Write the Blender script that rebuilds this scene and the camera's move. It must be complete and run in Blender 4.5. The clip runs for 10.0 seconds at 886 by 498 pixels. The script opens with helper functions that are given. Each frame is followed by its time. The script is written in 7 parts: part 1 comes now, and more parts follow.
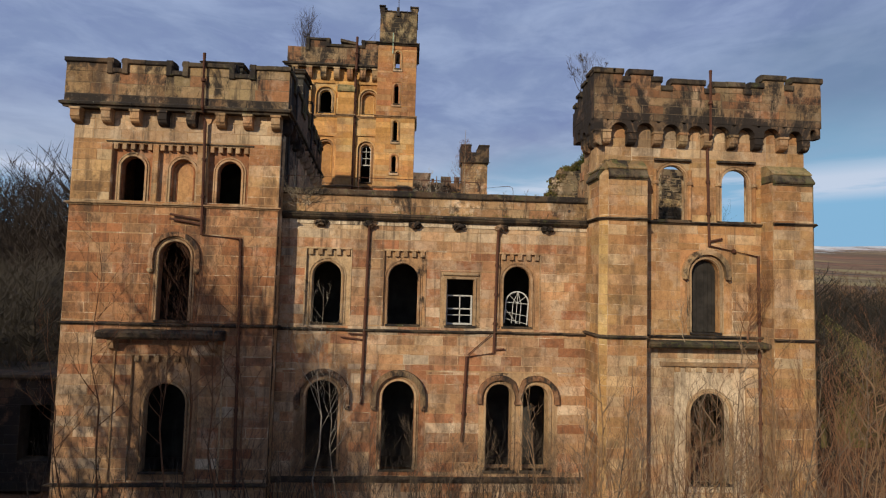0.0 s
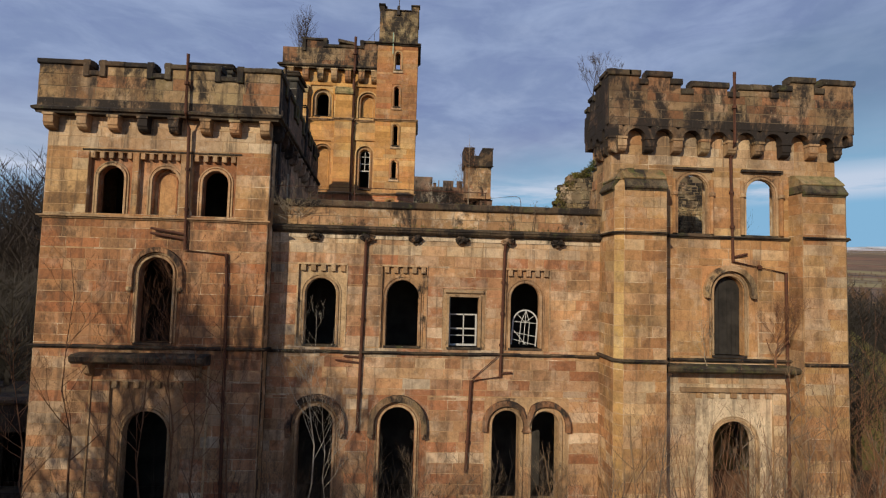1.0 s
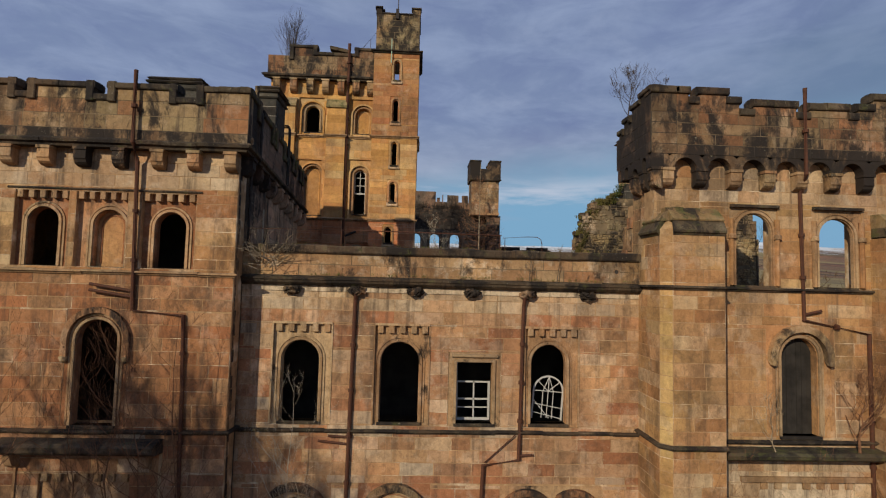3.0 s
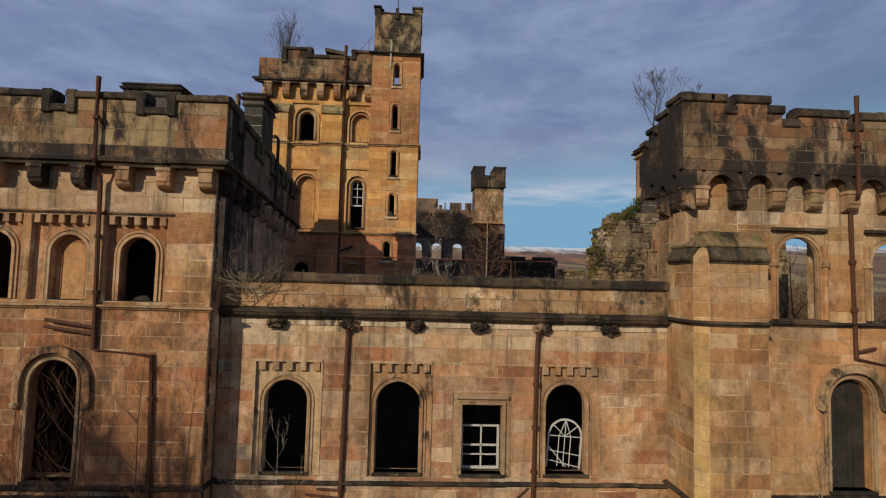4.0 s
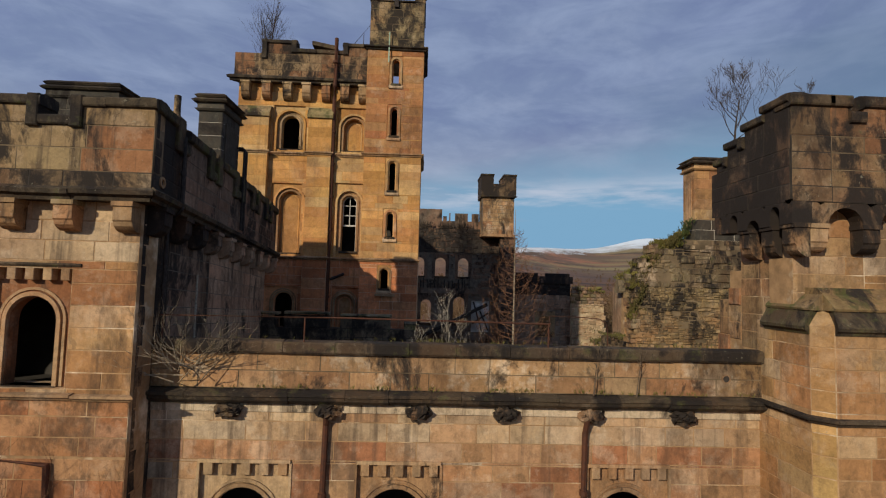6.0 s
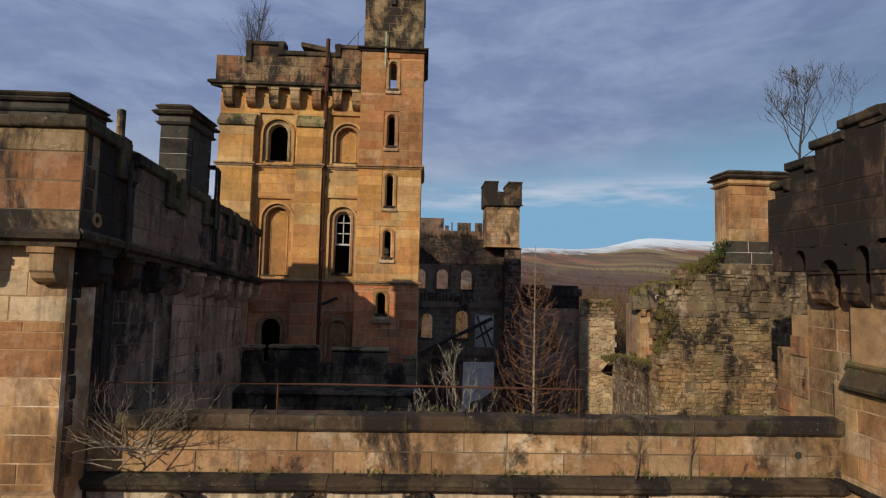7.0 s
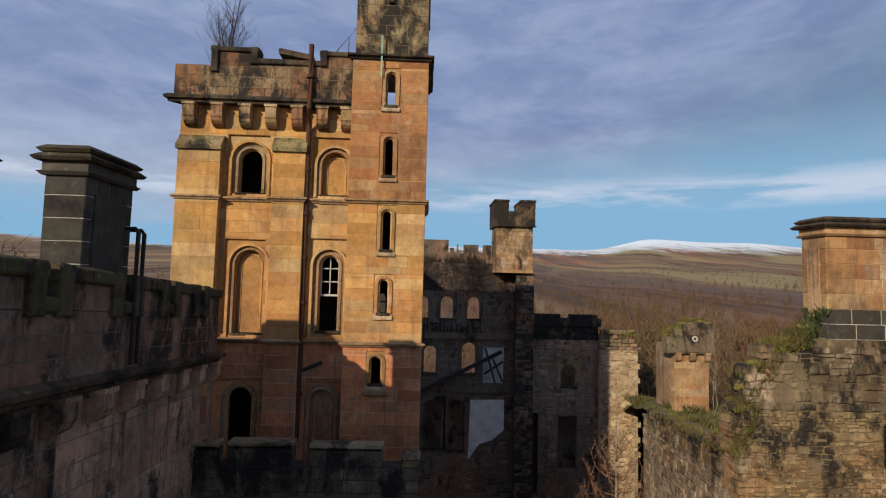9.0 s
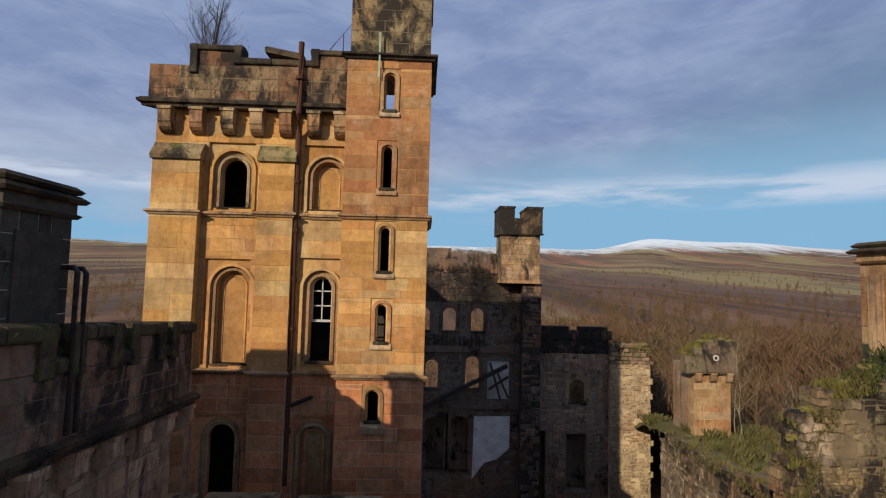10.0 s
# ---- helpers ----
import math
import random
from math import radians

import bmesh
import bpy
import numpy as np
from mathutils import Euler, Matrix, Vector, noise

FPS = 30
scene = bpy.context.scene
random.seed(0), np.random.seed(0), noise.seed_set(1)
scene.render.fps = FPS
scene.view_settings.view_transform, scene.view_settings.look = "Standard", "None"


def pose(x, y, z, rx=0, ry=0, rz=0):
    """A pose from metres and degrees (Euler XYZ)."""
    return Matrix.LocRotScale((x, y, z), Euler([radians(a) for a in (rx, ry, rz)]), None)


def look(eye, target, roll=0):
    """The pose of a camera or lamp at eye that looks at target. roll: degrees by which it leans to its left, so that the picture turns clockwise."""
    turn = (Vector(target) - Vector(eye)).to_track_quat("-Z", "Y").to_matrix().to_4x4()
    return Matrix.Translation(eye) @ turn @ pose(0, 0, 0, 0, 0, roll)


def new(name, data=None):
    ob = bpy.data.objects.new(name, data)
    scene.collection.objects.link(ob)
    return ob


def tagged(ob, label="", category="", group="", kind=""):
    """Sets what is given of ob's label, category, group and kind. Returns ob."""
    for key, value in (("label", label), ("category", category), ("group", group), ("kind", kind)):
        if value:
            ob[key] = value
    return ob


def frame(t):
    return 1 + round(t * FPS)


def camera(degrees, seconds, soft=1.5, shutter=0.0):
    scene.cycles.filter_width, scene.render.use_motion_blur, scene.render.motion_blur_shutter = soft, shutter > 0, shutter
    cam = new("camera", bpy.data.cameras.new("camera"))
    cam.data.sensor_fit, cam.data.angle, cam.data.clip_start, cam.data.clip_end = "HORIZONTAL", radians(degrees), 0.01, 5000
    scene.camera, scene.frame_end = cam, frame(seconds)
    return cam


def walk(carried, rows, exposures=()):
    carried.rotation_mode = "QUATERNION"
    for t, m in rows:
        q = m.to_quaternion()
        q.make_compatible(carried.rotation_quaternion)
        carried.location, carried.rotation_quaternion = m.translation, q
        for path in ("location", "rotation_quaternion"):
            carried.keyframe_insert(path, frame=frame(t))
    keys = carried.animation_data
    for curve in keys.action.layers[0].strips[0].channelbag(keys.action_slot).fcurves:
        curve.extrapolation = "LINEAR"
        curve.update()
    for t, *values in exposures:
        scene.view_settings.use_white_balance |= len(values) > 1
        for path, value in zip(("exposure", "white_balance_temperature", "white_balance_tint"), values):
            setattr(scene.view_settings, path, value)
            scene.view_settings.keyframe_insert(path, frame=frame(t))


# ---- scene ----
cam = camera(82.0, 10.0, soft=1.2)
PATH = [
    (0, (0.754, -0.468, 10.480), (0.8692, 1.5249, 10.5980), 1.55),
    (0.5, (0.780, 0.360, 10.861), (0.8910, 2.3535, 10.9793), 1.58),
    (1, (0.821, 1.227, 11.272), (0.9275, 3.2211, 11.3907), 1.58),
    (1.5, (0.832, 2.151, 11.802), (0.9347, 4.1449, 11.9213), 1.59),
    (2, (0.836, 3.132, 12.375), (0.9376, 5.1260, 12.4958), 1.54),
    (2.5, (0.874, 4.128, 12.939), (0.9711, 6.1223, 13.0611), 1.50),
    (4, (0.915, 7.189, 14.508), (0.9997, 9.1834, 14.6348), 1.51),
    (4.5, (0.889, 8.241, 14.970), (0.9715, 10.2349, 15.0970), 1.50),
    (5, (0.847, 9.332, 15.348), (0.9284, 11.3261, 15.4758), 1.58),
    (6.5, (0.778, 12.756, 16.695), (0.8531, 14.7508, 16.8240), 1.49),
    (7, (0.771, 13.892, 17.270), (0.8453, 15.8864, 17.4009), 1.32),
    (7.5, (0.730, 15.005, 17.833), (0.8052, 16.9988, 17.9665), 1.34),
    (8, (0.703, 16.049, 18.424), (0.7771, 18.0434, 18.5573), 1.37),
    (8.5, (0.660, 17.089, 18.984), (0.7315, 19.0837, 19.1172), 1.38),
    (9, (0.599, 18.115, 19.519), (0.6685, 20.1093, 19.6522), 1.41),
    (9.5, (0.548, 19.095, 19.954), (0.6155, 21.0893, 20.0857), 1.45),
    (10, (0.509, 20.035, 20.379), (0.5761, 22.0298, 20.5098), 1.42),
]
walk(cam, [(t, look(eye, target, roll)) for t, eye, target, roll in PATH],
     exposures=((0, 0.0), (0.5, 0.0), (2.5, -0.2), (4, -0.27), (5, -0.25), (6.5, -0.24), (7, -0.18), (7.5, -0.02), (10, 0.0)))

# ---- light ----
SUN_AZ, SUN_EL = 35.0, 24.0          # degrees to the left of straight behind the camera, and above the horizon
sun_dir = Vector((-math.sin(radians(SUN_AZ)) * math.cos(radians(SUN_EL)), -math.cos(radians(SUN_AZ)) * math.cos(radians(SUN_EL)), math.sin(radians(SUN_EL))))
sun = new("sun", bpy.data.lights.new("sun", "SUN"))
sun.data.energy, sun.data.angle, sun.data.color = 3.95, radians(0.6), (1.0, 0.87, 0.66)
sun.matrix_world = look(sun_dir * 100, (0, 0, 0))

world = bpy.data.worlds.new("sky")
scene.world = world
world.use_nodes = True
wt = world.node_tree
wt.nodes.clear()


def wnode(kind, **values):
    n = wt.nodes.new(kind)
    for k, v in values.items():
        n.inputs[k].default_value = v
    return n


w_out = wnode("ShaderNodeOutputWorld")
w_bg = wnode("ShaderNodeBackground", Strength=0.068)
w_sky = wt.nodes.new("ShaderNodeTexSky")
w_sky.sky_type, w_sky.sun_disc = "NISHITA", False
w_sky.sun_elevation, w_sky.sun_rotation = radians(SUN_EL), math.atan2(sun_dir.x, sun_dir.y)
w_sky.air_density, w_sky.dust_density, w_sky.ozone_density = 1.0, 0.6, 1.5
w_co = wt.nodes.new("ShaderNodeTexCoord")
w_sep = wt.nodes.new("ShaderNodeSeparateXYZ")
wt.links.new(w_co.outputs["Generated"], w_sep.inputs[0])
# clouds lie on a flat layer: direction divided by height
w_h = wt.nodes.new("ShaderNodeMath")
w_h.operation = "ADD"
w_h.inputs[1].default_value = 0.16
wt.links.new(w_sep.outputs["Z"], w_h.inputs[0])
w_div = []
for axis in ("X", "Y"):
    d = wt.nodes.new("ShaderNodeMath")
    d.operation = "DIVIDE"
    wt.links.new(w_sep.outputs[axis], d.inputs[0])
    wt.links.new(w_h.outputs[0], d.inputs[1])
    w_div.append(d)
w_vec = wt.nodes.new("ShaderNodeCombineXYZ")
wt.links.new(w_div[0].outputs[0], w_vec.inputs[0])
wt.links.new(w_div[1].outputs[0], w_vec.inputs[1])
w_n1 = wnode("ShaderNodeTexNoise", Scale=0.8, Detail=6.0, Roughness=0.5, Distortion=0.3)
w_n2 = wnode("ShaderNodeTexNoise", Scale=3.0, Detail=8.0, Roughness=0.58, Distortion=0.3)
for n in (w_n1, w_n2):
    wt.links.new(w_vec.outputs[0], n.inputs["Vector"])


def wramp(src, *stops):
    n = wt.nodes.new("ShaderNodeValToRGB")
    while len(n.color_ramp.elements) < len(stops):
        n.color_ramp.elements.new(0.5)
    for e, (p, c) in zip(n.color_ramp.elements, stops):
        e.position, e.color = p, (*c, 1)
    wt.links.new(src, n.inputs[0])
    return n.outputs[0]


def wmix(fac, a, b):
    n = wt.nodes.new("ShaderNodeMix")
    n.data_type = "RGBA"
    for v, i in ((fac, 0), (a, 6), (b, 7)):
        if isinstance(v, tuple):
            n.inputs[i].default_value = (*v, 1)
        else:
            wt.links.new(v, n.inputs[i])
    return n.outputs[2]


w_low = wt.nodes.new("ShaderNodeMath")                 # the cloud thins towards the horizon
w_low.operation = "MULTIPLY_ADD"
w_low.inputs[1].default_value, w_low.inputs[2].default_value = 2.8, -0.5
wt.links.new(w_sep.outputs["Z"], w_low.inputs[0])
w_sum = wt.nodes.new("ShaderNodeMath")
w_sum.operation, w_sum.use_clamp = "ADD", True
w_lim = wt.nodes.new("ShaderNodeMath")
w_lim.operation = "MINIMUM"
w_lim.inputs[1].default_value = 0.25
wt.links.new(w_low.outputs[0], w_lim.inputs[0])
w_west = wt.nodes.new("ShaderNodeMath")                # more cloud to one side
w_west.operation = "MULTIPLY_ADD"
w_west.inputs[1].default_value = -0.27
wt.links.new(w_sep.outputs["X"], w_west.inputs[0])
wt.links.new(w_n1.outputs[0], w_west.inputs[2])
wt.links.new(w_west.outputs[0], w_sum.inputs[0])
wt.links.new(w_lim.outputs[0], w_sum.inputs[1])
w_cover = wramp(w_sum.outputs[0], (0.36, (0.06, 0.06, 0.06)), (0.62, (0.96, 0.96, 0.96)))
w_tone = wramp(w_n2.outputs[0], (0.28, (2.75, 3.6, 6.6)), (0.5, (3.4, 4.45, 7.3)), (0.72, (5.0, 6.15, 9.0)))
w_rip = wt.nodes.new("ShaderNodeMapping")              # ripples of high cloud, drawn out sideways
w_rip.inputs["Scale"].default_value = (4.5, 4.5, 17.0)
wt.links.new(w_co.outputs["Generated"], w_rip.inputs[0])
w_n4 = wnode("ShaderNodeTexNoise", Scale=1.3, Detail=6.0, Roughness=0.6, Distortion=0.5)
wt.links.new(w_rip.outputs[0], w_n4.inputs["Vector"])
w_tone = wmix(wramp(w_n4.outputs[0], (0.46, (0, 0, 0)), (0.7, (0.6, 0.6, 0.6))), w_tone, (5.2, 6.5, 9.6))
w_white = wramp(w_sep.outputs["Z"], (0.17, (0.5, 0.5, 0.5)), (0.3, (0, 0, 0)))     # low cloud is whiter
w_tone2 = wmix(w_white, w_tone, (7.6, 8.5, 10.0))
w_clear = wmix(wramp(w_sep.outputs["Z"], (0.14, (1, 1, 1)), (0.3, (0, 0, 0))), w_sky.outputs[0], (3.3, 6.7, 10.0))
w_col = wmix(w_cover, w_clear, w_tone2)
w_bank = wt.nodes.new("ShaderNodeMapping")
w_bank.inputs["Scale"].default_value = (2.2, 2.2, 16.0)
wt.links.new(w_co.outputs["Generated"], w_bank.inputs[0])
w_n3 = wnode("ShaderNodeTexNoise", Scale=1.6, Detail=7.0, Roughness=0.58, Distortion=0.2)
wt.links.new(w_bank.outputs[0], w_n3.inputs["Vector"])
w_belt = wramp(w_sep.outputs["Z"], (0.135, (0, 0, 0)), (0.155, (1, 1, 1)), (0.175, (1, 1, 1)), (0.205, (0, 0, 0)))
w_puff = wmix(w_belt, (0, 0, 0), wramp(w_n3.outputs[0], (0.46, (0, 0, 0)), (0.6, (0.85, 0.85, 0.85))))
w_col = wmix(w_puff, w_col, (8.6, 9.6, 11.6))
wt.links.new(w_col, w_bg.inputs[0])
wt.links.new(w_bg.outputs[0], w_out.inputs[0])
scene.view_settings.exposure = 0.0

# ---- materials ----
class Mat:
    """A small helper to string nodes together."""

    def __init__(self, name, rough=0.9):
        self.m = bpy.data.materials.new(name)
        self.m.use_nodes = True
        self.t = self.m.node_tree
        self.bsdf = self.t.nodes["Principled BSDF"]
        self.bsdf.inputs["Roughness"].default_value = rough
        self.bsdf.inputs["Specular IOR Level"].default_value = 0.25
        self.co = self.t.nodes.new("ShaderNodeTexCoord").outputs["Object"]
        self.geo = None

    def node(self, kind, links=(), **values):
        n = self.t.nodes.new(kind)
        for k, v in values.items():
            n.inputs[k].default_value = v
        for a, b in links:
            self.t.links.new(a, n.inputs[b])
        return n

    def noise(self, scale, detail=4.0, rough=0.55, stretch=None, distort=0.0):
        co = self.co
        if stretch:
            mp = self.node("ShaderNodeMapping", [(co, "Vector")])
            mp.inputs["Scale"].default_value = stretch
            co = mp.outputs[0]
        return self.node("ShaderNodeTexNoise", [(co, "Vector")], Scale=scale, Detail=detail, Roughness=rough, Distortion=distort).outputs[0]

    def ramp(self, fac, *stops):
        n = self.node("ShaderNodeValToRGB", [(fac, 0)])
        e = n.color_ramp.elements
        while len(e) < len(stops):
            e.new(0.5)
        for el, (pos, col) in zip(e, stops):
            el.position = pos
            el.color = (*col, 1) if isinstance(col, tuple) else (col, col, col, 1)
        return n.outputs[0]

    def mix(self, fac, a, b, mode="MIX"):
        n = self.t.nodes.new("ShaderNodeMix")
        n.data_type, n.blend_type = "RGBA", mode
        for v, i in ((fac, 0), (a, 6), (b, 7)):
            if isinstance(v, (int, float)):
                n.inputs[i].default_value = v if i == 0 else (v, v, v, 1)
            elif isinstance(v, tuple):
                n.inputs[i].default_value = (*v, 1)
            else:
                self.t.links.new(v, n.inputs[i])
        return n.outputs[2]

    def math(self, op, a, b=0.0, clamp=False):
        n = self.t.nodes.new("ShaderNodeMath")
        n.operation, n.use_clamp = op, clamp
        for v, i in ((a, 0), (b, 1)):
            if isinstance(v, (int, float)):
                n.inputs[i].default_value = v
            else:
                self.t.links.new(v, n.inputs[i])
        return n.outputs[0]

    def random(self):
        """One number for each piece, be it an object of its own or an island of a joined mesh."""
        a = self.node("ShaderNodeObjectInfo").outputs["Random"]
        b = self.node("ShaderNodeNewGeometry").outputs["Random Per Island"]
        return self.math("FRACT", self.math("ADD", a, b))

    def bump(self, height, strength=0.5, distance=0.02):
        n = self.node("ShaderNodeBump", [(height, "Height")], Strength=strength, Distance=distance)
        self.t.links.new(n.outputs[0], self.bsdf.inputs["Normal"])

    def color(self, c):
        if isinstance(c, tuple):
            self.bsdf.inputs["Base Color"].default_value = (*c, 1)
        else:
            self.t.links.new(c, self.bsdf.inputs["Base Color"])
        return self

    def rough(self, r):
        self.t.links.new(r, self.bsdf.inputs["Roughness"])


def stone(name, tones, soot=0.0, moss=0.0, bump=0.5, pale=0.25, streak=0.3, grime=0.6, blush=0.4):
    """Dressed sandstone. tones: colours that blocks take; soot: how much black crust; moss: green on it; streak: dark runs of water."""
    k = Mat(name, 0.92)
    r = k.random()
    step = 1.0 / len(tones)
    col = k.ramp(r, *[(min(0.999, i * step), t) for i, t in enumerate(tones)])
    big = k.noise(0.28, 5, 0.6, distort=0.4)
    mid = k.noise(1.1, 8, 0.7)
    fine = k.noise(16, 6, 0.75)
    col = k.mix(k.math("MULTIPLY", k.ramp(big, (0.44, 0.0), (0.6, 1.0)), blush), col, (0.36, 0.155, 0.072))
    col = k.mix(k.math("MULTIPLY", k.ramp(mid, (0.52, 0.0), (0.6, 1.0)), pale), col, (0.60, 0.47, 0.33))
    drift = k.noise(0.45, 4, 0.55)
    col = k.mix(1.0, col, k.ramp(drift, (0.3, 0.78), (0.7, 1.16)), "MULTIPLY")
    own = k.math("FRACT", k.math("MULTIPLY", r, 7.31))
    col = k.mix(1.0, col, k.ramp(own, (0.0, 0.78), (1.0, 1.14)), "MULTIPLY")
    mott = k.noise(4.5, 9, 0.72, distort=0.2)
    col = k.mix(1.0, col, k.ramp(mott, (0.3, 0.72), (0.5, 1.0), (0.7, 1.16)), "MULTIPLY")
    col = k.mix(1.0, col, k.ramp(fine, (0.28, 0.8), (0.72, 1.12)), "MULTIPLY")
    grit = k.noise(9.0, 8, 0.75)
    col = k.mix(k.math("MULTIPLY", k.ramp(grit, (0.6, 0.0), (0.7, 1.0)), 0.22), col, (0.10, 0.06, 0.034))
    col = k.mix(k.math("MULTIPLY", k.ramp(k.noise(5.0, 9, 0.78), (0.58, 0.0), (0.68, 1.0)), 0.5 * pale + 0.1), col, (0.66, 0.55, 0.42))
    dirt = k.noise(0.6, 10, 0.74, stretch=(1.0, 1.0, 0.55), distort=0.2)
    col = k.mix(k.math("MULTIPLY", k.ramp(dirt, (0.51, 0.0), (0.56, 0.45), (0.64, 1.0)), grime), col, (0.085, 0.05, 0.028))
    run = k.noise(1.0, 6, 0.66, stretch=(3.4, 3.4, 0.2))
    col = k.mix(k.math("MULTIPLY", k.ramp(run, (0.53, 0.0), (0.68, 1.0)), streak), col, (0.085, 0.06, 0.042))
    thin = k.noise(1.0, 6, 0.68, stretch=(5.0, 5.0, 0.5))
    col = k.mix(k.math("MULTIPLY", k.ramp(thin, (0.6, 0.0), (0.72, 1.0)), 0.6 * streak), col, (0.06, 0.042, 0.03))
    blot = k.noise(2.6, 9, 0.74, distort=0.5)
    col = k.mix(k.math("MULTIPLY", k.ramp(blot, (0.55, 0.0), (0.6, 1.0)), 0.42 * grime), col, (0.07, 0.048, 0.032))
    if soot:
        crust = k.noise(0.62, 10, 0.72, stretch=(1.3, 1.3, 0.75), distort=0.4)
        lo = 0.60 - 0.34 * soot
        col = k.mix(k.ramp(crust, (lo + 0.03, 0.0), (lo + 0.055, 0.5), (lo + 0.11, 0.96)), col, (0.022, 0.018, 0.016))
    if moss:
        green = k.noise(2.2, 7, 0.7)
        lo = 0.66 - 0.3 * moss
        col = k.mix(k.math("MULTIPLY", k.ramp(green, (lo, 0.0), (lo + 0.14, 1.0)), 0.85), col, (0.085, 0.088, 0.028))
    if moss:
        col = k.mix(k.ramp(k.noise(7.0, 4, 0.8), (0.66, 0.0), (0.70, 0.7)), col, (0.33, 0.31, 0.23))
    k.color(col)
    k.bump(k.math("ADD", k.math("MULTIPLY", mott, 1.0), k.math("MULTIPLY", fine, 0.5)), bump, 0.04)
    return k.m


TAN = ((0.47, 0.28, 0.125), (0.41, 0.22, 0.09), (0.52, 0.33, 0.15), (0.34, 0.14, 0.06), (0.46, 0.27, 0.115), (0.55, 0.41, 0.24), (0.44, 0.25, 0.105), (0.37, 0.17, 0.07))
PINK = ((0.49, 0.295, 0.155), (0.40, 0.19, 0.09), (0.53, 0.36, 0.21), (0.35, 0.135, 0.065), (0.48, 0.285, 0.15), (0.58, 0.45, 0.31), (0.44, 0.24, 0.115), (0.50, 0.31, 0.16), (0.38, 0.165, 0.08))
HONEY = ((0.51, 0.315, 0.135), (0.46, 0.265, 0.105), (0.55, 0.37, 0.18), (0.39, 0.175, 0.07), (0.50, 0.305, 0.13), (0.57, 0.42, 0.25), (0.45, 0.24, 0.1))
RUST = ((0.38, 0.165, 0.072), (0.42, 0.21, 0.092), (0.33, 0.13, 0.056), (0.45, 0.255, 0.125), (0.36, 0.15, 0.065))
GOLD = ((0.65, 0.35, 0.105), (0.61, 0.31, 0.09), (0.66, 0.385, 0.13), (0.56, 0.26, 0.08), (0.64, 0.345, 0.108), (0.67, 0.44, 0.19))
RED = ((0.40, 0.17, 0.066), (0.46, 0.23, 0.088), (0.36, 0.14, 0.056), (0.50, 0.29, 0.125), (0.43, 0.20, 0.078))
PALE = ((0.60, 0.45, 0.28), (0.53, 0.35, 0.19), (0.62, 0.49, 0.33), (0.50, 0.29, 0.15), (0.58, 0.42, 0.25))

m_ashlar = stone("tan_sandstone", TAN, streak=0.65, grime=0.75)
m_pink = stone("pinkish_sandstone", PINK, streak=0.6, grime=0.65, pale=0.35)
m_honey = stone("honey_sandstone", HONEY, streak=0.55, grime=0.6, pale=0.3)
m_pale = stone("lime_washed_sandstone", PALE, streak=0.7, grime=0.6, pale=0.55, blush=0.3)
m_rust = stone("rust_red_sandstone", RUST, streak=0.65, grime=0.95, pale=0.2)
m_gold = stone("golden_sandstone", GOLD, soot=0.0, streak=0.35, pale=0.12, grime=0.3, blush=0.45)
m_red = stone("red_sandstone", RED, soot=0.03, streak=0.3, grime=0.5)
# red stone, brightened to stand in for fill light on the shaded wall
RED_LOW = ((0.68, 0.225, 0.09), (0.72, 0.27, 0.115), (0.62, 0.185, 0.07), (0.74, 0.33, 0.15))
m_red_low = stone("fill_lifted_red_sandstone", RED_LOW, streak=0.5, grime=0.4, pale=0.15)
m_trim = stone("dressed_sandstone", ((0.44, 0.28, 0.145), (0.39, 0.235, 0.115), (0.47, 0.325, 0.18)), soot=0.14, streak=0.55)
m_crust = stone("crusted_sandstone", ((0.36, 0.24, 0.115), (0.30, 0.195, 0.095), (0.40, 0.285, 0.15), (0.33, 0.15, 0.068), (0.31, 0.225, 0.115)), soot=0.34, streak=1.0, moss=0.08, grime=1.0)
m_panel = stone("blotched_tan_sandstone", ((0.44, 0.28, 0.135), (0.40, 0.235, 0.11), (0.50, 0.35, 0.19), (0.38, 0.19, 0.09), (0.46, 0.30, 0.15)), soot=0.24, streak=0.35, moss=0.1, grime=0.9, pale=0.7)
m_lime = stone("lime_streaked_sandstone", ((0.56, 0.45, 0.31), (0.52, 0.39, 0.25), (0.60, 0.50, 0.36)), soot=0.14, streak=1.0, grime=0.8, pale=0.5, blush=0.1)
m_crust_mid = stone("blackened_sandstone", ((0.28, 0.19, 0.10), (0.24, 0.16, 0.083), (0.32, 0.22, 0.12), (0.25, 0.125, 0.062)), soot=0.44, streak=1.0, moss=0.12, grime=1.0)
m_crust_olive = stone("olive_stained_sandstone", ((0.31, 0.235, 0.12), (0.26, 0.195, 0.10), (0.35, 0.27, 0.145), (0.27, 0.19, 0.095)), soot=0.46, streak=1.0, moss=0.2, grime=1.0)
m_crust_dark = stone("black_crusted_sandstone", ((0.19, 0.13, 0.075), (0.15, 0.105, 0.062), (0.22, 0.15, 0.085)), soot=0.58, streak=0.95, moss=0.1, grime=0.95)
m_old = stone("grey_brown_rubble_courses", ((0.22, 0.168, 0.098), (0.175, 0.134, 0.08), (0.27, 0.207, 0.117), (0.145, 0.11, 0.07), (0.25, 0.176, 0.098), (0.20, 0.15, 0.088)), soot=0.42, moss=0.26, bump=1.0, streak=0.7, pale=0.55, grime=0.9)
# darker rubble stands in for the tower's shade on the cross wall
m_cross = stone("shade_toned_red_brown_rubble", ((0.33, 0.24, 0.17), (0.29, 0.21, 0.15), (0.37, 0.265, 0.18), (0.32, 0.22, 0.15)), soot=0.2, bump=0.9, streak=0.7, grime=0.6, pale=0.15)
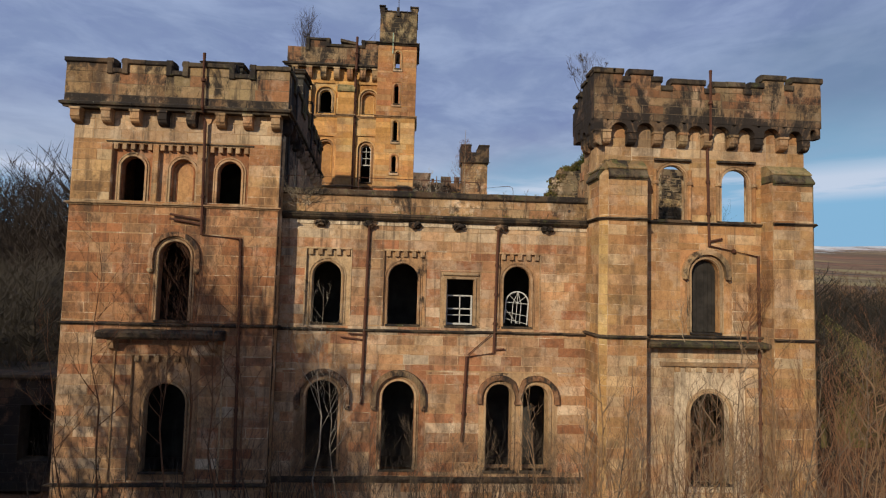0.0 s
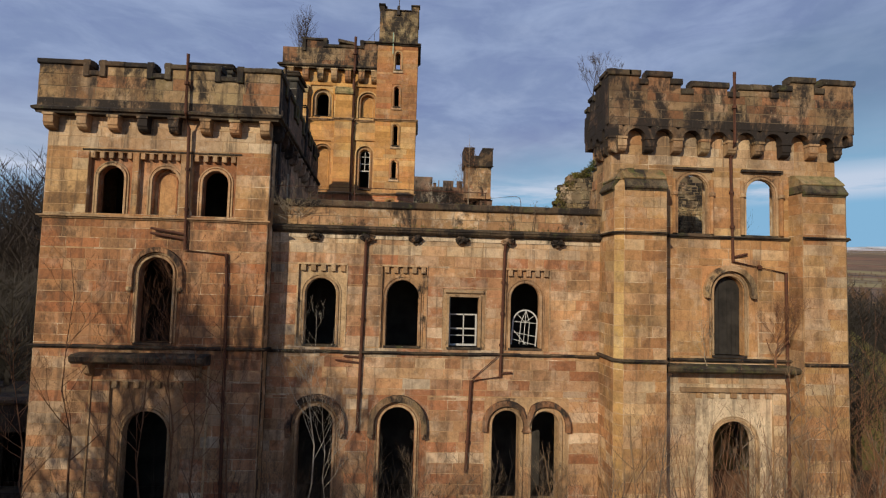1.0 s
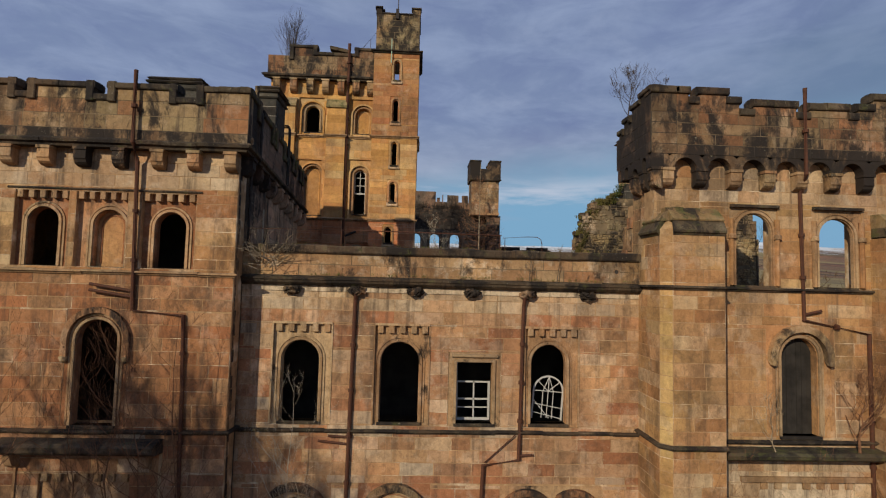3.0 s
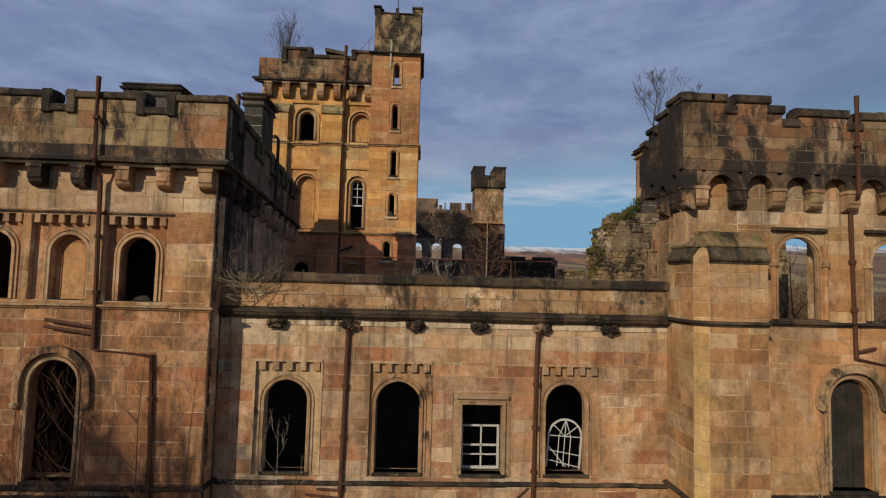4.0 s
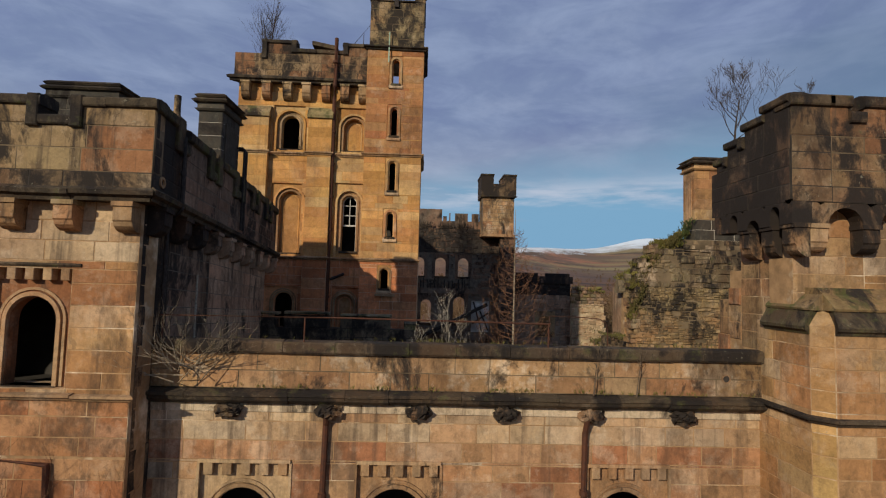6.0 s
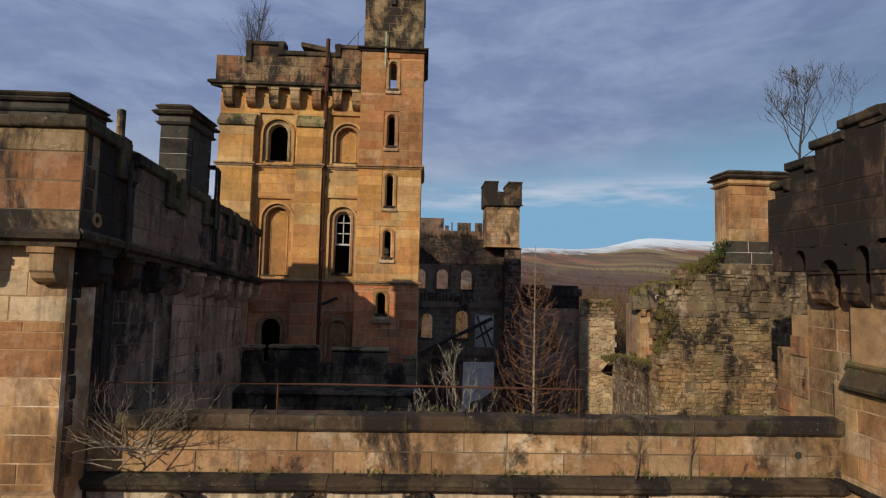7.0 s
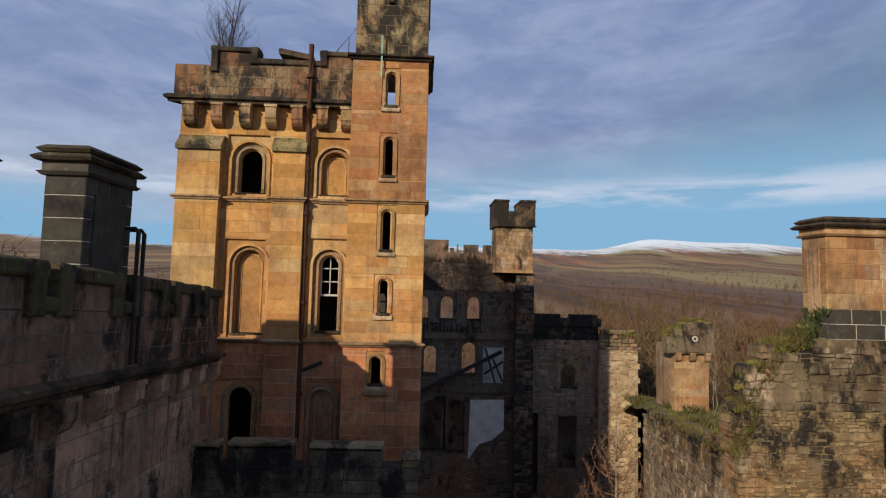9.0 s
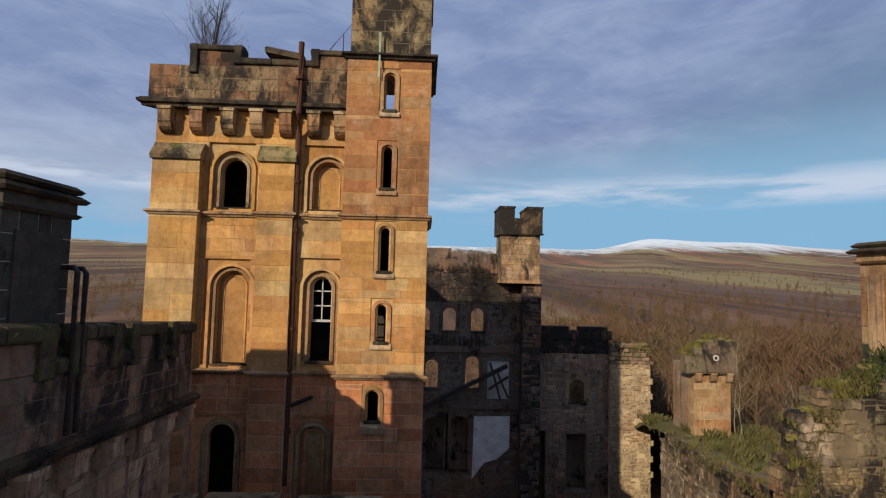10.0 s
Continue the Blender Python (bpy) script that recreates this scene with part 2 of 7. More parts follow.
m_ochre = stone("ochre_streaked_sandstone", ((0.51, 0.335, 0.125), (0.47, 0.295, 0.105), (0.54, 0.365, 0.15)), moss=0.12, streak=0.3, grime=0.3, pale=0.25, blush=0.5)
# flank stones: soot patches, with shade and fill light put into the tones
m_flank = stone("smoke_and_shade_sandstone", ((0.26, 0.175, 0.125), (0.21, 0.145, 0.105), (0.30, 0.195, 0.135), (0.24, 0.145, 0.10)), soot=0.42, streak=0.9, grime=0.8, pale=0.15, blush=0.2)
m_flank_grey = stone("grey_red_sandstone", ((0.54, 0.355, 0.24), (0.46, 0.30, 0.20), (0.58, 0.39, 0.26), (0.52, 0.31, 0.20)), soot=0.22, streak=0.8, moss=0.08, grime=0.7, pale=0.2, blush=0.1)
m_mossy = stone("mossy_sandstone", ((0.36, 0.27, 0.12), (0.32, 0.25, 0.11), (0.40, 0.30, 0.15)), soot=0.24, moss=0.56, streak=0.5, grime=0.6)
# brighter rubble stands in for sunlight on the wall stump
m_stump = stone("sun_toned_weathered_rubble", ((0.54, 0.405, 0.245), (0.51, 0.37, 0.215), (0.56, 0.43, 0.28), (0.49, 0.345, 0.20), (0.48, 0.355, 0.215)), soot=0.14, bump=0.9, streak=0.4, grime=0.45)
m_court = stone("smoked_brown_rubble", ((0.35, 0.26, 0.175), (0.28, 0.205, 0.145), (0.41, 0.30, 0.19), (0.22, 0.17, 0.125)), soot=0.2, bump=0.9, streak=0.8, grime=0.6)
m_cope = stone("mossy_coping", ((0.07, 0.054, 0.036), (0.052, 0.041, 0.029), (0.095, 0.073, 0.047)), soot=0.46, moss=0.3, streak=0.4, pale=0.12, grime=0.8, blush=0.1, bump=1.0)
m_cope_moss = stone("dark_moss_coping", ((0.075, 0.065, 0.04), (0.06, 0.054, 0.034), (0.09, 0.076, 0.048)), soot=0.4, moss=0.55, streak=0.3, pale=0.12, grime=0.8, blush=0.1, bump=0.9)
# dark partly as soot, partly as the shade of flank and low wing
m_soot_shade = stone("soot_and_shade_sandstone", ((0.085, 0.06, 0.043), (0.062, 0.047, 0.036), (0.11, 0.074, 0.052), (0.08, 0.05, 0.036)), soot=0.66, streak=0.8, grime=0.8, pale=0.15, blush=0.2)
m_rubble = stone("rubble_stone", ((0.38, 0.28, 0.137), (0.33, 0.237, 0.112), (0.27, 0.197, 0.10), (0.42, 0.32, 0.165), (0.23, 0.17, 0.09), (0.36, 0.247, 0.12), (0.31, 0.222, 0.11)), soot=0.4, moss=0.16, grime=0.9, bump=0.9, streak=0.4)
m_dark = stone("burnt_rubble", ((0.15, 0.12, 0.092), (0.10, 0.082, 0.066), (0.25, 0.195, 0.14), (0.16, 0.13, 0.10), (0.20, 0.14, 0.095)), soot=0.24, bump=0.9, streak=0.5, pale=0.08)
m_char = stone("smoke_blackened_stone", ((0.18, 0.14, 0.092), (0.145, 0.112, 0.074), (0.21, 0.165, 0.108), (0.16, 0.125, 0.082)), soot=0.38, moss=0.2, bump=0.8, streak=0.8, pale=0.16, blush=0.12)
m_char_moss = stone("mossy_blackened_stone", ((0.20, 0.165, 0.10), (0.17, 0.14, 0.085), (0.23, 0.19, 0.115)), soot=0.3, moss=0.42, bump=0.9, streak=0.5, pale=0.3, blush=0.1)
m_burnt = stone("fire_blackened_rubble", ((0.125, 0.098, 0.075), (0.098, 0.078, 0.062), (0.15, 0.118, 0.09), (0.113, 0.09, 0.07)), soot=0.3, moss=0.12, bump=0.9, streak=0.6, pale=0.08)
m_slate = stone("grey_whinstone", ((0.06, 0.056, 0.046), (0.048, 0.045, 0.038), (0.075, 0.069, 0.056)), soot=0.25, streak=0.3, pale=0.06, blush=0.0, grime=0.3)


def plain(name, col, var=0.25, scale=6.0, rough=0.85, metal=0.0, second=None, bump=0.3):
    k = Mat(name, rough)
    n = k.noise(scale, 5, 0.6)
    c = k.mix(k.ramp(n, (0.35, 0.0), (0.65, 1.0)), tuple(x * (1 - var) for x in col), second or tuple(x * (1 + var) for x in col))
    k.color(c)
    k.bsdf.inputs["Metallic"].default_value = metal
    k.bump(k.noise(scale * 5, 4), bump, 0.01)
    return k.m




def joints(name, dull, fresh, lo=0.54):
    """Pointing that has mostly weathered to the stone's colour and stays pale in patches."""
    k = Mat(name, 0.95)
    c = k.mix(k.ramp(k.noise(0.9, 5, 0.65), (lo, 0.0), (lo + 0.14, 1.0)), dull, fresh)
    c = k.mix(1.0, c, k.ramp(k.noise(3.0, 4, 0.6), (0.3, 0.6), (0.7, 1.15)), "MULTIPLY")
    k.color(c)
    return k.m


m_mortar = joints("lime_mortar", (0.41, 0.255, 0.13), (0.70, 0.57, 0.40), 0.52)
m_mortar_pale = joints("pale_pointing", (0.58, 0.37, 0.24), (0.74, 0.62, 0.50), 0.6)
m_mortar_gold = joints("golden_mortar", (0.48, 0.265, 0.09), (0.60, 0.42, 0.22), 0.6)
m_board = plain("weathered_boarding", (0.028, 0.024, 0.02), 0.4, 2.0)
m_mortar_brown = plain("earthy_mortar", (0.15, 0.11, 0.066), 0.45, 1.2)
m_mortar_dark = plain("sooty_mortar", (0.125, 0.105, 0.082), 0.35, 3.0)
m_mortar_umber = plain("umber_mortar", (0.20, 0.15, 0.11), 0.4, 1.0)
m_mortar_dun = plain("dun_mortar", (0.44, 0.33, 0.20), 0.35, 1.0)
m_mortar_black = plain("blackened_mortar", (0.04, 0.033, 0.027), 0.35, 3.0)
m_white_mortar = plain("white_pointing", (0.50, 0.45, 0.38), 0.25, 2.0)
m_iron = plain("rusty_iron", (0.19, 0.072, 0.038), 0.4, 9.0, 0.75, 0.2, (0.07, 0.035, 0.025))
m_iron_dark = plain("dark_iron", (0.035, 0.028, 0.025), 0.4, 9.0, 0.6, 0.3)
m_white = plain("white_painted_timber", (0.47, 0.46, 0.43), 0.1, 12.0, 0.6)
m_plaster = plain("damp_white_plaster", (0.56, 0.55, 0.52), 0.2, 1.2, 0.9)
m_wood = plain("charred_timber", (0.035, 0.03, 0.026), 0.4, 5.0)
m_bark = plain("brown_bark", (0.13, 0.095, 0.065), 0.35, 14.0)
m_bark_pale = plain("silvery_bark", (0.36, 0.31, 0.24), 0.35, 14.0)
m_stem = plain("tan_winter_stems", (0.30, 0.20, 0.11), 0.4, 1.2, second=(0.17, 0.10, 0.055))
m_twig = plain("grey_brown_twigs", (0.27, 0.215, 0.145), 0.35, 14.0)
m_bark_dark = plain("dark_bark", (0.055, 0.042, 0.032), 0.35, 14.0)
m_larch = plain("reddish_twigs", (0.17, 0.085, 0.045), 0.35, 14.0)
m_roofing = plain("debris_covered_asphalt", (0.022, 0.019, 0.016), 0.45, 1.3, 0.95, second=(0.045, 0.036, 0.024))
# near-black, so that the closed rooms read as unlit
m_inner = plain("dark_room_filler", (0.045, 0.04, 0.035), 0.4, 1.1)
m_grass = plain("dead_grass", (0.20, 0.165, 0.065), 0.4, 1.4, second=(0.105, 0.10, 0.03))
m_weed = plain("yellow_green_weeds", (0.27, 0.215, 0.065), 0.35, 1.6, second=(0.14, 0.135, 0.034))
m_moss = plain("yellow_green_moss", (0.20, 0.165, 0.055), 0.4, 2.2, second=(0.10, 0.09, 0.032))
m_fern = plain("green_fern", (0.055, 0.07, 0.02), 0.4, 3.0)
m_verdigris = plain("pale_green_copper", (0.30, 0.42, 0.33), 0.2, 5.0)

# ---- building helpers ----
class Face:
    """A wall's own axes: u along it, v up, w out of it. drop: how far it sinks with each metre of u."""

    def __init__(self, origin, along, drop=0.0):
        self.o = Vector(origin)
        a = Vector((along[0], along[1], 0)).normalized()
        self.u, self.v, self.w = a - Vector((0, 0, drop)), Vector((0, 0, 1)), Vector((a.y, -a.x, 0))

    def __call__(self, u, v, w=0.0):
        return self.o + self.u * u + self.v * v + self.w * w


WORLD = Face((0, 0, 0), (1, 0))          # u = x, v = z, w = -y


class Buf:
    def __init__(self):
        self.v, self.f = [], []

    def add(self, pts, faces):
        n = len(self.v)
        self.v += [tuple(p) for p in pts]
        self.f += [tuple(i + n for i in f) for f in faces]
        return self

    def box(self, fr, u0, u1, v0, v1, w0, w1):
        """w0 is the back, w1 the front."""
        p = [fr(u, v, w) for w in (w0, w1) for v in (v0, v1) for u in (u0, u1)]
        return self.add(p, [(4, 5, 7, 6), (1, 0, 2, 3), (0, 4, 6, 2), (5, 1, 3, 7), (6, 7, 3, 2), (0, 1, 5, 4)])

    def block(self, fr, u0, u1, v0, v1, w0, w1, b=0.015, rnd=None):
        """A dressed block: its front edges are worn round."""
        q = (lambda: rnd.uniform(-0.3, 0.3) * b) if rnd else (lambda: 0.0)
        c = [(u0, v0), (u1, v0), (u1, v1), (u0, v1)]
        m = [(u0 + b, v0 + b), (u1 - b, v0 + b), (u1 - b, v1 - b), (u0 + b, v1 - b)]
        p = [fr(u, v, w0) for u, v in c] + [fr(u, v, w1 - b) for u, v in c] + [fr(u + q(), v + q(), w1 + q()) for u, v in m]
        f = [(8, 9, 10, 11)]
        for i in range(4):
            j = (i + 1) % 4
            f += [(i, j, 4 + j, 4 + i), (4 + i, 4 + j, 8 + j, 8 + i)]
        return self.add(p, f)

    def field(self, fr, u0, u1, v0, v1, w0, w1, rnd):
        """A rough field stone with skewed corners."""
        j = min(0.05, 0.2 * min(u1 - u0, v1 - v0))
        q = lambda s=1.0: rnd.uniform(-j, j) * s
        c = [(u0 + q(), v0 + q()), (u1 + q(), v0 + q()), (u1 + q(), v1 + q()), (u0 + q(), v1 + q())]
        cu, cv = (u0 + u1) / 2, (v0 + v1) / 2
        m = [(cu + (u - cu) * 0.8 + q(0.5), cv + (v - cv) * 0.72 + q(0.5)) for u, v in c]
        p = [fr(u, v, w0) for u, v in c] + [fr(u, v, w1 - 0.05) for u, v in c] + [fr(u, v, w1 + rnd.uniform(-0.02, 0.02)) for u, v in m]
        f = [(8, 9, 10, 11)]
        for i in range(4):
            k = (i + 1) % 4
            f += [(i, k, 4 + k, 4 + i), (4 + i, 4 + k, 8 + k, 8 + i)]
        return self.add(p, f)

    def sweep(self, fr, profile, u0, u1, m0=0.0, m1=0.0):
        """A moulding: a closed (v, w) outline drawn along u; m0 and m1 mitre the ends with the outline's w."""
        n = len(profile)
        p = [fr(u0 - m0 * w, v, w) for v, w in profile] + [fr(u1 + m1 * w, v, w) for v, w in profile]
        f = [(i, n + i, n + (i + 1) % n, (i + 1) % n) for i in range(n)]
        return self.add(p, f + [tuple(range(n)), tuple(range(2 * n - 1, n - 1, -1))])

    def strip(self, fr, inner, outer, w0, w1, closed=False):
        """A band between two lines of (u, v), from depth w0 to w1."""
        n = len(inner)
        p = [fr(*q, w) for w in (w0, w1) for q in (*inner, *outer)]
        f = []
        last = n if closed else n - 1
        for i in range(last):
            j = (i + 1) % n
            f += [(2 * n + i, 2 * n + j, 3 * n + j, 3 * n + i), (j, i, n + i, n + j), (i, j, 2 * n + j, 2 * n + i), (n + j, n + i, 3 * n + i, 3 * n + j)]
        if not closed:
            f += [(0, 2 * n, 3 * n, n), (n - 1, 2 * n - 1, 4 * n - 1, 3 * n - 1)]
        return self.add(p, f)

    def panel(self, fr, u0, u1, v0, v1, cu, half, sill, top, w0, w1, arch=True, seg=12):
        """A slab with a round-headed (or square) hole through it."""
        if sill > v0 + 0.001:
            self.box(fr, u0, u1, v0, sill, w0, w1)
        a, b = cu - half, cu + half
        spring = top - half if arch else top
        self.box(fr, u0, a, sill, spring, w0, w1)
        self.box(fr, b, u1, sill, spring, w0, w1)
        if not arch:
            self.box(fr, u0, u1, top, v1, w0, w1)
            return self
        inner = [(cu - half * math.cos(math.pi * i / seg), spring + half * math.sin(math.pi * i / seg)) for i in range(seg + 1)]
        outer = []
        for i, (x, y) in enumerate(inner):
            t = i / seg
            if t < 0.25:
                outer.append((u0, spring + (v1 - spring) * t / 0.25))
            elif t > 0.75:
                outer.append((u1, spring + (v1 - spring) * (1 - t) / 0.25))
            else:
                outer.append((u0 + (u1 - u0) * (t - 0.25) / 0.5, v1))
        return self.strip(fr, inner, outer, w0, w1)

    def ring(self, fr, cu, spring, r0, r1, foot, w0, w1, seg=14, a0=0.0, a1=180.0):
        """An arched moulding with legs down to foot."""
        inner, outer = [], []
        if foot is not None and foot < spring:
            inner.append((cu - r0, foot)), outer.append((cu - r1, foot))
        for i in range(seg + 1):
            a = radians(a0 + (a1 - a0) * i / seg)
            inner.append((cu - r0 * math.cos(a), spring + r0 * math.sin(a)))
            outer.append((cu - r1 * math.cos(a), spring + r1 * math.sin(a)))
        if foot is not None and foot < spring:
            inner.append((cu + r0, foot)), outer.append((cu + r1, foot))
        return self.strip(fr, inner, outer, w0, w1)

    def tube(self, pts, radii, sides=6, cap=True):
        """A round bar along points."""
        rings = []
        for i, p in enumerate(pts):
            d = (Vector(pts[min(i + 1, len(pts) - 1)]) - Vector(pts[max(i - 1, 0)])).normalized()
            s = d.orthogonal().normalized()
            t = d.cross(s)
            r = radii[i] if isinstance(radii, (list, tuple)) else radii
            rings.append([Vector(p) + (s * math.cos(2 * math.pi * k / sides) + t * math.sin(2 * math.pi * k / sides)) * r for k in range(sides)])
        for i in range(1, len(rings)):                     # keep the rings from twisting
            best = min(range(sides), key=lambda k: (rings[i][k] - rings[i - 1][0]).length)
            rings[i] = rings[i][best:] + rings[i][:best]
        n = len(pts)
        f = [(i * sides + k, i * sides + (k + 1) % sides, (i + 1) * sides + (k + 1) % sides, (i + 1) * sides + k) for i in range(n - 1) for k in range(sides)]
        if cap:
            f += [tuple(range(sides))[::-1], tuple(range((n - 1) * sides, n * sides))]
        return self.add([q for ring in rings for q in ring], f)

    def lump(self, c, r, rnd, sub=1, squash=(1, 1, 1)):
        """An uneven boulder."""
        bm = bmesh.new()
        bmesh.ops.create_icosphere(bm, subdivisions=sub, radius=1.0)
        pts = [Vector(c) + Vector((v.co.x * r * squash[0], v.co.y * r * squash[1], v.co.z * r * squash[2])) * rnd.uniform(0.72, 1.1) for v in bm.verts]
        faces = [tuple(v.index for v in f.verts) for f in bm.faces]
        bm.free()
        return self.add(pts, faces)


def mesh_of(name, buf, mat, fix=True):
    me = bpy.data.meshes.new(name)
    me.from_pydata(buf.v, [], buf.f)
    if fix and len(buf.f) < 20000:
        bm = bmesh.new()
        bm.from_mesh(me)
        bmesh.ops.remove_doubles(bm, verts=bm.verts, dist=0.0005)
        bmesh.ops.recalc_face_normals(bm, faces=bm.faces)
        bm.to_mesh(me)
        bm.free()
    me.materials.append(mat)
    return me


def part(name, buf, mat, parent, label="", kind=""):
    ob = new(name, mesh_of(name, buf, mat))
    ob.parent = parent
    return tagged(ob, label, kind=kind)


def thing(name, label, category, group="", kind=""):
    return tagged(new(name), label, category, group, kind)


def lengths(name, fr, profile, u0, u1, mat, parent, label="", m0=0.0, m1=0.0, step=1.3):
    """A moulding laid in separate stones that have settled a little out of line."""
    rnd = random.Random(int(abs(u0) * 37 + abs(u1) * 11 + abs(profile[0][0]) * 53))
    n = max(1, round((u1 - u0) / step))
    cuts = [u0] + [u0 + (u1 - u0) * (i + rnd.uniform(-0.22, 0.22)) / n for i in range(1, n)] + [u1]
    top = max(p[0] for p in profile)
    for i in range(n):
        dv, dw = (rnd.uniform(-0.012, 0.012), rnd.uniform(-0.014, 0.014)) if n > 1 else (0.0, 0.0)
        chip = rnd.uniform(0.0, 0.03)
        prof = [(v + dv - (chip if v > top - 0.02 else 0.0), w + dw) for v, w in profile]
        b = Buf().sweep(fr, prof, cuts[i] + (0.005 if i else 0.0), cuts[i + 1] - (0.005 if i < n - 1 else 0.0), m0 if i == 0 else 0.0, m1 if i == n - 1 else 0.0)
        ob = part(name, b, mat, parent, label)
    return ob


def pipe_run(parent, pts, r, mat, name="drainpipe", label=""):
    b = Buf()
    b.tube(pts, r, 8)
    for p, q in zip(pts, pts[1:]):                         # sockets at every length of pipe
        p, q = Vector(p), Vector(q)
        n = int((q - p).length / 1.8)
        for i in range(1, n + 1):
            c = p.lerp(q, i / (n + 1))
            d = (q - p).normalized() * 0.06
            b.tube([c - d, c + d], r * 1.45, 8)
    return part(name, b, mat, parent, label)


def lay_courses(u0, u1, v0, v1, holes, rnd, h=0.45, l0=0.7, l1=1.5, gap=0.009):
    """The rectangles of a coursed wall with rectangular holes left out."""
    rows = max(1, round((v1 - v0) / h))
    hh = (v1 - v0) / rows
    out = []
    for r in range(rows):
        a, b = v0 + r * hh, v0 + (r + 1) * hh
        cuts = sorted({a, b, *[c for hole in holes for c in hole[2:] if a + 0.02 < c < b - 0.02]})
        for a2, b2 in zip(cuts, cuts[1:]):
            if b2 - a2 < 0.05:
                continue
            spans = [(u0, u1)]
            for hu0, hu1, hv0, hv1 in holes:
                if hv0 < (a2 + b2) / 2 < hv1:
                    spans = [s for x, y in spans for s in ((x, min(y, hu0)), (max(x, hu1), y)) if s[1] - s[0] > 0.03]
            for x, y in spans:
                left = x
                while left < y - 0.001:
                    ln = rnd.uniform(l0, l1)
                    right = left + ln
                    if y - right < 0.45:
                        right = y
                    out.append((left + gap / 2, right - gap / 2, a2 + gap / 2, b2 - gap / 2))
                    left = right
    return out


def wall_cells(buf, fr, u0, u1, v0, v1, holes, w0, w1):
    """The solid core of a wall, with its holes."""
    us = sorted({u0, u1, *[min(max(c, u0), u1) for h in holes for c in h[:2]]})
    vs = sorted({v0, v1, *[min(max(c, v0), v1) for h in holes for c in h[2:]]})
    solid = {(i, j): not any(h[0] < (us[i] + us[i + 1]) / 2 < h[1] and h[2] < (vs[j] + vs[j + 1]) / 2 < h[3] for h in holes) for i in range(len(us) - 1) for j in range(len(vs) - 1)}
    for (i, j), full in solid.items():
        if not full:
            continue
        a, b, c, d = us[i], us[i + 1], vs[j], vs[j + 1]
        p = [fr(u, v, w) for w in (w0, w1) for v in (c, d) for u in (a, b)]
        faces = [(4, 5, 7, 6), (1, 0, 2, 3)]
        for (di, dj), f in (((-1, 0), (0, 4, 6, 2)), ((1, 0), (5, 1, 3, 7)), ((0, 1), (6, 7, 3, 2)), ((0, -1), (0, 1, 5, 4))):
            if not solid.get((i + di, j + dj), False):
                faces.append(f)
        buf.add(p, faces)
    return buf


def lay_rubble(u0, u1, v0, v1, rnd, h):
    """Uneven stones in wavering beds."""
    out, v = [], v0
    while v < v1 - 0.02:
        hh = h * rnd.choice((0.6, 0.85, 1.1, 1.4, 1.8))
        if v1 - v - hh < 0.1:
            hh = v1 - v
        u = u0 - rnd.uniform(0, 0.2)
        while u < u1:
            ln = h * rnd.choice((0.8, 1.1, 1.5, 2.0, 2.6)) * rnd.uniform(0.8, 1.2)
            split = hh > h * 0.9 and rnd.random() < 0.45
            a, b = max(u0, u), min(u1, u + ln)
            if b - a > 0.06:
                if split:
                    m = v + hh * rnd.uniform(0.35, 0.65)
                    out += [(a, b, v, m), (a, b, m, v + hh)]
                else:
                    out.append((a, b, v, v + hh))
            u += ln
        v += hh
    return out


LATER = []                                                # stones are laid last of all


def wall(parent, fr, u0, u1, v0, v1, holes, mat, mortar, seed, thick=0.8, h=0.45, l0=0.7, l1=1.5, label="", limit=300, near=None, gap=0.021, rough=0.005, name="wall"):
    """A wall of separate blocks in front of a solid core."""
    core = part(name, wall_cells(Buf(), fr, u0, u1, v0, v1, holes, -thick, -0.007 if l1 > 0 else -0.032), mortar, parent, label)
    LATER.append((core, fr, (u0, u1, v0, v1), holes, mat, seed, h, l0, l1, limit, near, gap, rough))
    return core


def lay_stones():
    for core, fr, rect, holes, mat, seed, h, l0, l1, limit, near, gap, rough in LATER:
        rnd = random.Random(seed)
        wild = l1 < 0
        rects = lay_rubble(*rect, rnd, h) if wild else lay_courses(*rect, holes, rnd, h, l0, l1, gap)
        if wild:
            rects = [r for r in rects if not any(q[0] < r[1] and q[1] > r[0] and q[2] < r[3] and q[3] > r[2] for q in holes)]
        if near:
            rects.sort(key=lambda r: (near[0] - (r[0] + r[1]) / 2) ** 2 + (near[1] - (r[2] + r[3]) / 2) ** 2)
        rest = Buf()
        for i, r in enumerate(rects):
            out = rnd.uniform(-rough, rough)
            if i < limit:
                b = Buf().field(fr, *r, -0.08, out, rnd) if wild else Buf().block(fr, *r, -0.05, out, 0.007, rnd)
                me = bpy.data.meshes.new("stone_block")
                me.from_pydata(b.v, [], b.f)
                me.materials.append(mat)
                ob = new("stone_block", me)
                ob.parent = core
            else:
                rest.field(fr, *r, -0.08, out, rnd) if wild else rest.block(fr, *r, -0.05, out, 0.007, rnd)
        if rest.v:
            me = bpy.data.meshes.new("distant_masonry")
            me.from_pydata(rest.v, [], rest.f)
            me.materials.append(mat)
            ob = new("distant_masonry", me)
            ob.parent = core
            tagged(ob, kind="stuff")


def string_course(parent, fr, u0, u1, v, mat, depth=0.15, height=0.17, m0=1, m1=1, name="string_course"):
    prof = [(v, -0.05), (v, depth * 0.35), (v + height * 0.3, depth * 0.55), (v + height * 0.45, depth), (v + height * 0.75, depth), (v + height, 0.03), (v + height, -0.05)]
    return lengths(name, fr, prof, u0, u1, mat, parent, "", m0, m1)


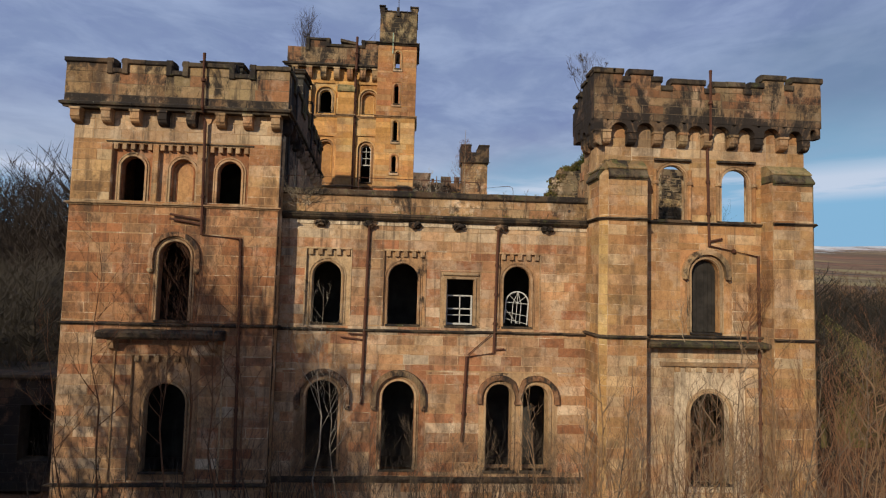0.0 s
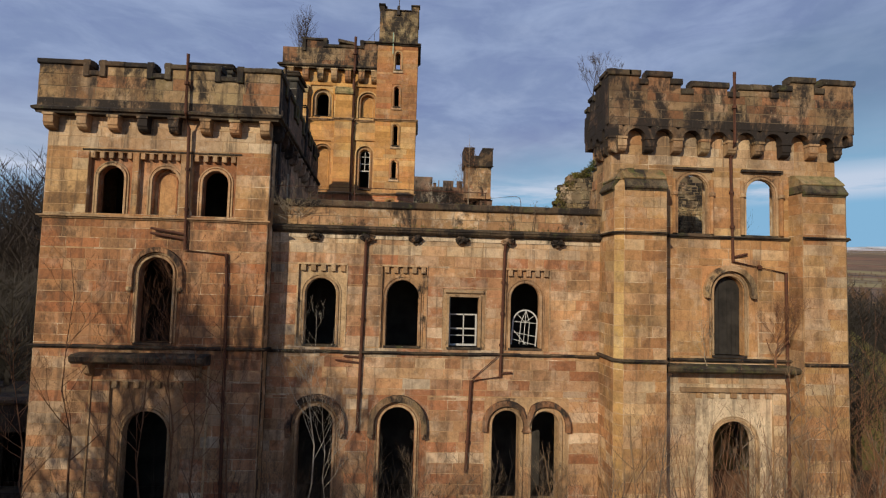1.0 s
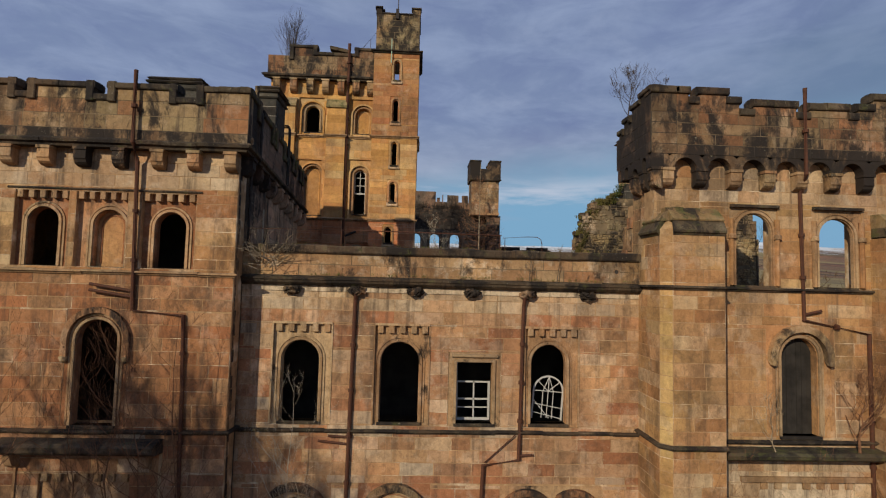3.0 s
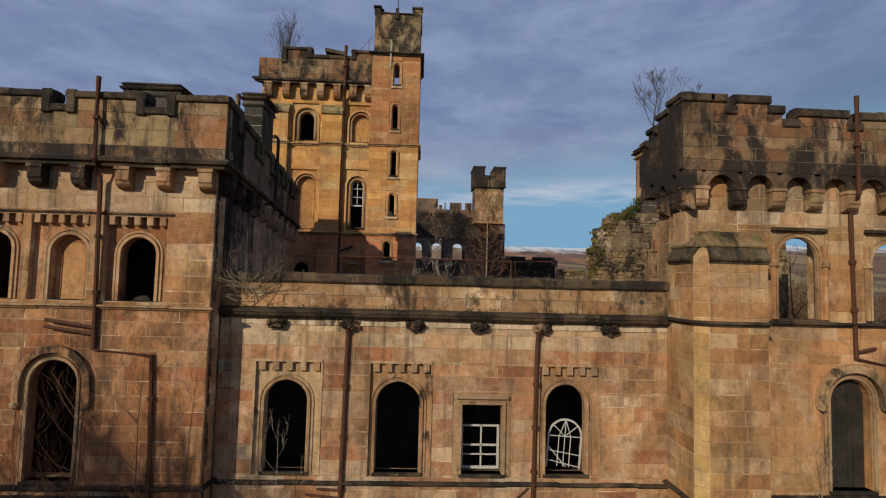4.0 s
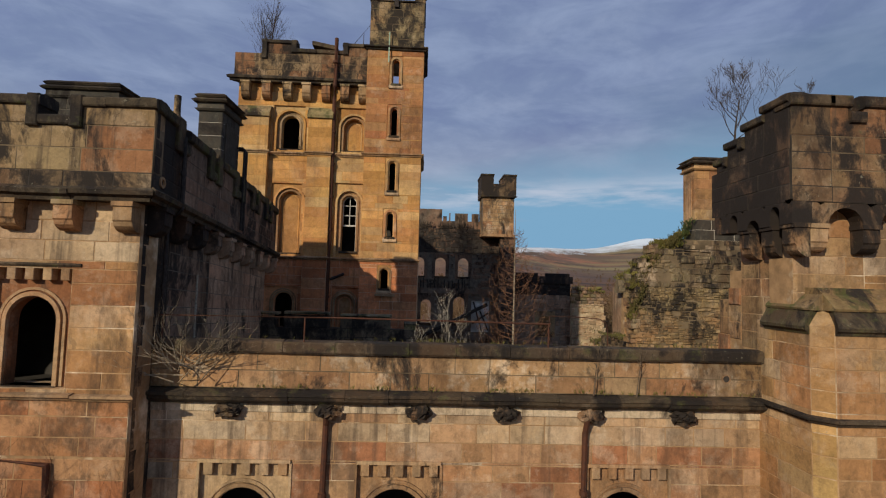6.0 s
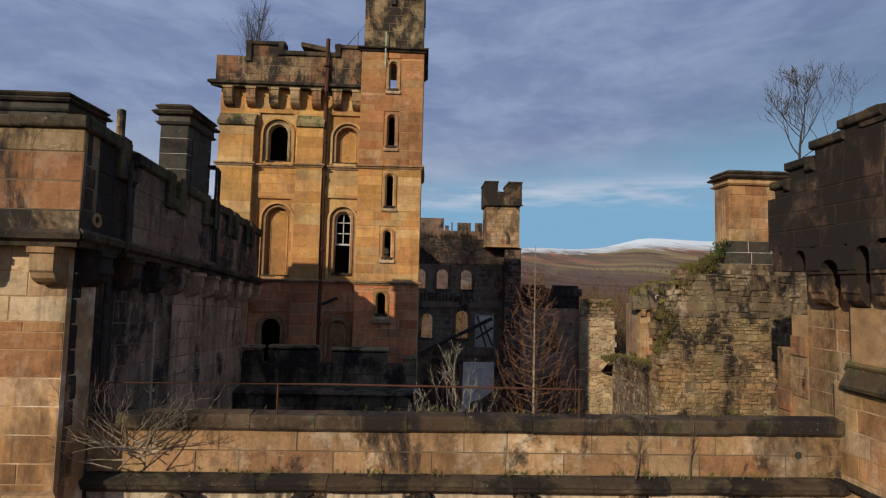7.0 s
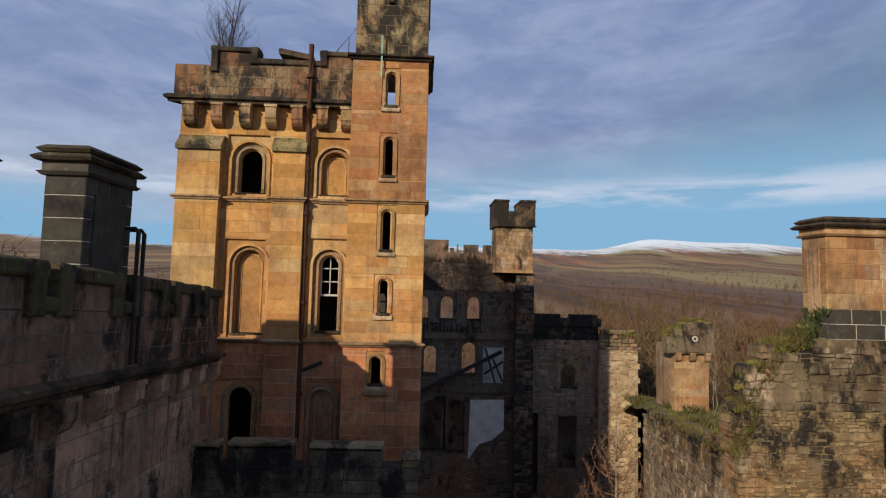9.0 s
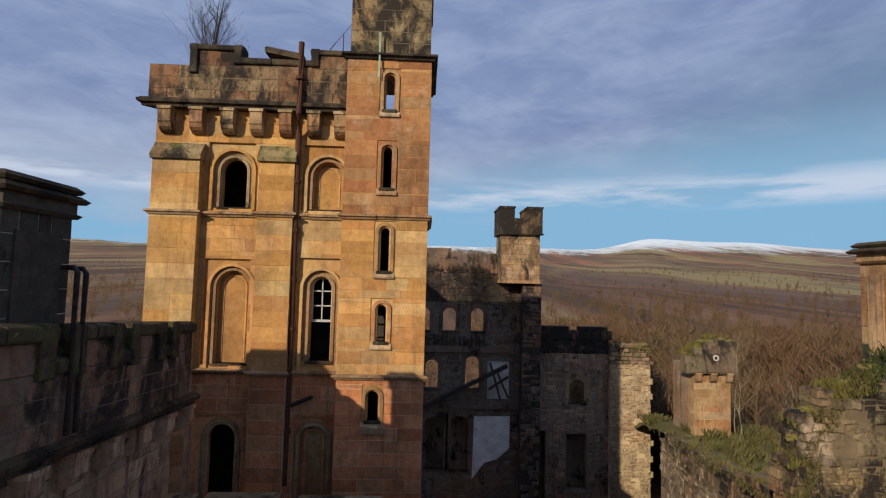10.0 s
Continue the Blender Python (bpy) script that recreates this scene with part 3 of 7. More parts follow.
def corbel(parent, fr, u, top, mat, wide=0.4, tall=0.52, deep=0.42, me=None):
    """A stepped bracket with a rounded foot and a small cap slab."""
    b = Buf()
    prof = [(top, 0), (top, deep), (top - tall * 0.55, deep), (top - tall * 0.62, deep * 0.9), (top - tall * 0.78, deep * 0.82), (top - tall * 0.9, deep * 0.6), (top - tall, deep * 0.3), (top - tall, 0)]
    b.sweep(fr, prof, u - wide / 2, u + wide / 2)
    b.box(fr, u - wide / 2 - 0.03, u + wide / 2 + 0.03, top, top + 0.1, 0, deep + 0.04)
    return part("corbel", b, mat, parent)


def coping(parent, fr, u0, u1, v, mat, w0, w1, over=0.08, tall=0.24, name="coping"):
    """A weathered coping slab with a rounded nose on both sides."""
    a, c = w0 - over, w1 + over
    mid = (a + c) / 2
    prof = [(v - tall, w0), (v - tall * 0.92, a + 0.02), (v - tall * 0.8, a), (v - tall * 0.3, a), (v - tall * 0.2, a + 0.02), (v, mid - 0.12), (v, mid + 0.12), (v - tall * 0.2, c - 0.02), (v - tall * 0.3, c), (v - tall * 0.8, c), (v - tall * 0.92, c - 0.02), (v - tall, w1)]
    return lengths(name, fr, prof, u0, u1, mat, parent, "", 0.0, 0.0, 1.0)


def teeth(parent, fr, u0, u1, v0, v1, n, w0, w1, mat):
    """A row of small hanging blocks under a lintel."""
    s = (u1 - u0) / (2 * n + 1)
    for i in range(n + 1):
        part("dentil", Buf().block(fr, u0 + 2 * i * s, u0 + (2 * i + 1) * s, v0, v1, w0, w1, 0.01), mat, parent)


def window_at(parent, fr, rect, cu, half, sill, top, mat, deep=0.28, back=-0.12, arch=True, mould=True, dent=0, blind=False, fill=None, label=""):
    """A panel let into the wall, with a round-headed opening, its mouldings, sill and hanging dentils."""
    u0, u1, v0, v1 = rect
    b = Buf().panel(fr, u0, u1, v0, v1, cu, half, sill, top, back - (deep if not blind else 0.3), back, arch)
    w = part("window", b, mat, parent, label or "round-headed stone window surround")
    if mould and arch:
        part("moulding", Buf().ring(fr, cu, top - half, half + 0.03, half + 0.12, sill, back, back + 0.07), m_trim, w)
        part("moulding", Buf().ring(fr, cu, top - half, half + 0.16, half + 0.22, sill, back, back + 0.04), m_trim, w)
    part("sill", Buf().box(fr, cu - half - 0.1, cu + half + 0.1, sill - 0.1, sill, back - 0.3, back + 0.1), m_cope, w)
    if dent:
        teeth(w, fr, u0 + 0.06, u1 - 0.06, v1 - 0.26, v1, dent, back, -0.01, m_trim)
    if blind:
        part("blocking", Buf().box(fr, cu - half - 0.05, cu + half + 0.05, sill - 0.05, top + 0.05, back - 0.45, back - 0.22), fill or m_red, w)
        part("moulding", Buf().ring(fr, cu, top - half, half - 0.17, half - 0.11, sill + 0.12, back - 0.225, back - 0.19), mat, w)
    return w


def hood(parent, fr, cu, spring, r, mat, w1=0.14, wide=0.2, foot=None):
    b = Buf().ring(fr, cu, spring, r, r + wide, foot, -0.02, w1, 16)
    h = part("hood_mould", b, mat, parent)
    for s in (-1, 1):
        f = spring if foot is None else foot
        part("label_stop", Buf().lump(fr(cu + s * (r + wide / 2), f - 0.08, w1 * 0.6), 0.17, random.Random(int(cu * 10)), 1), mat, h)
    return h

# ---- the castle ----
def shifted(fr, w):
    g = Face(fr.o + fr.w * w, (fr.u.x, fr.u.y), -fr.u.z)
    g.w = fr.w.copy()
    return g


def parapet(parent, fr, u0, u1, base, low, merlons, gaps, w, mat, cope, seed, thick=0.42, returns=True, drop=0.22, foot=None, wide=0.24, tall=0.24):
    """A crenellated parapet whose face stands w in front of the wall. merlons: (from, to, top); gaps: (from, to, sill)."""
    g = shifted(fr, w)
    split = base + 0.36 if foot else base
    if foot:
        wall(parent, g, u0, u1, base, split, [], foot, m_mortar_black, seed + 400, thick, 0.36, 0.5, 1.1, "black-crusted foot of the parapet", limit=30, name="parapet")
    wall(parent, g, u0, u1, split, low, [], mat, m_mortar_brown if mat in (m_crust, m_crust_mid) else m_mortar_black if mat in (m_soot_shade, m_crust_dark) else m_mortar_dark, seed, thick, 0.44, 0.7, 1.5, "soot-stained parapet wall", limit=60, name="parapet")
    for a, b, top in merlons:
        m = part("merlon", Buf().block(g, a, b, low, top - 0.2, -thick, 0.0, 0.02), mat, parent)
        coping(m, g, a - 0.05, b + 0.05, top, cope, -thick, 0.0, tall=tall, over=0.085)
        if returns:
            for s, e in ((a, -1), (b, 1)):
                if u0 + 0.1 < s < u1 - 0.1:
                    sill = min((g_[2] for g_ in gaps if min(abs(g_[0] - s), abs(g_[1] - s)) < 0.05), default=low)
                    x = sorted((s - e * wide, s + e * 0.02))
                    part("coping", Buf().block(g, x[0], x[1], sill - tall - 0.04, top - 0.02, -thick - 0.1, 0.1, 0.025), cope, m)
    for a, b, sill in gaps:
        coping(parent, g, a, b, sill, cope, -thick, 0.0, tall=max(tall, 0.28))


def cornice(parent, fr, u0, u1, v, mat, depth=0.47, height=0.32, m0=1.0, m1=1.0):
    prof = [(v, -0.02), (v, depth - 0.12), (v + height * 0.25, depth - 0.1), (v + height * 0.4, depth), (v + height * 0.7, depth + 0.02), (v + height, depth - 0.1), (v + height, -0.02)]
    return lengths("cornice", fr, prof, u0, u1, mat, parent, "", m0, m1)


# the tower with three storeys and a blind niche; its flank runs back into the court
lt = thing("corner_tower", "ruined square sandstone tower with crenellated parapet", "tower", "corner towers")
LF = Face((0, 23.15, 0), (1, 0))
L0, L1 = -14.7, -5.5
l_rects = {"a": (-13.0, -11.2, 13.64, 16.24), "n": (-10.95, -9.22, 13.64, 16.24), "b": (-8.75, -6.9, 13.64, 16.24), "mid": (-11.0, -8.9, 8.27, 12.2), "low": (-11.55, -8.6, 1.27, 6.72)}
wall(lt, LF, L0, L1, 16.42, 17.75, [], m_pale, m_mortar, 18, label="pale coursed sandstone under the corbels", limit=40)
wall(lt, LF, L0, L1, 13.5, 16.42, [l_rects[k] for k in "anb"], m_ashlar, m_mortar, 11, label="coursed tan sandstone wall", limit=150)
# redder, grimier stone; its dark tone also takes in shade from the saplings
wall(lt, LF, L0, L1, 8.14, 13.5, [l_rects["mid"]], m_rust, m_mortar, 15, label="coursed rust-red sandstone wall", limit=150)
wall(lt, LF, L0, L1, 0.0, 8.14, [l_rects["low"]], m_pink, m_mortar, 16, label="coursed pinkish sandstone wall", limit=150)
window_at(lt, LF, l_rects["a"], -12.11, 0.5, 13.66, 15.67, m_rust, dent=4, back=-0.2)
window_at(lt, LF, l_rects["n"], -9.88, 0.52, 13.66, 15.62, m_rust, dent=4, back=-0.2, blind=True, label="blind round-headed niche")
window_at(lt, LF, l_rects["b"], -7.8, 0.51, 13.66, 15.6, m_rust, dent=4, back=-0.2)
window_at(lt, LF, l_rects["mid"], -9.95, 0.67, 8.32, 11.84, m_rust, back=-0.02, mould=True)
hood(lt, LF, -9.95, 11.17, 0.92, m_crust, foot=10.6)
window_at(lt, LF, l_rects["low"], -10.07, 0.87, 1.67, 5.5, m_pink, dent=6)
string_course(lt, LF, L0, L1, 8.04, m_cope)
string_course(lt, LF, L0, L1, 13.4, m_trim)
string_course(lt, LF, L0, L1, 1.05, m_cope, 0.2)
part("lintel", Buf().sweep(LF, [(16.28, -0.03), (16.28, 0.02), (16.32, 0.05), (16.36, 0.02), (16.36, -0.03)], -13.25, -6.7), m_cope, lt)
for u in (-12.3, -7.6):
    part("pilaster_strip", Buf().box(LF, u - 0.04, u + 0.04, 1.27, 7.4, -0.02, 0.05), m_trim, lt)
balcony = part("balcony", Buf().sweep(LF, [(7.45, 0), (7.5, 0.55), (7.62, 0.72), (7.8, 0.75), (7.88, 0.6), (7.9, 0)], -12.8, -7.55), m_cope, lt, "mossy stone balcony slab")
for u in (-12.3, -8.0):
    part("bracket", Buf().sweep(LF, [(7.45, 0), (7.45, 0.5), (7.1, 0.35), (6.9, 0)], u - 0.12, u + 0.12), m_trim, balcony)
for i, u in enumerate((-14.5, -13.17, -11.92, -10.72, -9.46, -8.16, -6.95, -5.7)):
    corbel(lt, LF, u, 17.62, (m_trim, m_crust, m_crust_dark)[(i * 3) % 7 % 3], tall=0.55, deep=0.38)
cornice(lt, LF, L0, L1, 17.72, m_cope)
parapet(lt, LF, -15.02, -5.15, 18.0, 19.38,
        [(-15.02, -12.98, 20.04), (-12.55, -10.4, 20.04), (-9.9, -7.62, 20.04), (-6.92, -5.15, 20.04)],
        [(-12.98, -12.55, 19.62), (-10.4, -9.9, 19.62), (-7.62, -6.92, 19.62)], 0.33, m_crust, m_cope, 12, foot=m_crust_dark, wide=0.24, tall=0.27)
pipe_run(lt, [LF(-8.95, 20.4, 0.5), LF(-8.92, 17.9, 0.5), LF(-8.88, 17.3, 0.2), LF(-8.82, 12.2, 0.075), LF(-7.1, 12.05, 0.075), LF(-7.0, 9.5, 0.075), LF(-6.85, 1.0, 0.075)], 0.072, m_iron, label="rusted cast-iron drainpipe")
for v in (12.75, 12.95):
    pipe_run(lt, [LF(-8.85, v - 0.1, 0.09), LF(-10.2, v + 0.12, 0.2)], 0.055, m_iron, "pipe_branch")

# its flank, which leans away and sinks a little
SIDE = Face((-5.485, 23.15, 0), (-0.47, 11.0), 0.068)
SIDE.w = Vector((11.0, 0.47, 0)).normalized()
SL = 10.6
# flank stone is darkest by the corner; its shade is in the colour
wall(lt, SIDE, 0.14, 1.5, 0.0, 17.75, [], m_crust_dark, m_mortar_black, 20, label="corner of the flank, dark with soot and painted shade", limit=60, near=(1, 15))
wall(lt, SIDE, 1.5, 4.2, 0.0, 17.75, [], m_flank, m_mortar_dark, 19, label="flank wall with soot, its shade put into the stone colour", limit=80, near=(3, 16))
part("downpipe", Buf().tube([SIDE(3.1, 13.2, 0.09), SIDE(3.08, 16.4, 0.09)], 0.03, 8), m_bark_pale, lt, "thin pale upright pipe")
part("roof_scar", Buf().sweep(SIDE, [(14.2, 0.0), (14.2, 0.05), (14.32, 0.05), (14.32, 0.0)], 3.3, 5.0), m_flank_grey, lt, "mark of a lost roof")
# rear flank stone made lighter, in place of fill and bounced light
wall(lt, SIDE, 4.2, SL, 0.0, 17.75, [], m_flank_grey, m_mortar_umber, 13, label="smoke-stained flank wall, lightened for fill light", limit=180, near=(6, 16))
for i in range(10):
    corbel(lt, SIDE, 0.45 + i * 1.15, 17.62, m_flank_grey if i > 3 else m_flank if i > 2 else m_soot_shade, tall=0.55, deep=0.38)
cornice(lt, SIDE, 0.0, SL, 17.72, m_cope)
string_course(lt, SIDE, 0.0, SL, 8.04, m_soot_shade)
parapet(lt, SIDE, -0.27, 1.38, 18.0, 19.15, [(-0.27, 0.98, 20.04)], [(0.98, 1.38, 19.55)], 0.33, m_soot_shade, m_cope_moss, 24, drop=0.1, wide=0.34, tall=0.32)
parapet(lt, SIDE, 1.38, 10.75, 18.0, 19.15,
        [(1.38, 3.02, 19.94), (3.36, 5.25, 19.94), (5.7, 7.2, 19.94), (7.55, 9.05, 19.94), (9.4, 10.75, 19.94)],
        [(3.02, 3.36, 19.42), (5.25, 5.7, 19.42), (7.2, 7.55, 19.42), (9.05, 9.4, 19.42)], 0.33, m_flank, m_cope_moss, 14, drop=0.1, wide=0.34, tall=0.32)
part("spout_hole", Buf().ring(SIDE, 0.1, 18.25, 0.07, 0.13, None, 0.32, 0.37, 14, 0, 360), m_trim, lt)
pipe_run(lt, [SIDE(0.95, 14.5, 0.14), SIDE(0.95, 17.4, 0.14), SIDE(0.95, 17.8, 0.44), SIDE(0.95, 19.6, 0.44)], 0.05, m_iron_dark, label="dark iron vent pipe")
part("vent_pipe", Buf().tube([SIDE(0.95, 19.4, 0.2), SIDE(0.95, 20.62, 0.2), SIDE(0.95, 20.62, 0.2)], [0.085, 0.08, 0.055], 12), m_crust, lt, "short brown fireclay vent pipe")
for w, u in ((0.42, 5.62), (0.42, 5.86)):
    part("bent_pipe", Buf().tube([SIDE(u, 18.1, w), SIDE(u, 20.78, w), SIDE(u, 20.86, w - 0.06), SIDE(u, 20.86, -0.2), SIDE(u, 20.0, -0.24)], 0.045, 8), m_iron_dark, lt, "dark bent iron pipe")
# outer flank, back and roof close the tower
part("wall", Buf().box(WORLD, L0, L0 + 0.7, 0, 17.9, -34.4, -23.95), m_ashlar, lt)
part("wall", Buf().box(WORLD, L0 + 0.7, -6.9, 0, 17.0, -34.4, -33.7), m_soot_shade, lt)
part("parapet", Buf().box(WORLD, L0 - 0.3, L0 + 0.1, 17.9, 19.2, -34.4, -23.2), m_soot_shade, lt)
part("parapet", Buf().box(WORLD, L0, -6.05, 17.0, 19.0, -34.4, -34.0), m_soot_shade, lt)
part("roof", Buf().box(WORLD, L0 + 0.72, -6.95, 16.9, 17.1, -33.68, -23.98), m_roofing, lt)
# unseen slabs and partition added to keep light out behind the windows
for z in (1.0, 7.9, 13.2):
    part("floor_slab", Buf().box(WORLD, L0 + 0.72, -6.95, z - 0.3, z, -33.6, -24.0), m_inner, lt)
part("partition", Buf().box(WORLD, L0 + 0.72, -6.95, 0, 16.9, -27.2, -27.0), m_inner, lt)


def chimney(label, x0, x1, y0, y1, z0, z1, body, mortar, seed, dark_base=0.0, over=0.12, block=(0.6, 1.0), flank=None, gap=0.016):
    """A stone chimney stack of coursed blocks with a panelled flank and a moulded cap in three steps."""
    ch = thing("chimney_stack", label, "chimney", "chimney stacks")
    f, s = Face((0, y0, 0), (1, 0)), Face((x1, 0, 0), (0, 1))
    s.w = Vector((1, 0, 0))
    s2 = Face((x0, 0, 0), (0, 1))
    s2.w = Vector((-1, 0, 0))
    top = z1 - 0.5
    core = part("shaft", Buf().box(WORLD, x0 + 0.012, x1 - 0.012, z0, top, -y1 + 0.012, -y0 - 0.012), mortar, ch)
    if dark_base:
        part("pointing", Buf().box(WORLD, x0 + 0.009, x1 - 0.009, z0, z0 + dark_base - 0.2, -y1 + 0.009, -y0 - 0.009), m_white_mortar, core, "pale pointing round dark stones")
    rnd = random.Random(seed)
    for fr, a, b in ((f, x0, x1), (s, y0, y1), (s2, y0, y1)):
        for r in lay_courses(a, b, z0, top, [], rnd, 0.42, *block, gap):
            low = (r[2] + r[3]) / 2 < z0 + dark_base
            g = 0.0
            part("stone_block", Buf().block(fr, r[0] + g, r[1] - g, r[2] + g, r[3] - g, -0.05, 0.0, 0.012, rnd), m_slate if low else body, core)
    for fr, a, b in ((s, y0 + 0.25, y1 - 0.25), (s2, y0 + 0.25, y1 - 0.25)):
        part("panel", Buf().box(fr, a, b, z0 + 0.6, top - 0.35, -0.02, 0.03), flank or body, core)
    for i, (dz0, dz1, o) in enumerate(((-0.1, 0.05, over * 0.4), (0.16, 0.34, over), (0.32, 0.5, over * 0.55))):
        prof = Buf()
        prof.add([(x0 - o, y0 - o, top + dz0 + 0.04), (x1 + o, y0 - o, top + dz0 + 0.04), (x1 + o, y1 + o, top + dz0 + 0.04), (x0 - o, y1 + o, top + dz0 + 0.04),
                  (x0 - o - 0.05, y0 - o - 0.05, top + dz0 + 0.1), (x1 + o + 0.05, y0 - o - 0.05, top + dz0 + 0.1), (x1 + o + 0.05, y1 + o + 0.05, top + dz0 + 0.1), (x0 - o - 0.05, y1 + o + 0.05, top + dz0 + 0.1),
                  (x0 - o + 0.06, y0 - o + 0.06, top + dz1), (x1 + o - 0.06, y0 - o + 0.06, top + dz1), (x1 + o - 0.06, y1 + o - 0.06, top + dz1), (x0 - o + 0.06, y1 + o - 0.06, top + dz1)],
                 [(3, 2, 1, 0), (8, 9, 10, 11)] + [(k + j, k + (j + 1) % 4, k + 4 + (j + 1) % 4, k + 4 + j) for k in (0, 4) for j in range(4)])
        part("cap", prof, body if i == 0 else m_cope, ch, "" if i == 0 else "mossy stone cap")
    part("neck", Buf().box(WORLD, x0 - 0.04, x1 + 0.04, top, top + 0.24, -y1 - 0.04, -y0 + 0.04), body, ch)
    return ch


chimney("dark whinstone chimney stack with pale joints on the flank", -6.32, -5.58, 27.5, 28.98, 17.2, 21.86, m_slate, m_white_mortar, 31, over=0.13, block=(0.28, 0.5), gap=0.012)
chimney("broad sooty chimney stack behind the parapet", -11.3, -9.1, 28.0, 29.6, 17.1, 22.26, m_slate, m_mortar_dark, 32)

# the range between the towers
cr = thing("central_range", "ruined two-storey sandstone range with round-headed windows", "building")
CF = Face((0, 24.16, 0), (1, 0))
C0, C1 = -6.2, 9.3
ups = [(-4.35, -2.2, -3.33, 0.67), (-0.66, 1.38, 0.3, 0.7), (4.93, 6.97, 5.86, 0.65)]
u_rects = [(a, b, 8.15, 11.78) for a, b, _, _ in ups]
sq_rect = (2.1, 4.05, 8.15, 10.85)
lows = [(-3.33, 0.75), (0.24, 0.75)]
low_rects = [(c - 1.3, c + 1.3, 1.2, 6.1) for c, _ in lows]
pair_rect = (4.1, 7.9, 1.2, 6.05)
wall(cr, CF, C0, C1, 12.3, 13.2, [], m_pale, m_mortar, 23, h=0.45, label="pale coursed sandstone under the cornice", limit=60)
wall(cr, CF, C0, C1, 0.0, 12.3, [*u_rects, sq_rect, *low_rects, pair_rect], m_pink, m_mortar, 21, label="coursed sandstone wall in tan and red", near=(2, 12))
for (a, b, c, hlf), r in zip(ups, u_rects):
    w = window_at(cr, CF, r, c, hlf, 8.27, 11.17, m_trim, back=-0.1, label="round-headed window surround with dentilled head")
    # a stepped line under the head
    n, s = 4, (b - a - 0.3) / 8.5
    for i in range(n + 1):
        x = a + 0.12 + i * 2 * s
        part("dentil", Buf().block(CF, x, x + s, 11.5, 11.78, -0.1, 0.03, 0.01), m_trim, w)
    part("label_mould", Buf().box(CF, a, b, 11.78, 11.86, -0.03, 0.05), m_trim, w)
    for x in (a, b):
        part("jamb_strip", Buf().box(CF, x - 0.03, x + 0.03, 8.2, 11.78, -0.04, 0.03), m_trim, w)
w = window_at(cr, CF, sq_rect, 3.07, 0.65, 8.27, 10.48, m_trim, back=-0.03, arch=False, label="square stone window surround")
part("lintel", Buf().sweep(CF, [(10.66, -0.05), (10.66, 0.03), (10.7, 0.08), (10.78, 0.09), (10.8, -0.05)], 2.22, 3.93), m_trim, w)
part("moulding", Buf().strip(CF, [(2.4, 8.27), (2.4, 10.5), (3.74, 10.5), (3.74, 8.27)], [(2.3, 8.27), (2.3, 10.6), (3.84, 10.6), (3.84, 8.27)], -0.05, 0.04), m_trim, w)


def glazing(parent, fr, bars, w, mat, t=0.045):
    fr_ob = part("sash_frame", Buf().box(fr, *bars[0], w, w + 0.05), mat, parent, "white-painted broken timber sash")
    for b in bars[1:]:
        part("glazing_bar", Buf().box(fr, *b, w, w + 0.05), mat, parent)
    return fr_ob


glazing(w, CF, [(2.42, 3.72, 8.27, 8.36), (2.42, 2.5, 8.36, 9.72), (3.64, 3.72, 8.36, 9.72), (3.08, 3.13, 8.36, 9.72), (2.5, 3.64, 9.66, 9.72), (2.5, 3.64, 9.02, 9.08), (2.5, 3.64, 8.72, 8.76), (2.44, 2.48, 9.72, 10.46)], -0.55, m_white)
# a fallen round-headed sash that stands in the window
SA = Face(CF.o + Vector((5.86, 0, 8.3)), (1, 0), 0.0)
SA.u, SA.v = Vector((math.cos(0.07), 0, -math.sin(0.07))), Vector((math.sin(0.07), 0, math.cos(0.07)))
sash = part("fallen_sash", Buf().ring(SA, 0.0, 1.1, 0.53, 0.59, 0.06, -0.42, -0.38, 18), m_white, cr, "white fallen round-headed window sash")
for a, b in (((0.0, 0.1), (0.0, 1.64)), ((-0.2, 0.1), (-0.2, 1.1)), ((0.2, 0.1), (0.2, 1.1)), ((-0.2, 1.1), (0.0, 1.64)), ((0.2, 1.1), (0.0, 1.64)), ((-0.54, 1.1), (0.54, 1.1)), ((-0.54, 0.62), (0.54, 0.5)), ((-0.54, 0.3), (0.54, 0.12)), ((-0.4, 1.45), (0.0, 1.1)), ((0.4, 1.45), (0.0, 1.1)), ((-0.54, 0.75), (0.1, 0.1))):
    part("glazing_bar", Buf().tube([SA(*a, -0.4), SA(*b, -0.4)], 0.018, 4), m_white, sash)
for (c, hlf), r in zip(lows, low_rects):
    window_at(cr, CF, r, c, hlf, 1.5, 5.58, m_pink, back=-0.02, label="tall round-headed ground-floor window surround")
    hood(cr, CF, c, 4.83, 1.03, m_crust_mid, w1=0.2, wide=0.26, foot=4.45)
pr = Buf().panel(CF, pair_rect[0], 6.0, 1.2, 6.05, 5.08, 0.62, 1.47, 5.52, -0.8, -0.02).panel(CF, 6.0, pair_rect[1], 1.2, 6.05, 6.86, 0.62, 1.47, 5.48, -0.8, -0.02)
pw = part("window", pr, m_trim, cr, "pair of round-headed windows with a shared pier")
for c in (5.08, 6.86):
    part("moulding", Buf().ring(CF, c, 4.88, 0.65, 0.75, 1.5, -0.02, 0.05), m_trim, pw)
    part("sill", Buf().box(CF, c - 0.75, c + 0.75, 1.35, 1.47, -0.3, 0.1), m_cope, pw)
part("hood_mould", Buf().ring(CF, 5.08, 4.85, 0.88, 1.1, 4.6, -0.02, 0.18, 16, 0, 128), m_crust_mid, pw)
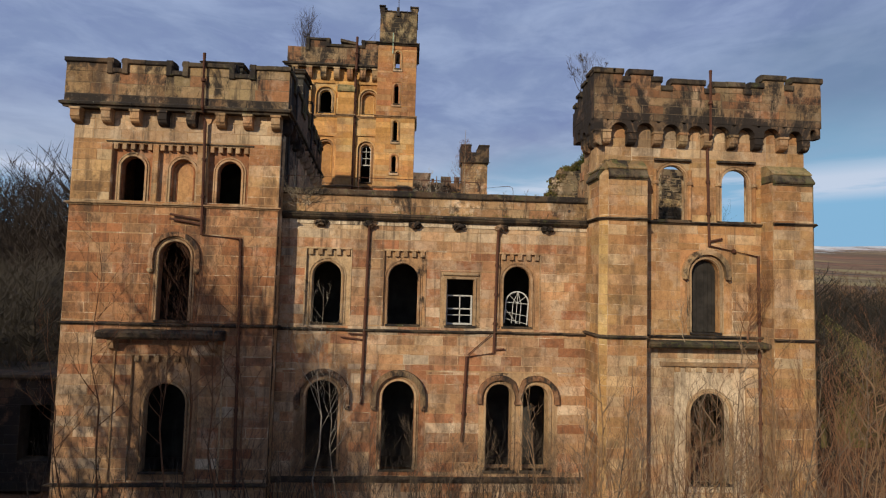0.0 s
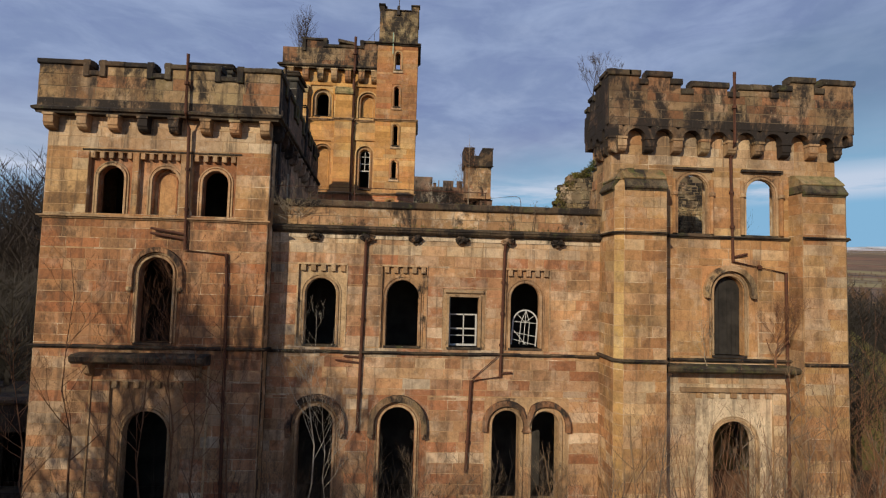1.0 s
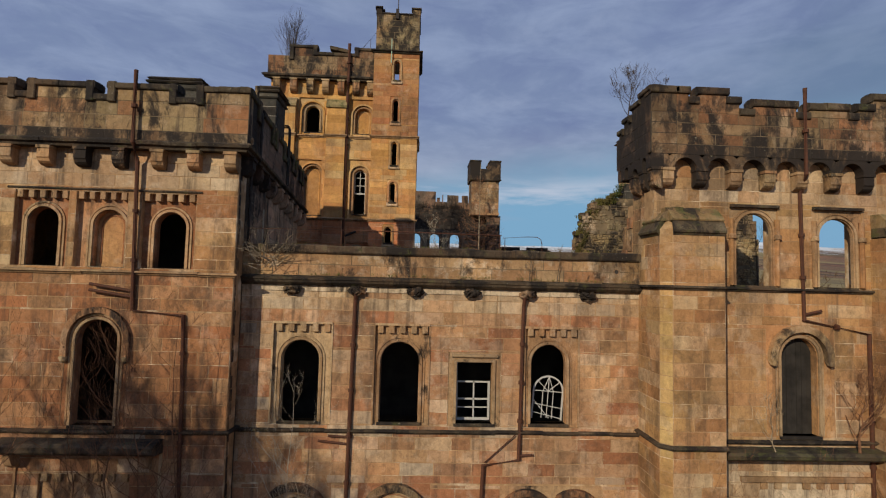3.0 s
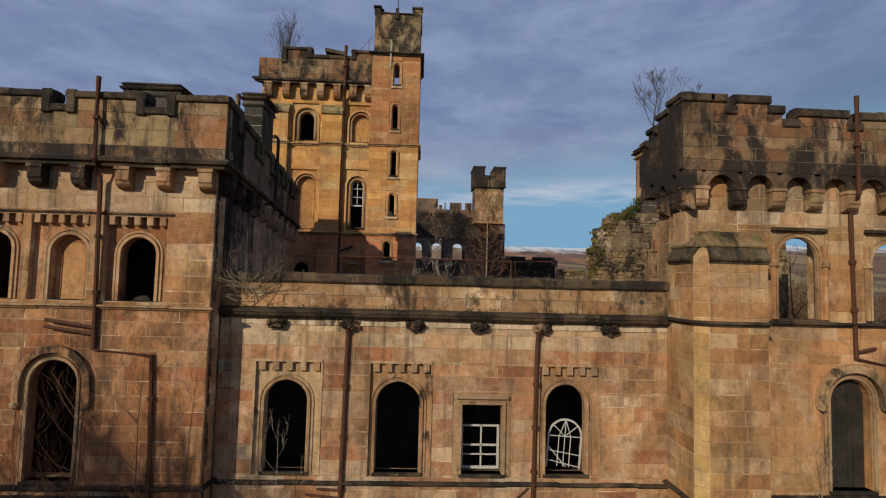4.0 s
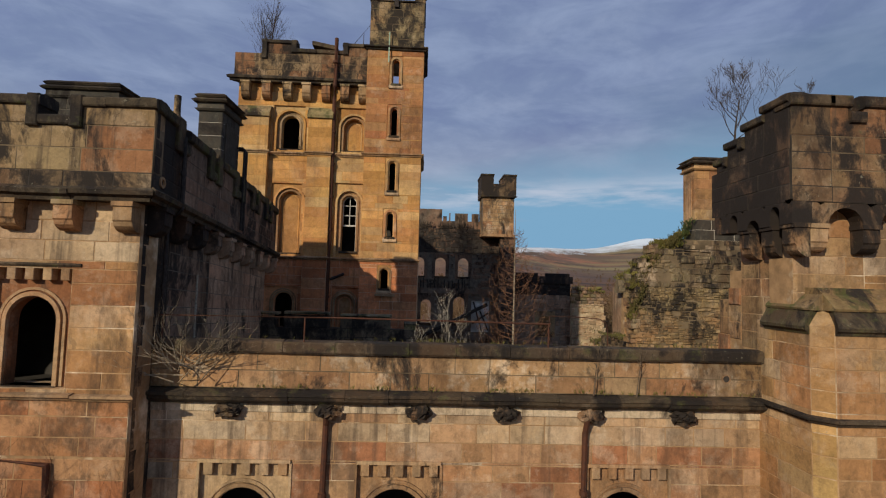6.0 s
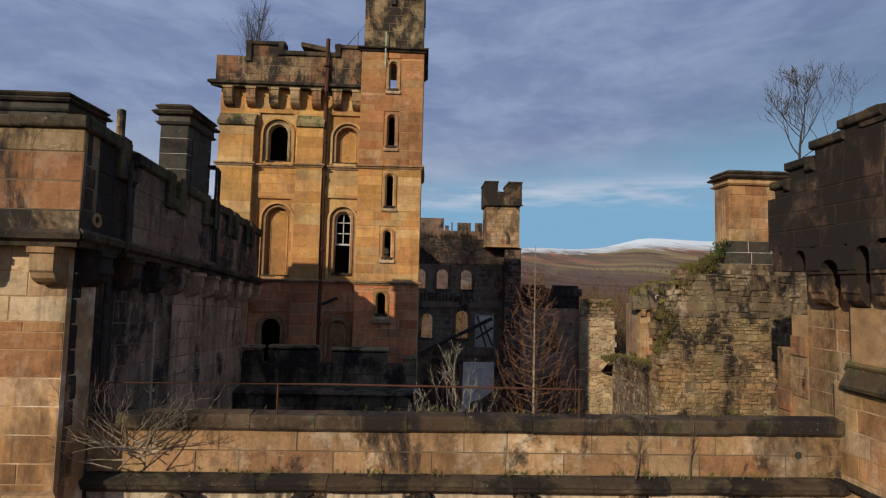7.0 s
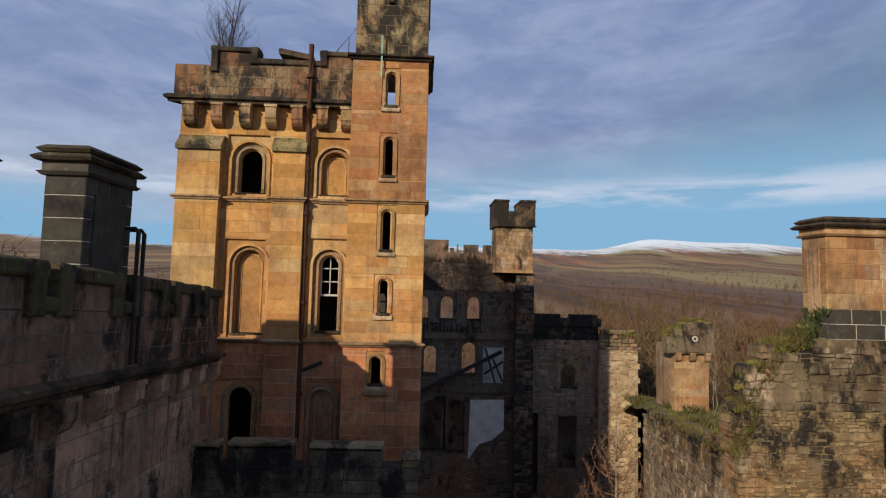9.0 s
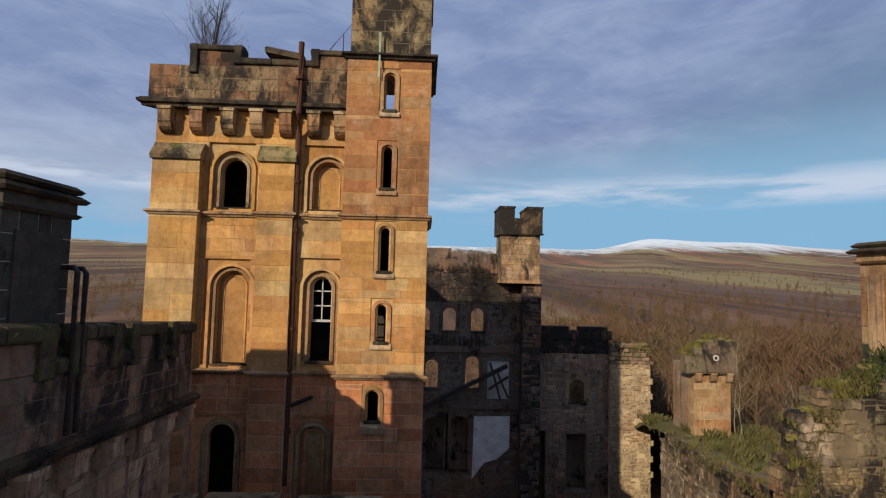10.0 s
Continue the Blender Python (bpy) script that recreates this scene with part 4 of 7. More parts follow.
part("hood_mould", Buf().ring(CF, 6.86, 4.85, 0.88, 1.1, 4.6, -0.02, 0.19, 16, 52, 180), m_crust_mid, pw)
string_course(cr, CF, C0, C1, 7.88, m_cope, m0=0, m1=0)
string_course(cr, CF, C0, C1, 0.88, m_cope, 0.2, 0.3, m0=0, m1=0)
part("frieze", Buf().box(CF, C0, C1, 12.98, 13.18, -0.05, 0.04), m_lime, cr, "lime-streaked frieze")
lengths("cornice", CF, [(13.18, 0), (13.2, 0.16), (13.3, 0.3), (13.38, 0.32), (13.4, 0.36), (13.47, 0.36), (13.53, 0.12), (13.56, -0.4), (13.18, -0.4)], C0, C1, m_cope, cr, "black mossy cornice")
wall(cr, shifted(CF, 0.1), C0, C1, 13.54, 14.38, [], m_panel, m_mortar_brown, 22, 0.22, 0.42, 0.8, 1.8, "stained parapet wall", name="parapet")
lengths("coping", CF, [(14.36, 0.1), (14.37, 0.19), (14.42, 0.225), (14.62, 0.225), (14.66, 0.2), (14.7, 0.02), (14.68, -0.14), (14.36, -0.14)], C0, C1, m_cope, cr, "black coping with lichen and moss")
part("spout_hole", Buf().ring(shifted(CF, 0.1), 8.35, 13.98, 0.08, 0.12, None, -0.02, 0.02, 14, 0, 360), m_crust, cr)
# dark disc stands in for the shade inside the hole
part("spout_hole", Buf().ring(shifted(CF, 0.1), 8.35, 13.98, 0.0, 0.08, None, -0.02, 0.012, 14, 0, 360), m_wood, cr)
for i, x in enumerate((-3.7, -1.35, 0.79, 2.88, 5.0, 7.27)):
    rnd = random.Random(50 + i)
    b = Buf().lump(CF(x, 13.04, 0.08), 0.3, rnd, 3, (1.1, 0.75, 0.62))
    b.v = [Vector(p) + Vector((rnd.uniform(-0.05, 0.05), rnd.uniform(-0.07, 0.03), rnd.uniform(-0.05, 0.05))) for p in b.v]
    part("carved_boss", b, m_crust_dark, cr, "weathered carved foliage boss")
pipe_run(cr, [CF(-1.37, 12.95, 0.2), CF(-1.4, 12.7, 0.075), CF(-1.5, 4.5, 0.075)], 0.072, m_iron, label="rusted cast-iron drainpipe")
pipe_run(cr, [CF(4.87, 12.95, 0.2), CF(4.85, 12.6, 0.075), CF(4.75, 7.0, 0.075), CF(3.45, 6.8, 0.075), CF(3.3, 2.8, 0.075)], 0.072, m_iron, label="rusted cast-iron drainpipe")
for p, q in (((-1.45, 7.5), (-2.55, 7.62)), ((-1.45, 7.75), (-2.2, 7.8)), ((4.75, 7.15), (5.25, 7.2)), ((3.5, 6.9), (4.6, 7.9))):
    pipe_run(cr, [CF(*p, 0.085), CF(*q, 0.11)], 0.045 if p[0] != 3.5 else 0.02, m_iron, "pipe_branch")
# rooms behind, kept dark by added unseen walls and slabs
part("roof", Buf().box(WORLD, -6.2, 9.1, 11.9, 12.2, -29.6, -24.97), m_roofing, cr, "debris-covered flat roof")
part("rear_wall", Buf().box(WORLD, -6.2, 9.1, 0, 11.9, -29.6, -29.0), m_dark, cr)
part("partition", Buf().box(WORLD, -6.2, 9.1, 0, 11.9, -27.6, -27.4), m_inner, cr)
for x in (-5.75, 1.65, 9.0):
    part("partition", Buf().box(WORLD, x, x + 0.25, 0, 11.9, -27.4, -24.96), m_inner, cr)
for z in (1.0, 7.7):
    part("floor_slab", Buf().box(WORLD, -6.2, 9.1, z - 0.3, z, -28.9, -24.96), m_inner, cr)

hoop = thing("roof_rail", "curved iron ladder rail standing over the roof edge", "railing")
part("rail", Buf().tube([(4.4, 25.9, 15.3), (5.2, 25.35, 15.32), (5.55, 25.1, 15.3), (5.68, 25.0, 15.2), (5.72, 24.98, 15.0), (5.72, 24.98, 12.2)], 0.014, 6), m_iron, hoop)
part("post", Buf().tube([(4.4, 25.9, 12.2), (4.4, 25.9, 15.3)], 0.014, 6), m_iron, hoop)
rail = thing("roof_rail", "thin rusty iron rail on the roof edge", "railing")
part("rail", Buf().tube([(-5.4, 24.0, 15.22), (-1.0, 24.0, 15.25), (3.95, 24.0, 15.22)], 0.02, 6), m_iron, rail)
for x in (-5.3, -1.98, 3.9):
    part("post", Buf().tube([(x, 24.0, 14.64), (x, 24.0, 15.24)], 0.02, 6), m_iron, rail)

# the tower that is only a shell: front and one flank stand
rt = thing("corner_tower", "roofless sandstone tower shell with clasping buttresses and arched corbel table", "tower", "corner towers")
RF = Face((0, 23.0, 0), (1, 0))
R0, R1 = 9.3, 19.6
BUT = Face((0, 22.15, 0), (1, 0))
r_rects = [(12.1, 13.9, 13.55, 16.42), (15.2, 17.1, 13.55, 16.42), (13.4, 15.95, 8.25, 12.2), (13.1, 16.6, 0.9, 6.7)]
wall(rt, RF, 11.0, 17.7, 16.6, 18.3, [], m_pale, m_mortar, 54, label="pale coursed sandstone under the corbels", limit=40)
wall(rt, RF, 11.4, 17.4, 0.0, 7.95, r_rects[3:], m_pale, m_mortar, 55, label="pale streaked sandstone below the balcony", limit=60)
wall(rt, RF, 11.0, 17.7, 7.95, 16.6, r_rects[:3], m_honey, m_mortar, 41, label="coursed sandstone wall", near=(13, 14))
wall(rt, RF, R0, 11.0, 15.3, 18.3, [], m_honey, m_mortar, 42, limit=40)
wall(rt, RF, 17.7, R1, 15.3, 18.3, [], m_honey, m_mortar, 43, limit=40)
wall(rt, BUT, 9.57, 11.4, 0.0, 15.45, [], m_honey, m_mortar, 44, 0.9, label="broad stone buttress", limit=120, near=(10, 14), l0=0.7, l1=1.4, name="buttress")
wall(rt, BUT, 17.4, 19.32, 0.0, 15.45, [], m_honey, m_mortar, 45, 0.9, label="broad stone buttress", limit=120, near=(18, 14), l0=0.7, l1=1.4, name="buttress")
CAP_LOW = [(15.26, -0.8), (15.26, 0.02), (15.32, 0.05), (15.36, 0.12), (15.43, 0.14), (15.78, -0.06), (15.78, -0.8)]
CAP_TOP = [(15.78, -0.8), (15.78, -0.02), (15.83, 0.0), (15.89, -0.05), (16.28, -0.48), (16.28, -0.86)]
CHAM = 0.3                                                # the buttress corners are cut off
for a, b, cut0, cut1 in ((9.27, 11.4, CHAM, 0.0), (17.4, 19.62, 0.0, CHAM)):
    part("weathering", Buf().sweep(BUT, CAP_TOP, a + cut0, b - cut1, 0.0, 0.0), m_mossy, rt, "mossy sloping buttress cap")
    part("weathering", Buf().sweep(BUT, CAP_LOW, a + cut0, b - cut1, 0.3 if cut0 else 0.0, 0.3 if cut1 else 0.0), m_cope_moss, rt, "black-crusted sloping buttress cap")
    for v, deep in ((13.38, 0.15), (8.0, 0.15), (0.9, 0.2)):
        string_course(rt, BUT, a + cut0, b - cut1, v, m_cope, deep, m0=0.41 if cut0 else 0, m1=0.41 if cut1 else 0)
string_course(rt, RF, 11.45, 17.4, 13.38, m_cope, m0=0, m1=0)
string_course(rt, RF, 11.45, 17.4, 8.0, m_cope, m0=0, m1=0)
for r, c, t in ((r_rects[0], 13.02, 16.2), (r_rects[1], 16.14, 16.1)):
    w = window_at(rt, RF, r, c, 0.66, 13.6, t, m_trim, back=-0.06, deep=0.14)
    part("lintel", Buf().box(RF, r[0], r[1], 16.42, 16.52, -0.05, 0.12), m_cope, w)
    for s in (r[0] + 0.05, r[1] - 0.05):
        part("colonnette", Buf().tube([RF(s, 13.6, 0.03), RF(s, 16.0, 0.03)], 0.09, 8), m_honey, w)
        part("capital", Buf().lump(RF(s, 15.35, 0.05), 0.17, random.Random(3), 1), m_trim, w)
window_at(rt, RF, r_rects[2], 14.63, 0.67, 8.3, 11.74, m_honey, back=-0.02, deep=0.35)
for i in range(7):
    part("board", Buf().box(RF, 13.97 + i * 0.19, 14.145 + i * 0.19, 8.25, 11.75, -0.33, -0.3 + 0.006 * (i % 3)), m_board, rt, "dark weathered boarding")
hood(rt, RF, 14.63, 11.05, 0.93, m_crust, w1=0.2, wide=0.24, foot=10.95)
window_at(rt, RF, r_rects[3], 14.85, 0.93, 1.3, 5.45, m_pale, back=-0.08, deep=0.35, dent=6)
part("lintel", Buf().box(RF, 12.4, 17.3, 6.72, 6.9, -0.03, 0.1), m_trim, rt)
rb = part("balcony", Buf().sweep(RF, [(7.55, 0), (7.58, 0.5), (7.68, 0.66), (7.8, 0.7), (7.88, 0.6), (7.92, 0)], 11.6, 17.45), m_cope_moss, rt, "mossy stone balcony slab")
for i, u in enumerate((9.66, 10.88, 12.15, 13.39, 14.6, 15.85, 17.08, 18.35, 19.45)):
    corbel(rt, RF, u, 17.62, (m_trim, m_crust, m_crust_dark)[(i * 5) % 7 % 3], tall=0.55, deep=0.36)


def arcade(parent, fr, us, v0, v1, w0, w1, mat):
    """The small arches that span from corbel to corbel under a parapet."""
    for a, b in zip(us, us[1:]):
        c, h = (a + b) / 2, (b - a) / 2 - 0.2
        part("corbel_arch", Buf().panel(fr, a, b, v0, v1, c, h, v0, v0 + h * 0.95 if h > 0.2 else v1 - 0.05, w0, w1, True, 10), mat, parent)


arcade(rt, RF, [9.05, 9.66, 10.88, 12.15, 13.39, 14.6, 15.85, 17.08, 18.35, 19.45, 20.15], 17.7, 18.2, -0.05, 0.38, m_crust_dark)
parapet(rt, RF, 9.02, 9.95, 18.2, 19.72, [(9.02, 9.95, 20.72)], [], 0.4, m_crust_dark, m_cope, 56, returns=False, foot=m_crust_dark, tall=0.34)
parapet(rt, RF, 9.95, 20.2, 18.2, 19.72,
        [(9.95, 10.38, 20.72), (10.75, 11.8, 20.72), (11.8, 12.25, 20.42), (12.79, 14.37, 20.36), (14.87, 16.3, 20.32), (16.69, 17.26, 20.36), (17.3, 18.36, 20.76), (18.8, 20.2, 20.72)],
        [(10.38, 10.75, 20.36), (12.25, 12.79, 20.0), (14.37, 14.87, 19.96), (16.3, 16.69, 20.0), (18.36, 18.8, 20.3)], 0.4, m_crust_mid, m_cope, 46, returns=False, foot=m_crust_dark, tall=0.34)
part("parapet", Buf().box(shifted(RF, 0.4), 9.03, 12.25, 19.72, 20.12, -0.42, -0.01), m_crust_mid, rt)
part("parapet", Buf().box(shifted(RF, 0.4), 17.26, 20.2, 19.72, 20.06, -0.42, -0.01), m_crust_mid, rt)
pipe_run(rt, [RF(14.62, 20.75, 0.5), RF(14.62, 17.6, 0.5), RF(14.7, 17.0, 0.075), RF(14.78, 12.4, 0.075), RF(17.2, 11.95, 0.075), RF(17.25, 1.0, 0.075)], 0.072, m_iron, label="rusted cast-iron drainpipe")
pipe_run(rt, [RF(14.8, 12.6, 0.085), RF(15.4, 12.75, 0.11)], 0.05, m_iron, "pipe_branch")

# its flank towards the court
RS = Face((9.25, 22.15, 0), (0, 1))
RS.w = Vector((-1, 0, 0))
wall(rt, RS, 0.31, 2.05, 0.0, 15.45, [], m_honey, m_mortar, 47, 0.6, l0=0.6, l1=1.2, limit=80, near=(0, 15))
part("weathering", Buf().sweep(RS, CAP_TOP, 0.32, 1.75, 0, 0), m_mossy, rt, "mossy sloping buttress cap")
part("weathering", Buf().sweep(RS, CAP_LOW, 0.32, 1.75, 0.3, 0), m_cope_moss, rt, "black-crusted sloping buttress cap")
for o, along, seed in (((9.25, 22.46, 0), (1, -1), 57), ((19.31, 22.15, 0), (1, 1), 58)):
    CH = Face(o, along)                                   # the cut corner and the spur that dies into the wall above it
    wall(rt, CH, 0.0, 0.44, 0.0, 15.45, [], m_ochre, m_mortar, seed, 0.3, 0.45, 0.4, 0.5, "cut-off corner of the buttress", limit=40, name="buttress")
    p, q = CH(0.0, 15.45, 0.0), CH(0.44, 15.45, 0.0)
    top, back = CH(0.22, 16.2, -0.6), CH(0.22, 15.4, -0.62)
    part("broach", Buf().add([p, q, back, top], [(0, 1, 3), (1, 2, 3), (2, 0, 3), (0, 2, 1)]), m_ochre, rt, "ochre-stained sloping spur")
    for v, deep in ((13.38, 0.15), (8.0, 0.15)):
        string_course(rt, CH, 0.0, 0.44, v, m_cope, deep, m0=0.41, m1=0.41)
RJ = Face((17.39, 22.15, 0), (0, 1))
RJ.w = Vector((-1, 0, 0))
wall(rt, RJ, 0.03, 0.86, 0.0, 15.4, [], m_honey, m_mortar, 53, 0.3, l0=0.5, l1=0.9, limit=40)
string_course(rt, RS, 0.31, 2.05, 13.38, m_cope, m0=0.41)
string_course(rt, RS, 0.31, 2.05, 8.0, m_cope, m0=0.41)
RS2 = Face((9.42, 23.0, 0), (0, 1))
RS2.w = Vector((-1, 0, 0))
wall(rt, RS2, 0.05, 2.1, 13.3, 18.3, [], m_crust, m_mortar, 48, 0.7, l0=0.5, l1=0.9, limit=60)
wall(rt, RS2, 2.1, 2.6, 13.0, 16.7, [], m_crust, m_mortar, 49, 0.7, l0=0.4, l1=0.7, limit=40, rough=0.05)
wall(rt, RS2, 2.6, 3.1, 13.0, 15.9, [], m_crust, m_mortar, 50, 0.7, l0=0.4, l1=0.7, limit=40, rough=0.06)
wall(rt, RS2, 0.0, 3.3, 0.0, 13.0, [], m_crust, m_mortar, 51, 0.7, limit=20)
for u in (-0.2, 0.52, 1.38):
    corbel(rt, RS2, u, 17.62, m_crust_mid, tall=0.66, deep=0.36)
arcade(rt, RS2, [-0.4, -0.2, 0.52, 1.38, 2.1, 2.6], 17.7, 18.2, -0.05, 0.42, m_soot_shade)
parapet(rt, RS2, -0.35, 2.75, 18.2, 19.42, [(-0.35, 0.5, 20.72), (0.5, 1.25, 20.5), (1.45, 2.0, 20.2), (2.1, 2.5, 19.85)], [(1.25, 1.45, 20.1), (2.0, 2.1, 19.8)], 0.42, m_soot_shade, m_cope, 52, returns=False)
part("parapet", Buf().box(shifted(RS2, 0.42), -0.34, 1.7, 19.4, 19.95, -0.42, -0.01), m_soot_shade, rt)
part("parapet", Buf().box(shifted(RS2, 0.42), 1.7, 2.45, 19.4, 19.7, -0.42, -0.01), m_soot_shade, rt)
part("wall", Buf().box(WORLD, 19.0, R1, 0, 12.0, -25.5, -23.8), m_ashlar, rt, "broken stub of the outer flank")

# a low dark wing beside the first tower
lw = thing("low_wing", "low ruined wing with a stone coping, shade in its dark colour", "building")
LW = Face((0, 25.2, 0), (1, 0))
# near-black stone stands in for the shade that lies on the wing
wall(lw, LW, -34.0, -14.72, 0.0, 5.2, [(-17.6, -16.2, 1.4, 4.0), (-21.4, -20.0, 1.4, 4.0)], m_soot_shade, m_mortar_black, 85, 0.7, 0.45, 0.6, 1.3, "coursed wall darkened to stand for shade", limit=80, near=(-16, 4))
part("coping", Buf().sweep(LW, [(5.2, -0.75), (5.2, 0.1), (5.3, 0.16), (5.42, 0.12), (5.5, -0.1), (5.5, -0.75)], -34.0, -14.72), m_cope, lw)
part("rear_wall", Buf().box(WORLD, -34.0, -14.72, 0.0, 5.1, -30.6, -30.0), m_soot_shade, lw)
part("roof", Buf().box(WORLD, -34.0, -14.72, 4.9, 5.1, -30.0, -25.92), m_roofing, lw)

# the main tower with its stair turret
mt = thing("main_tower", "tall golden sandstone tower with stair turret and broken parapet", "tower")
TF = Face((0, 37.75, 0), (1, 0))
T0, T1 = -8.95, -2.35
t_rects = {"top": (-7.1, -5.5, 22.75, 25.05), "blind": (-3.85, -2.36, 22.75, 25.05), "nich": (-7.05, -5.5, 17.4, 21.0), "sash": (-3.85, -2.36, 17.4, 21.1), "door": (-7.2, -5.5, 11.5, 15.75), "lown": (-3.8, -2.4, 12.5, 15.75)}
upper = [t_rects[k] for k in ("top", "blind", "nich", "sash")]
wall(mt, TF, T0, T1, 17.2, 26.2, upper, m_gold, m_mortar_gold, 61, label="golden coursed sandstone wall", near=(-5, 21), limit=200, gap=0.009)
wall(mt, TF, T0, T1, 6.0, 17.2, [t_rects["door"], t_rects["lown"]], m_red_low, m_mortar_pale, 62, label="red sandstone lower wall", near=(-4, 16), limit=150, gap=0.014)
window_at(mt, TF, t_rects["top"], -6.22, 0.43, 22.8, 24.5, m_gold, back=-0.1)
window_at(mt, TF, t_rects["blind"], -2.97, 0.5, 22.8, 24.46, m_gold, back=-0.1, blind=True, fill=m_gold, label="blind round-headed niche")
window_at(mt, TF, t_rects["nich"], -6.07, 0.53, 17.45, 20.58, m_gold, back=-0.1, blind=True, fill=m_gold, label="blind round-headed niche")
tw = window_at(mt, TF, t_rects["sash"], -3.06, 0.36, 17.6, 20.45, m_gold, back=-0.1, label="narrow window with a white sash")
glazing(tw, TF, [(-3.42, -2.7, 18.9, 18.98), (-3.42, -3.37, 18.98, 20.1), (-2.75, -2.7, 18.98, 20.1), (-3.08, -3.04, 18.98, 20.42), (-3.37, -2.75, 19.44, 19.48), (-3.37, -2.75, 19.95, 19.99), (-2.74, -2.69, 17.6, 18.9)], -0.35, m_white)
part("glazing_bar", Buf().ring(TF, -3.06, 20.09, 0.31, 0.36, None, -0.35, -0.3), m_white, tw)
window_at(mt, TF, t_rects["door"], -6.22, 0.45, 12.0, 15.42, m_red_low, back=-0.1)
window_at(mt, TF, t_rects["lown"], -3.14, 0.45, 12.6, 15.4, m_red_low, back=-0.1, blind=True, label="blind round-headed niche")
for c, t, r, foot in ((-6.22, 24.07, 0.68, 22.7), (-2.97, 23.96, 0.68, 22.7), (-6.09, 20.05, 0.7, 17.3), (-3.06, 20.09, 0.6, 17.3)):
    part("hood_mould", Buf().ring(TF, c, t, r, r + 0.1, foot, -0.05, 0.07, 14), m_gold, mt)
TB = shifted(TF, 0.32)
for a, b, seed in ((-8.85, -7.25, 63), (-5.25, -4.05, 64)):
    wall(mt, TB, a, b, 17.2, 24.4, [], m_gold, m_mortar_gold, seed, 0.33, 0.5, 0.8, 1.6, "flat golden buttress", limit=60, name="buttress", gap=0.009)
    wall(mt, TB, a, b, 6.0, 17.2, [], m_red_low, m_mortar_pale, seed + 5, 0.33, 0.5, 0.8, 1.6, "flat red buttress", limit=60, near=(a, 16), name="buttress", gap=0.014)
    part("weathering", Buf().sweep(TB, [(24.35, -0.3), (24.35, 0.1), (24.5, 0.12), (24.95, -0.2), (24.95, -0.32)], a - 0.05, b + 0.05), m_mossy, mt, "mossy sloping buttress cap")
    for v in (22.45, 17.1):
        string_course(mt, TB, a, b, v, m_trim, 0.14, 0.2)
for v in (22.45, 17.1):
    string_course(mt, TF, T0, T1, v, m_trim, 0.14, 0.2)
for u in (-8.5, -7.45, -6.4, -5.42, -4.43, -3.47, -2.55):
    corbel(mt, TF, u, 26.05, m_crust if round(u * 10) % 3 else m_trim, wide=0.42, tall=0.75, deep=0.42)
cornice(mt, TF, T0, T1, 26.15, m_cope, m1=0)
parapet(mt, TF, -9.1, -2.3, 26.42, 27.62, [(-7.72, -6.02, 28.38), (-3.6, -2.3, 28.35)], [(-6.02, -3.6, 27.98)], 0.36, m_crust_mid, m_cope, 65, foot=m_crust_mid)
part("parapet", Buf().box(shifted(TF, 0.36), -7.72, -2.3, 27.62, 27.76, -0.42, -0.01), m_crust_mid, mt)
tilt = Face((0, 37.75 - 0.36, 0), (1, 0), 0.18)
part("fallen_coping", Buf().sweep(tilt, [(27.2, -0.5), (27.2, 0.12), (27.36, 0.14), (27.5, -0.1), (27.5, -0.5)], -5.2, -3.95), m_cope, mt, "tilted loose coping stone")
pipe_run(mt, [TF(-3.95, 28.5, 0.5), TF(-3.95, 26.0, 0.5), TF(-4.0, 25.4, 0.2), TF(-4.0, 17.0, 0.075), TF(-4.02, 13.5, 0.075)], 0.1, m_iron, label="rusted cast-iron drainpipe")
pipe_run(mt, [TF(-3.85, 16.15, 0.2), TF(-3.15, 16.45, 0.24)], 0.07, m_iron_dark, "pipe_branch")
# stair turret
ST = Face((0, 37.25, 0), (1, 0))
slits = [(-0.865, 26.25, 27.49), (-0.885, 23.54, 24.96), (-0.89, 20.72, 22.18), (-0.92, 18.36, 19.57), (-1.12, 15.77, 16.72)]
s_rects = [(c - 0.36, c + 0.36, a - 0.22, b + 0.22) for c, a, b in slits]
wall(mt, ST, -2.35, 0.55, 22.5, 28.0, s_rects[:2], m_red, m_mortar_gold, 71, 0.6, 0.42, 0.6, 1.2, "stair turret wall", limit=100, gap=0.009)
wall(mt, ST, -2.35, 0.55, 17.2, 22.5, s_rects[2:4], m_gold, m_mortar_gold, 72, 0.6, 0.42, 0.6, 1.2, "stair turret wall", limit=100, gap=0.009)
wall(mt, ST, -2.35, 0.55, 6.0, 17.2, s_rects[4:], m_red_low, m_mortar_pale, 73, 0.6, 0.42, 0.6, 1.2, "stair turret wall", limit=100, near=(-1, 17), gap=0.014)
for i, ((c, a, b), r) in enumerate(zip(slits, s_rects)):
    window_at(mt, ST, r, c, 0.15 if i < 4 else 0.18, a, b, m_red if i < 2 else m_gold, back=-0.04, deep=0.3, mould=False, label="narrow stair slit")
    half = 0.15 if i < 4 else 0.18
    part("moulding", Buf().ring(ST, c, b - half, half + 0.06, half + 0.17, a - 0.05, -0.05, 0.04, 12), m_honey, mt, "pale moulded slit surround")
    part("sill", Buf().sweep(ST, [(a - 0.26, -0.04), (a - 0.26, 0.07), (a - 0.2, 0.08), (a - 0.02, -0.02), (a - 0.02, -0.04)], c - half - 0.2, c + half + 0.2), m_pale, mt, "pale sloping sill")
for v in (22.45, 17.1):
    string_course(mt, ST, -2.35, 0.55, v, m_trim, 0.14, 0.2)
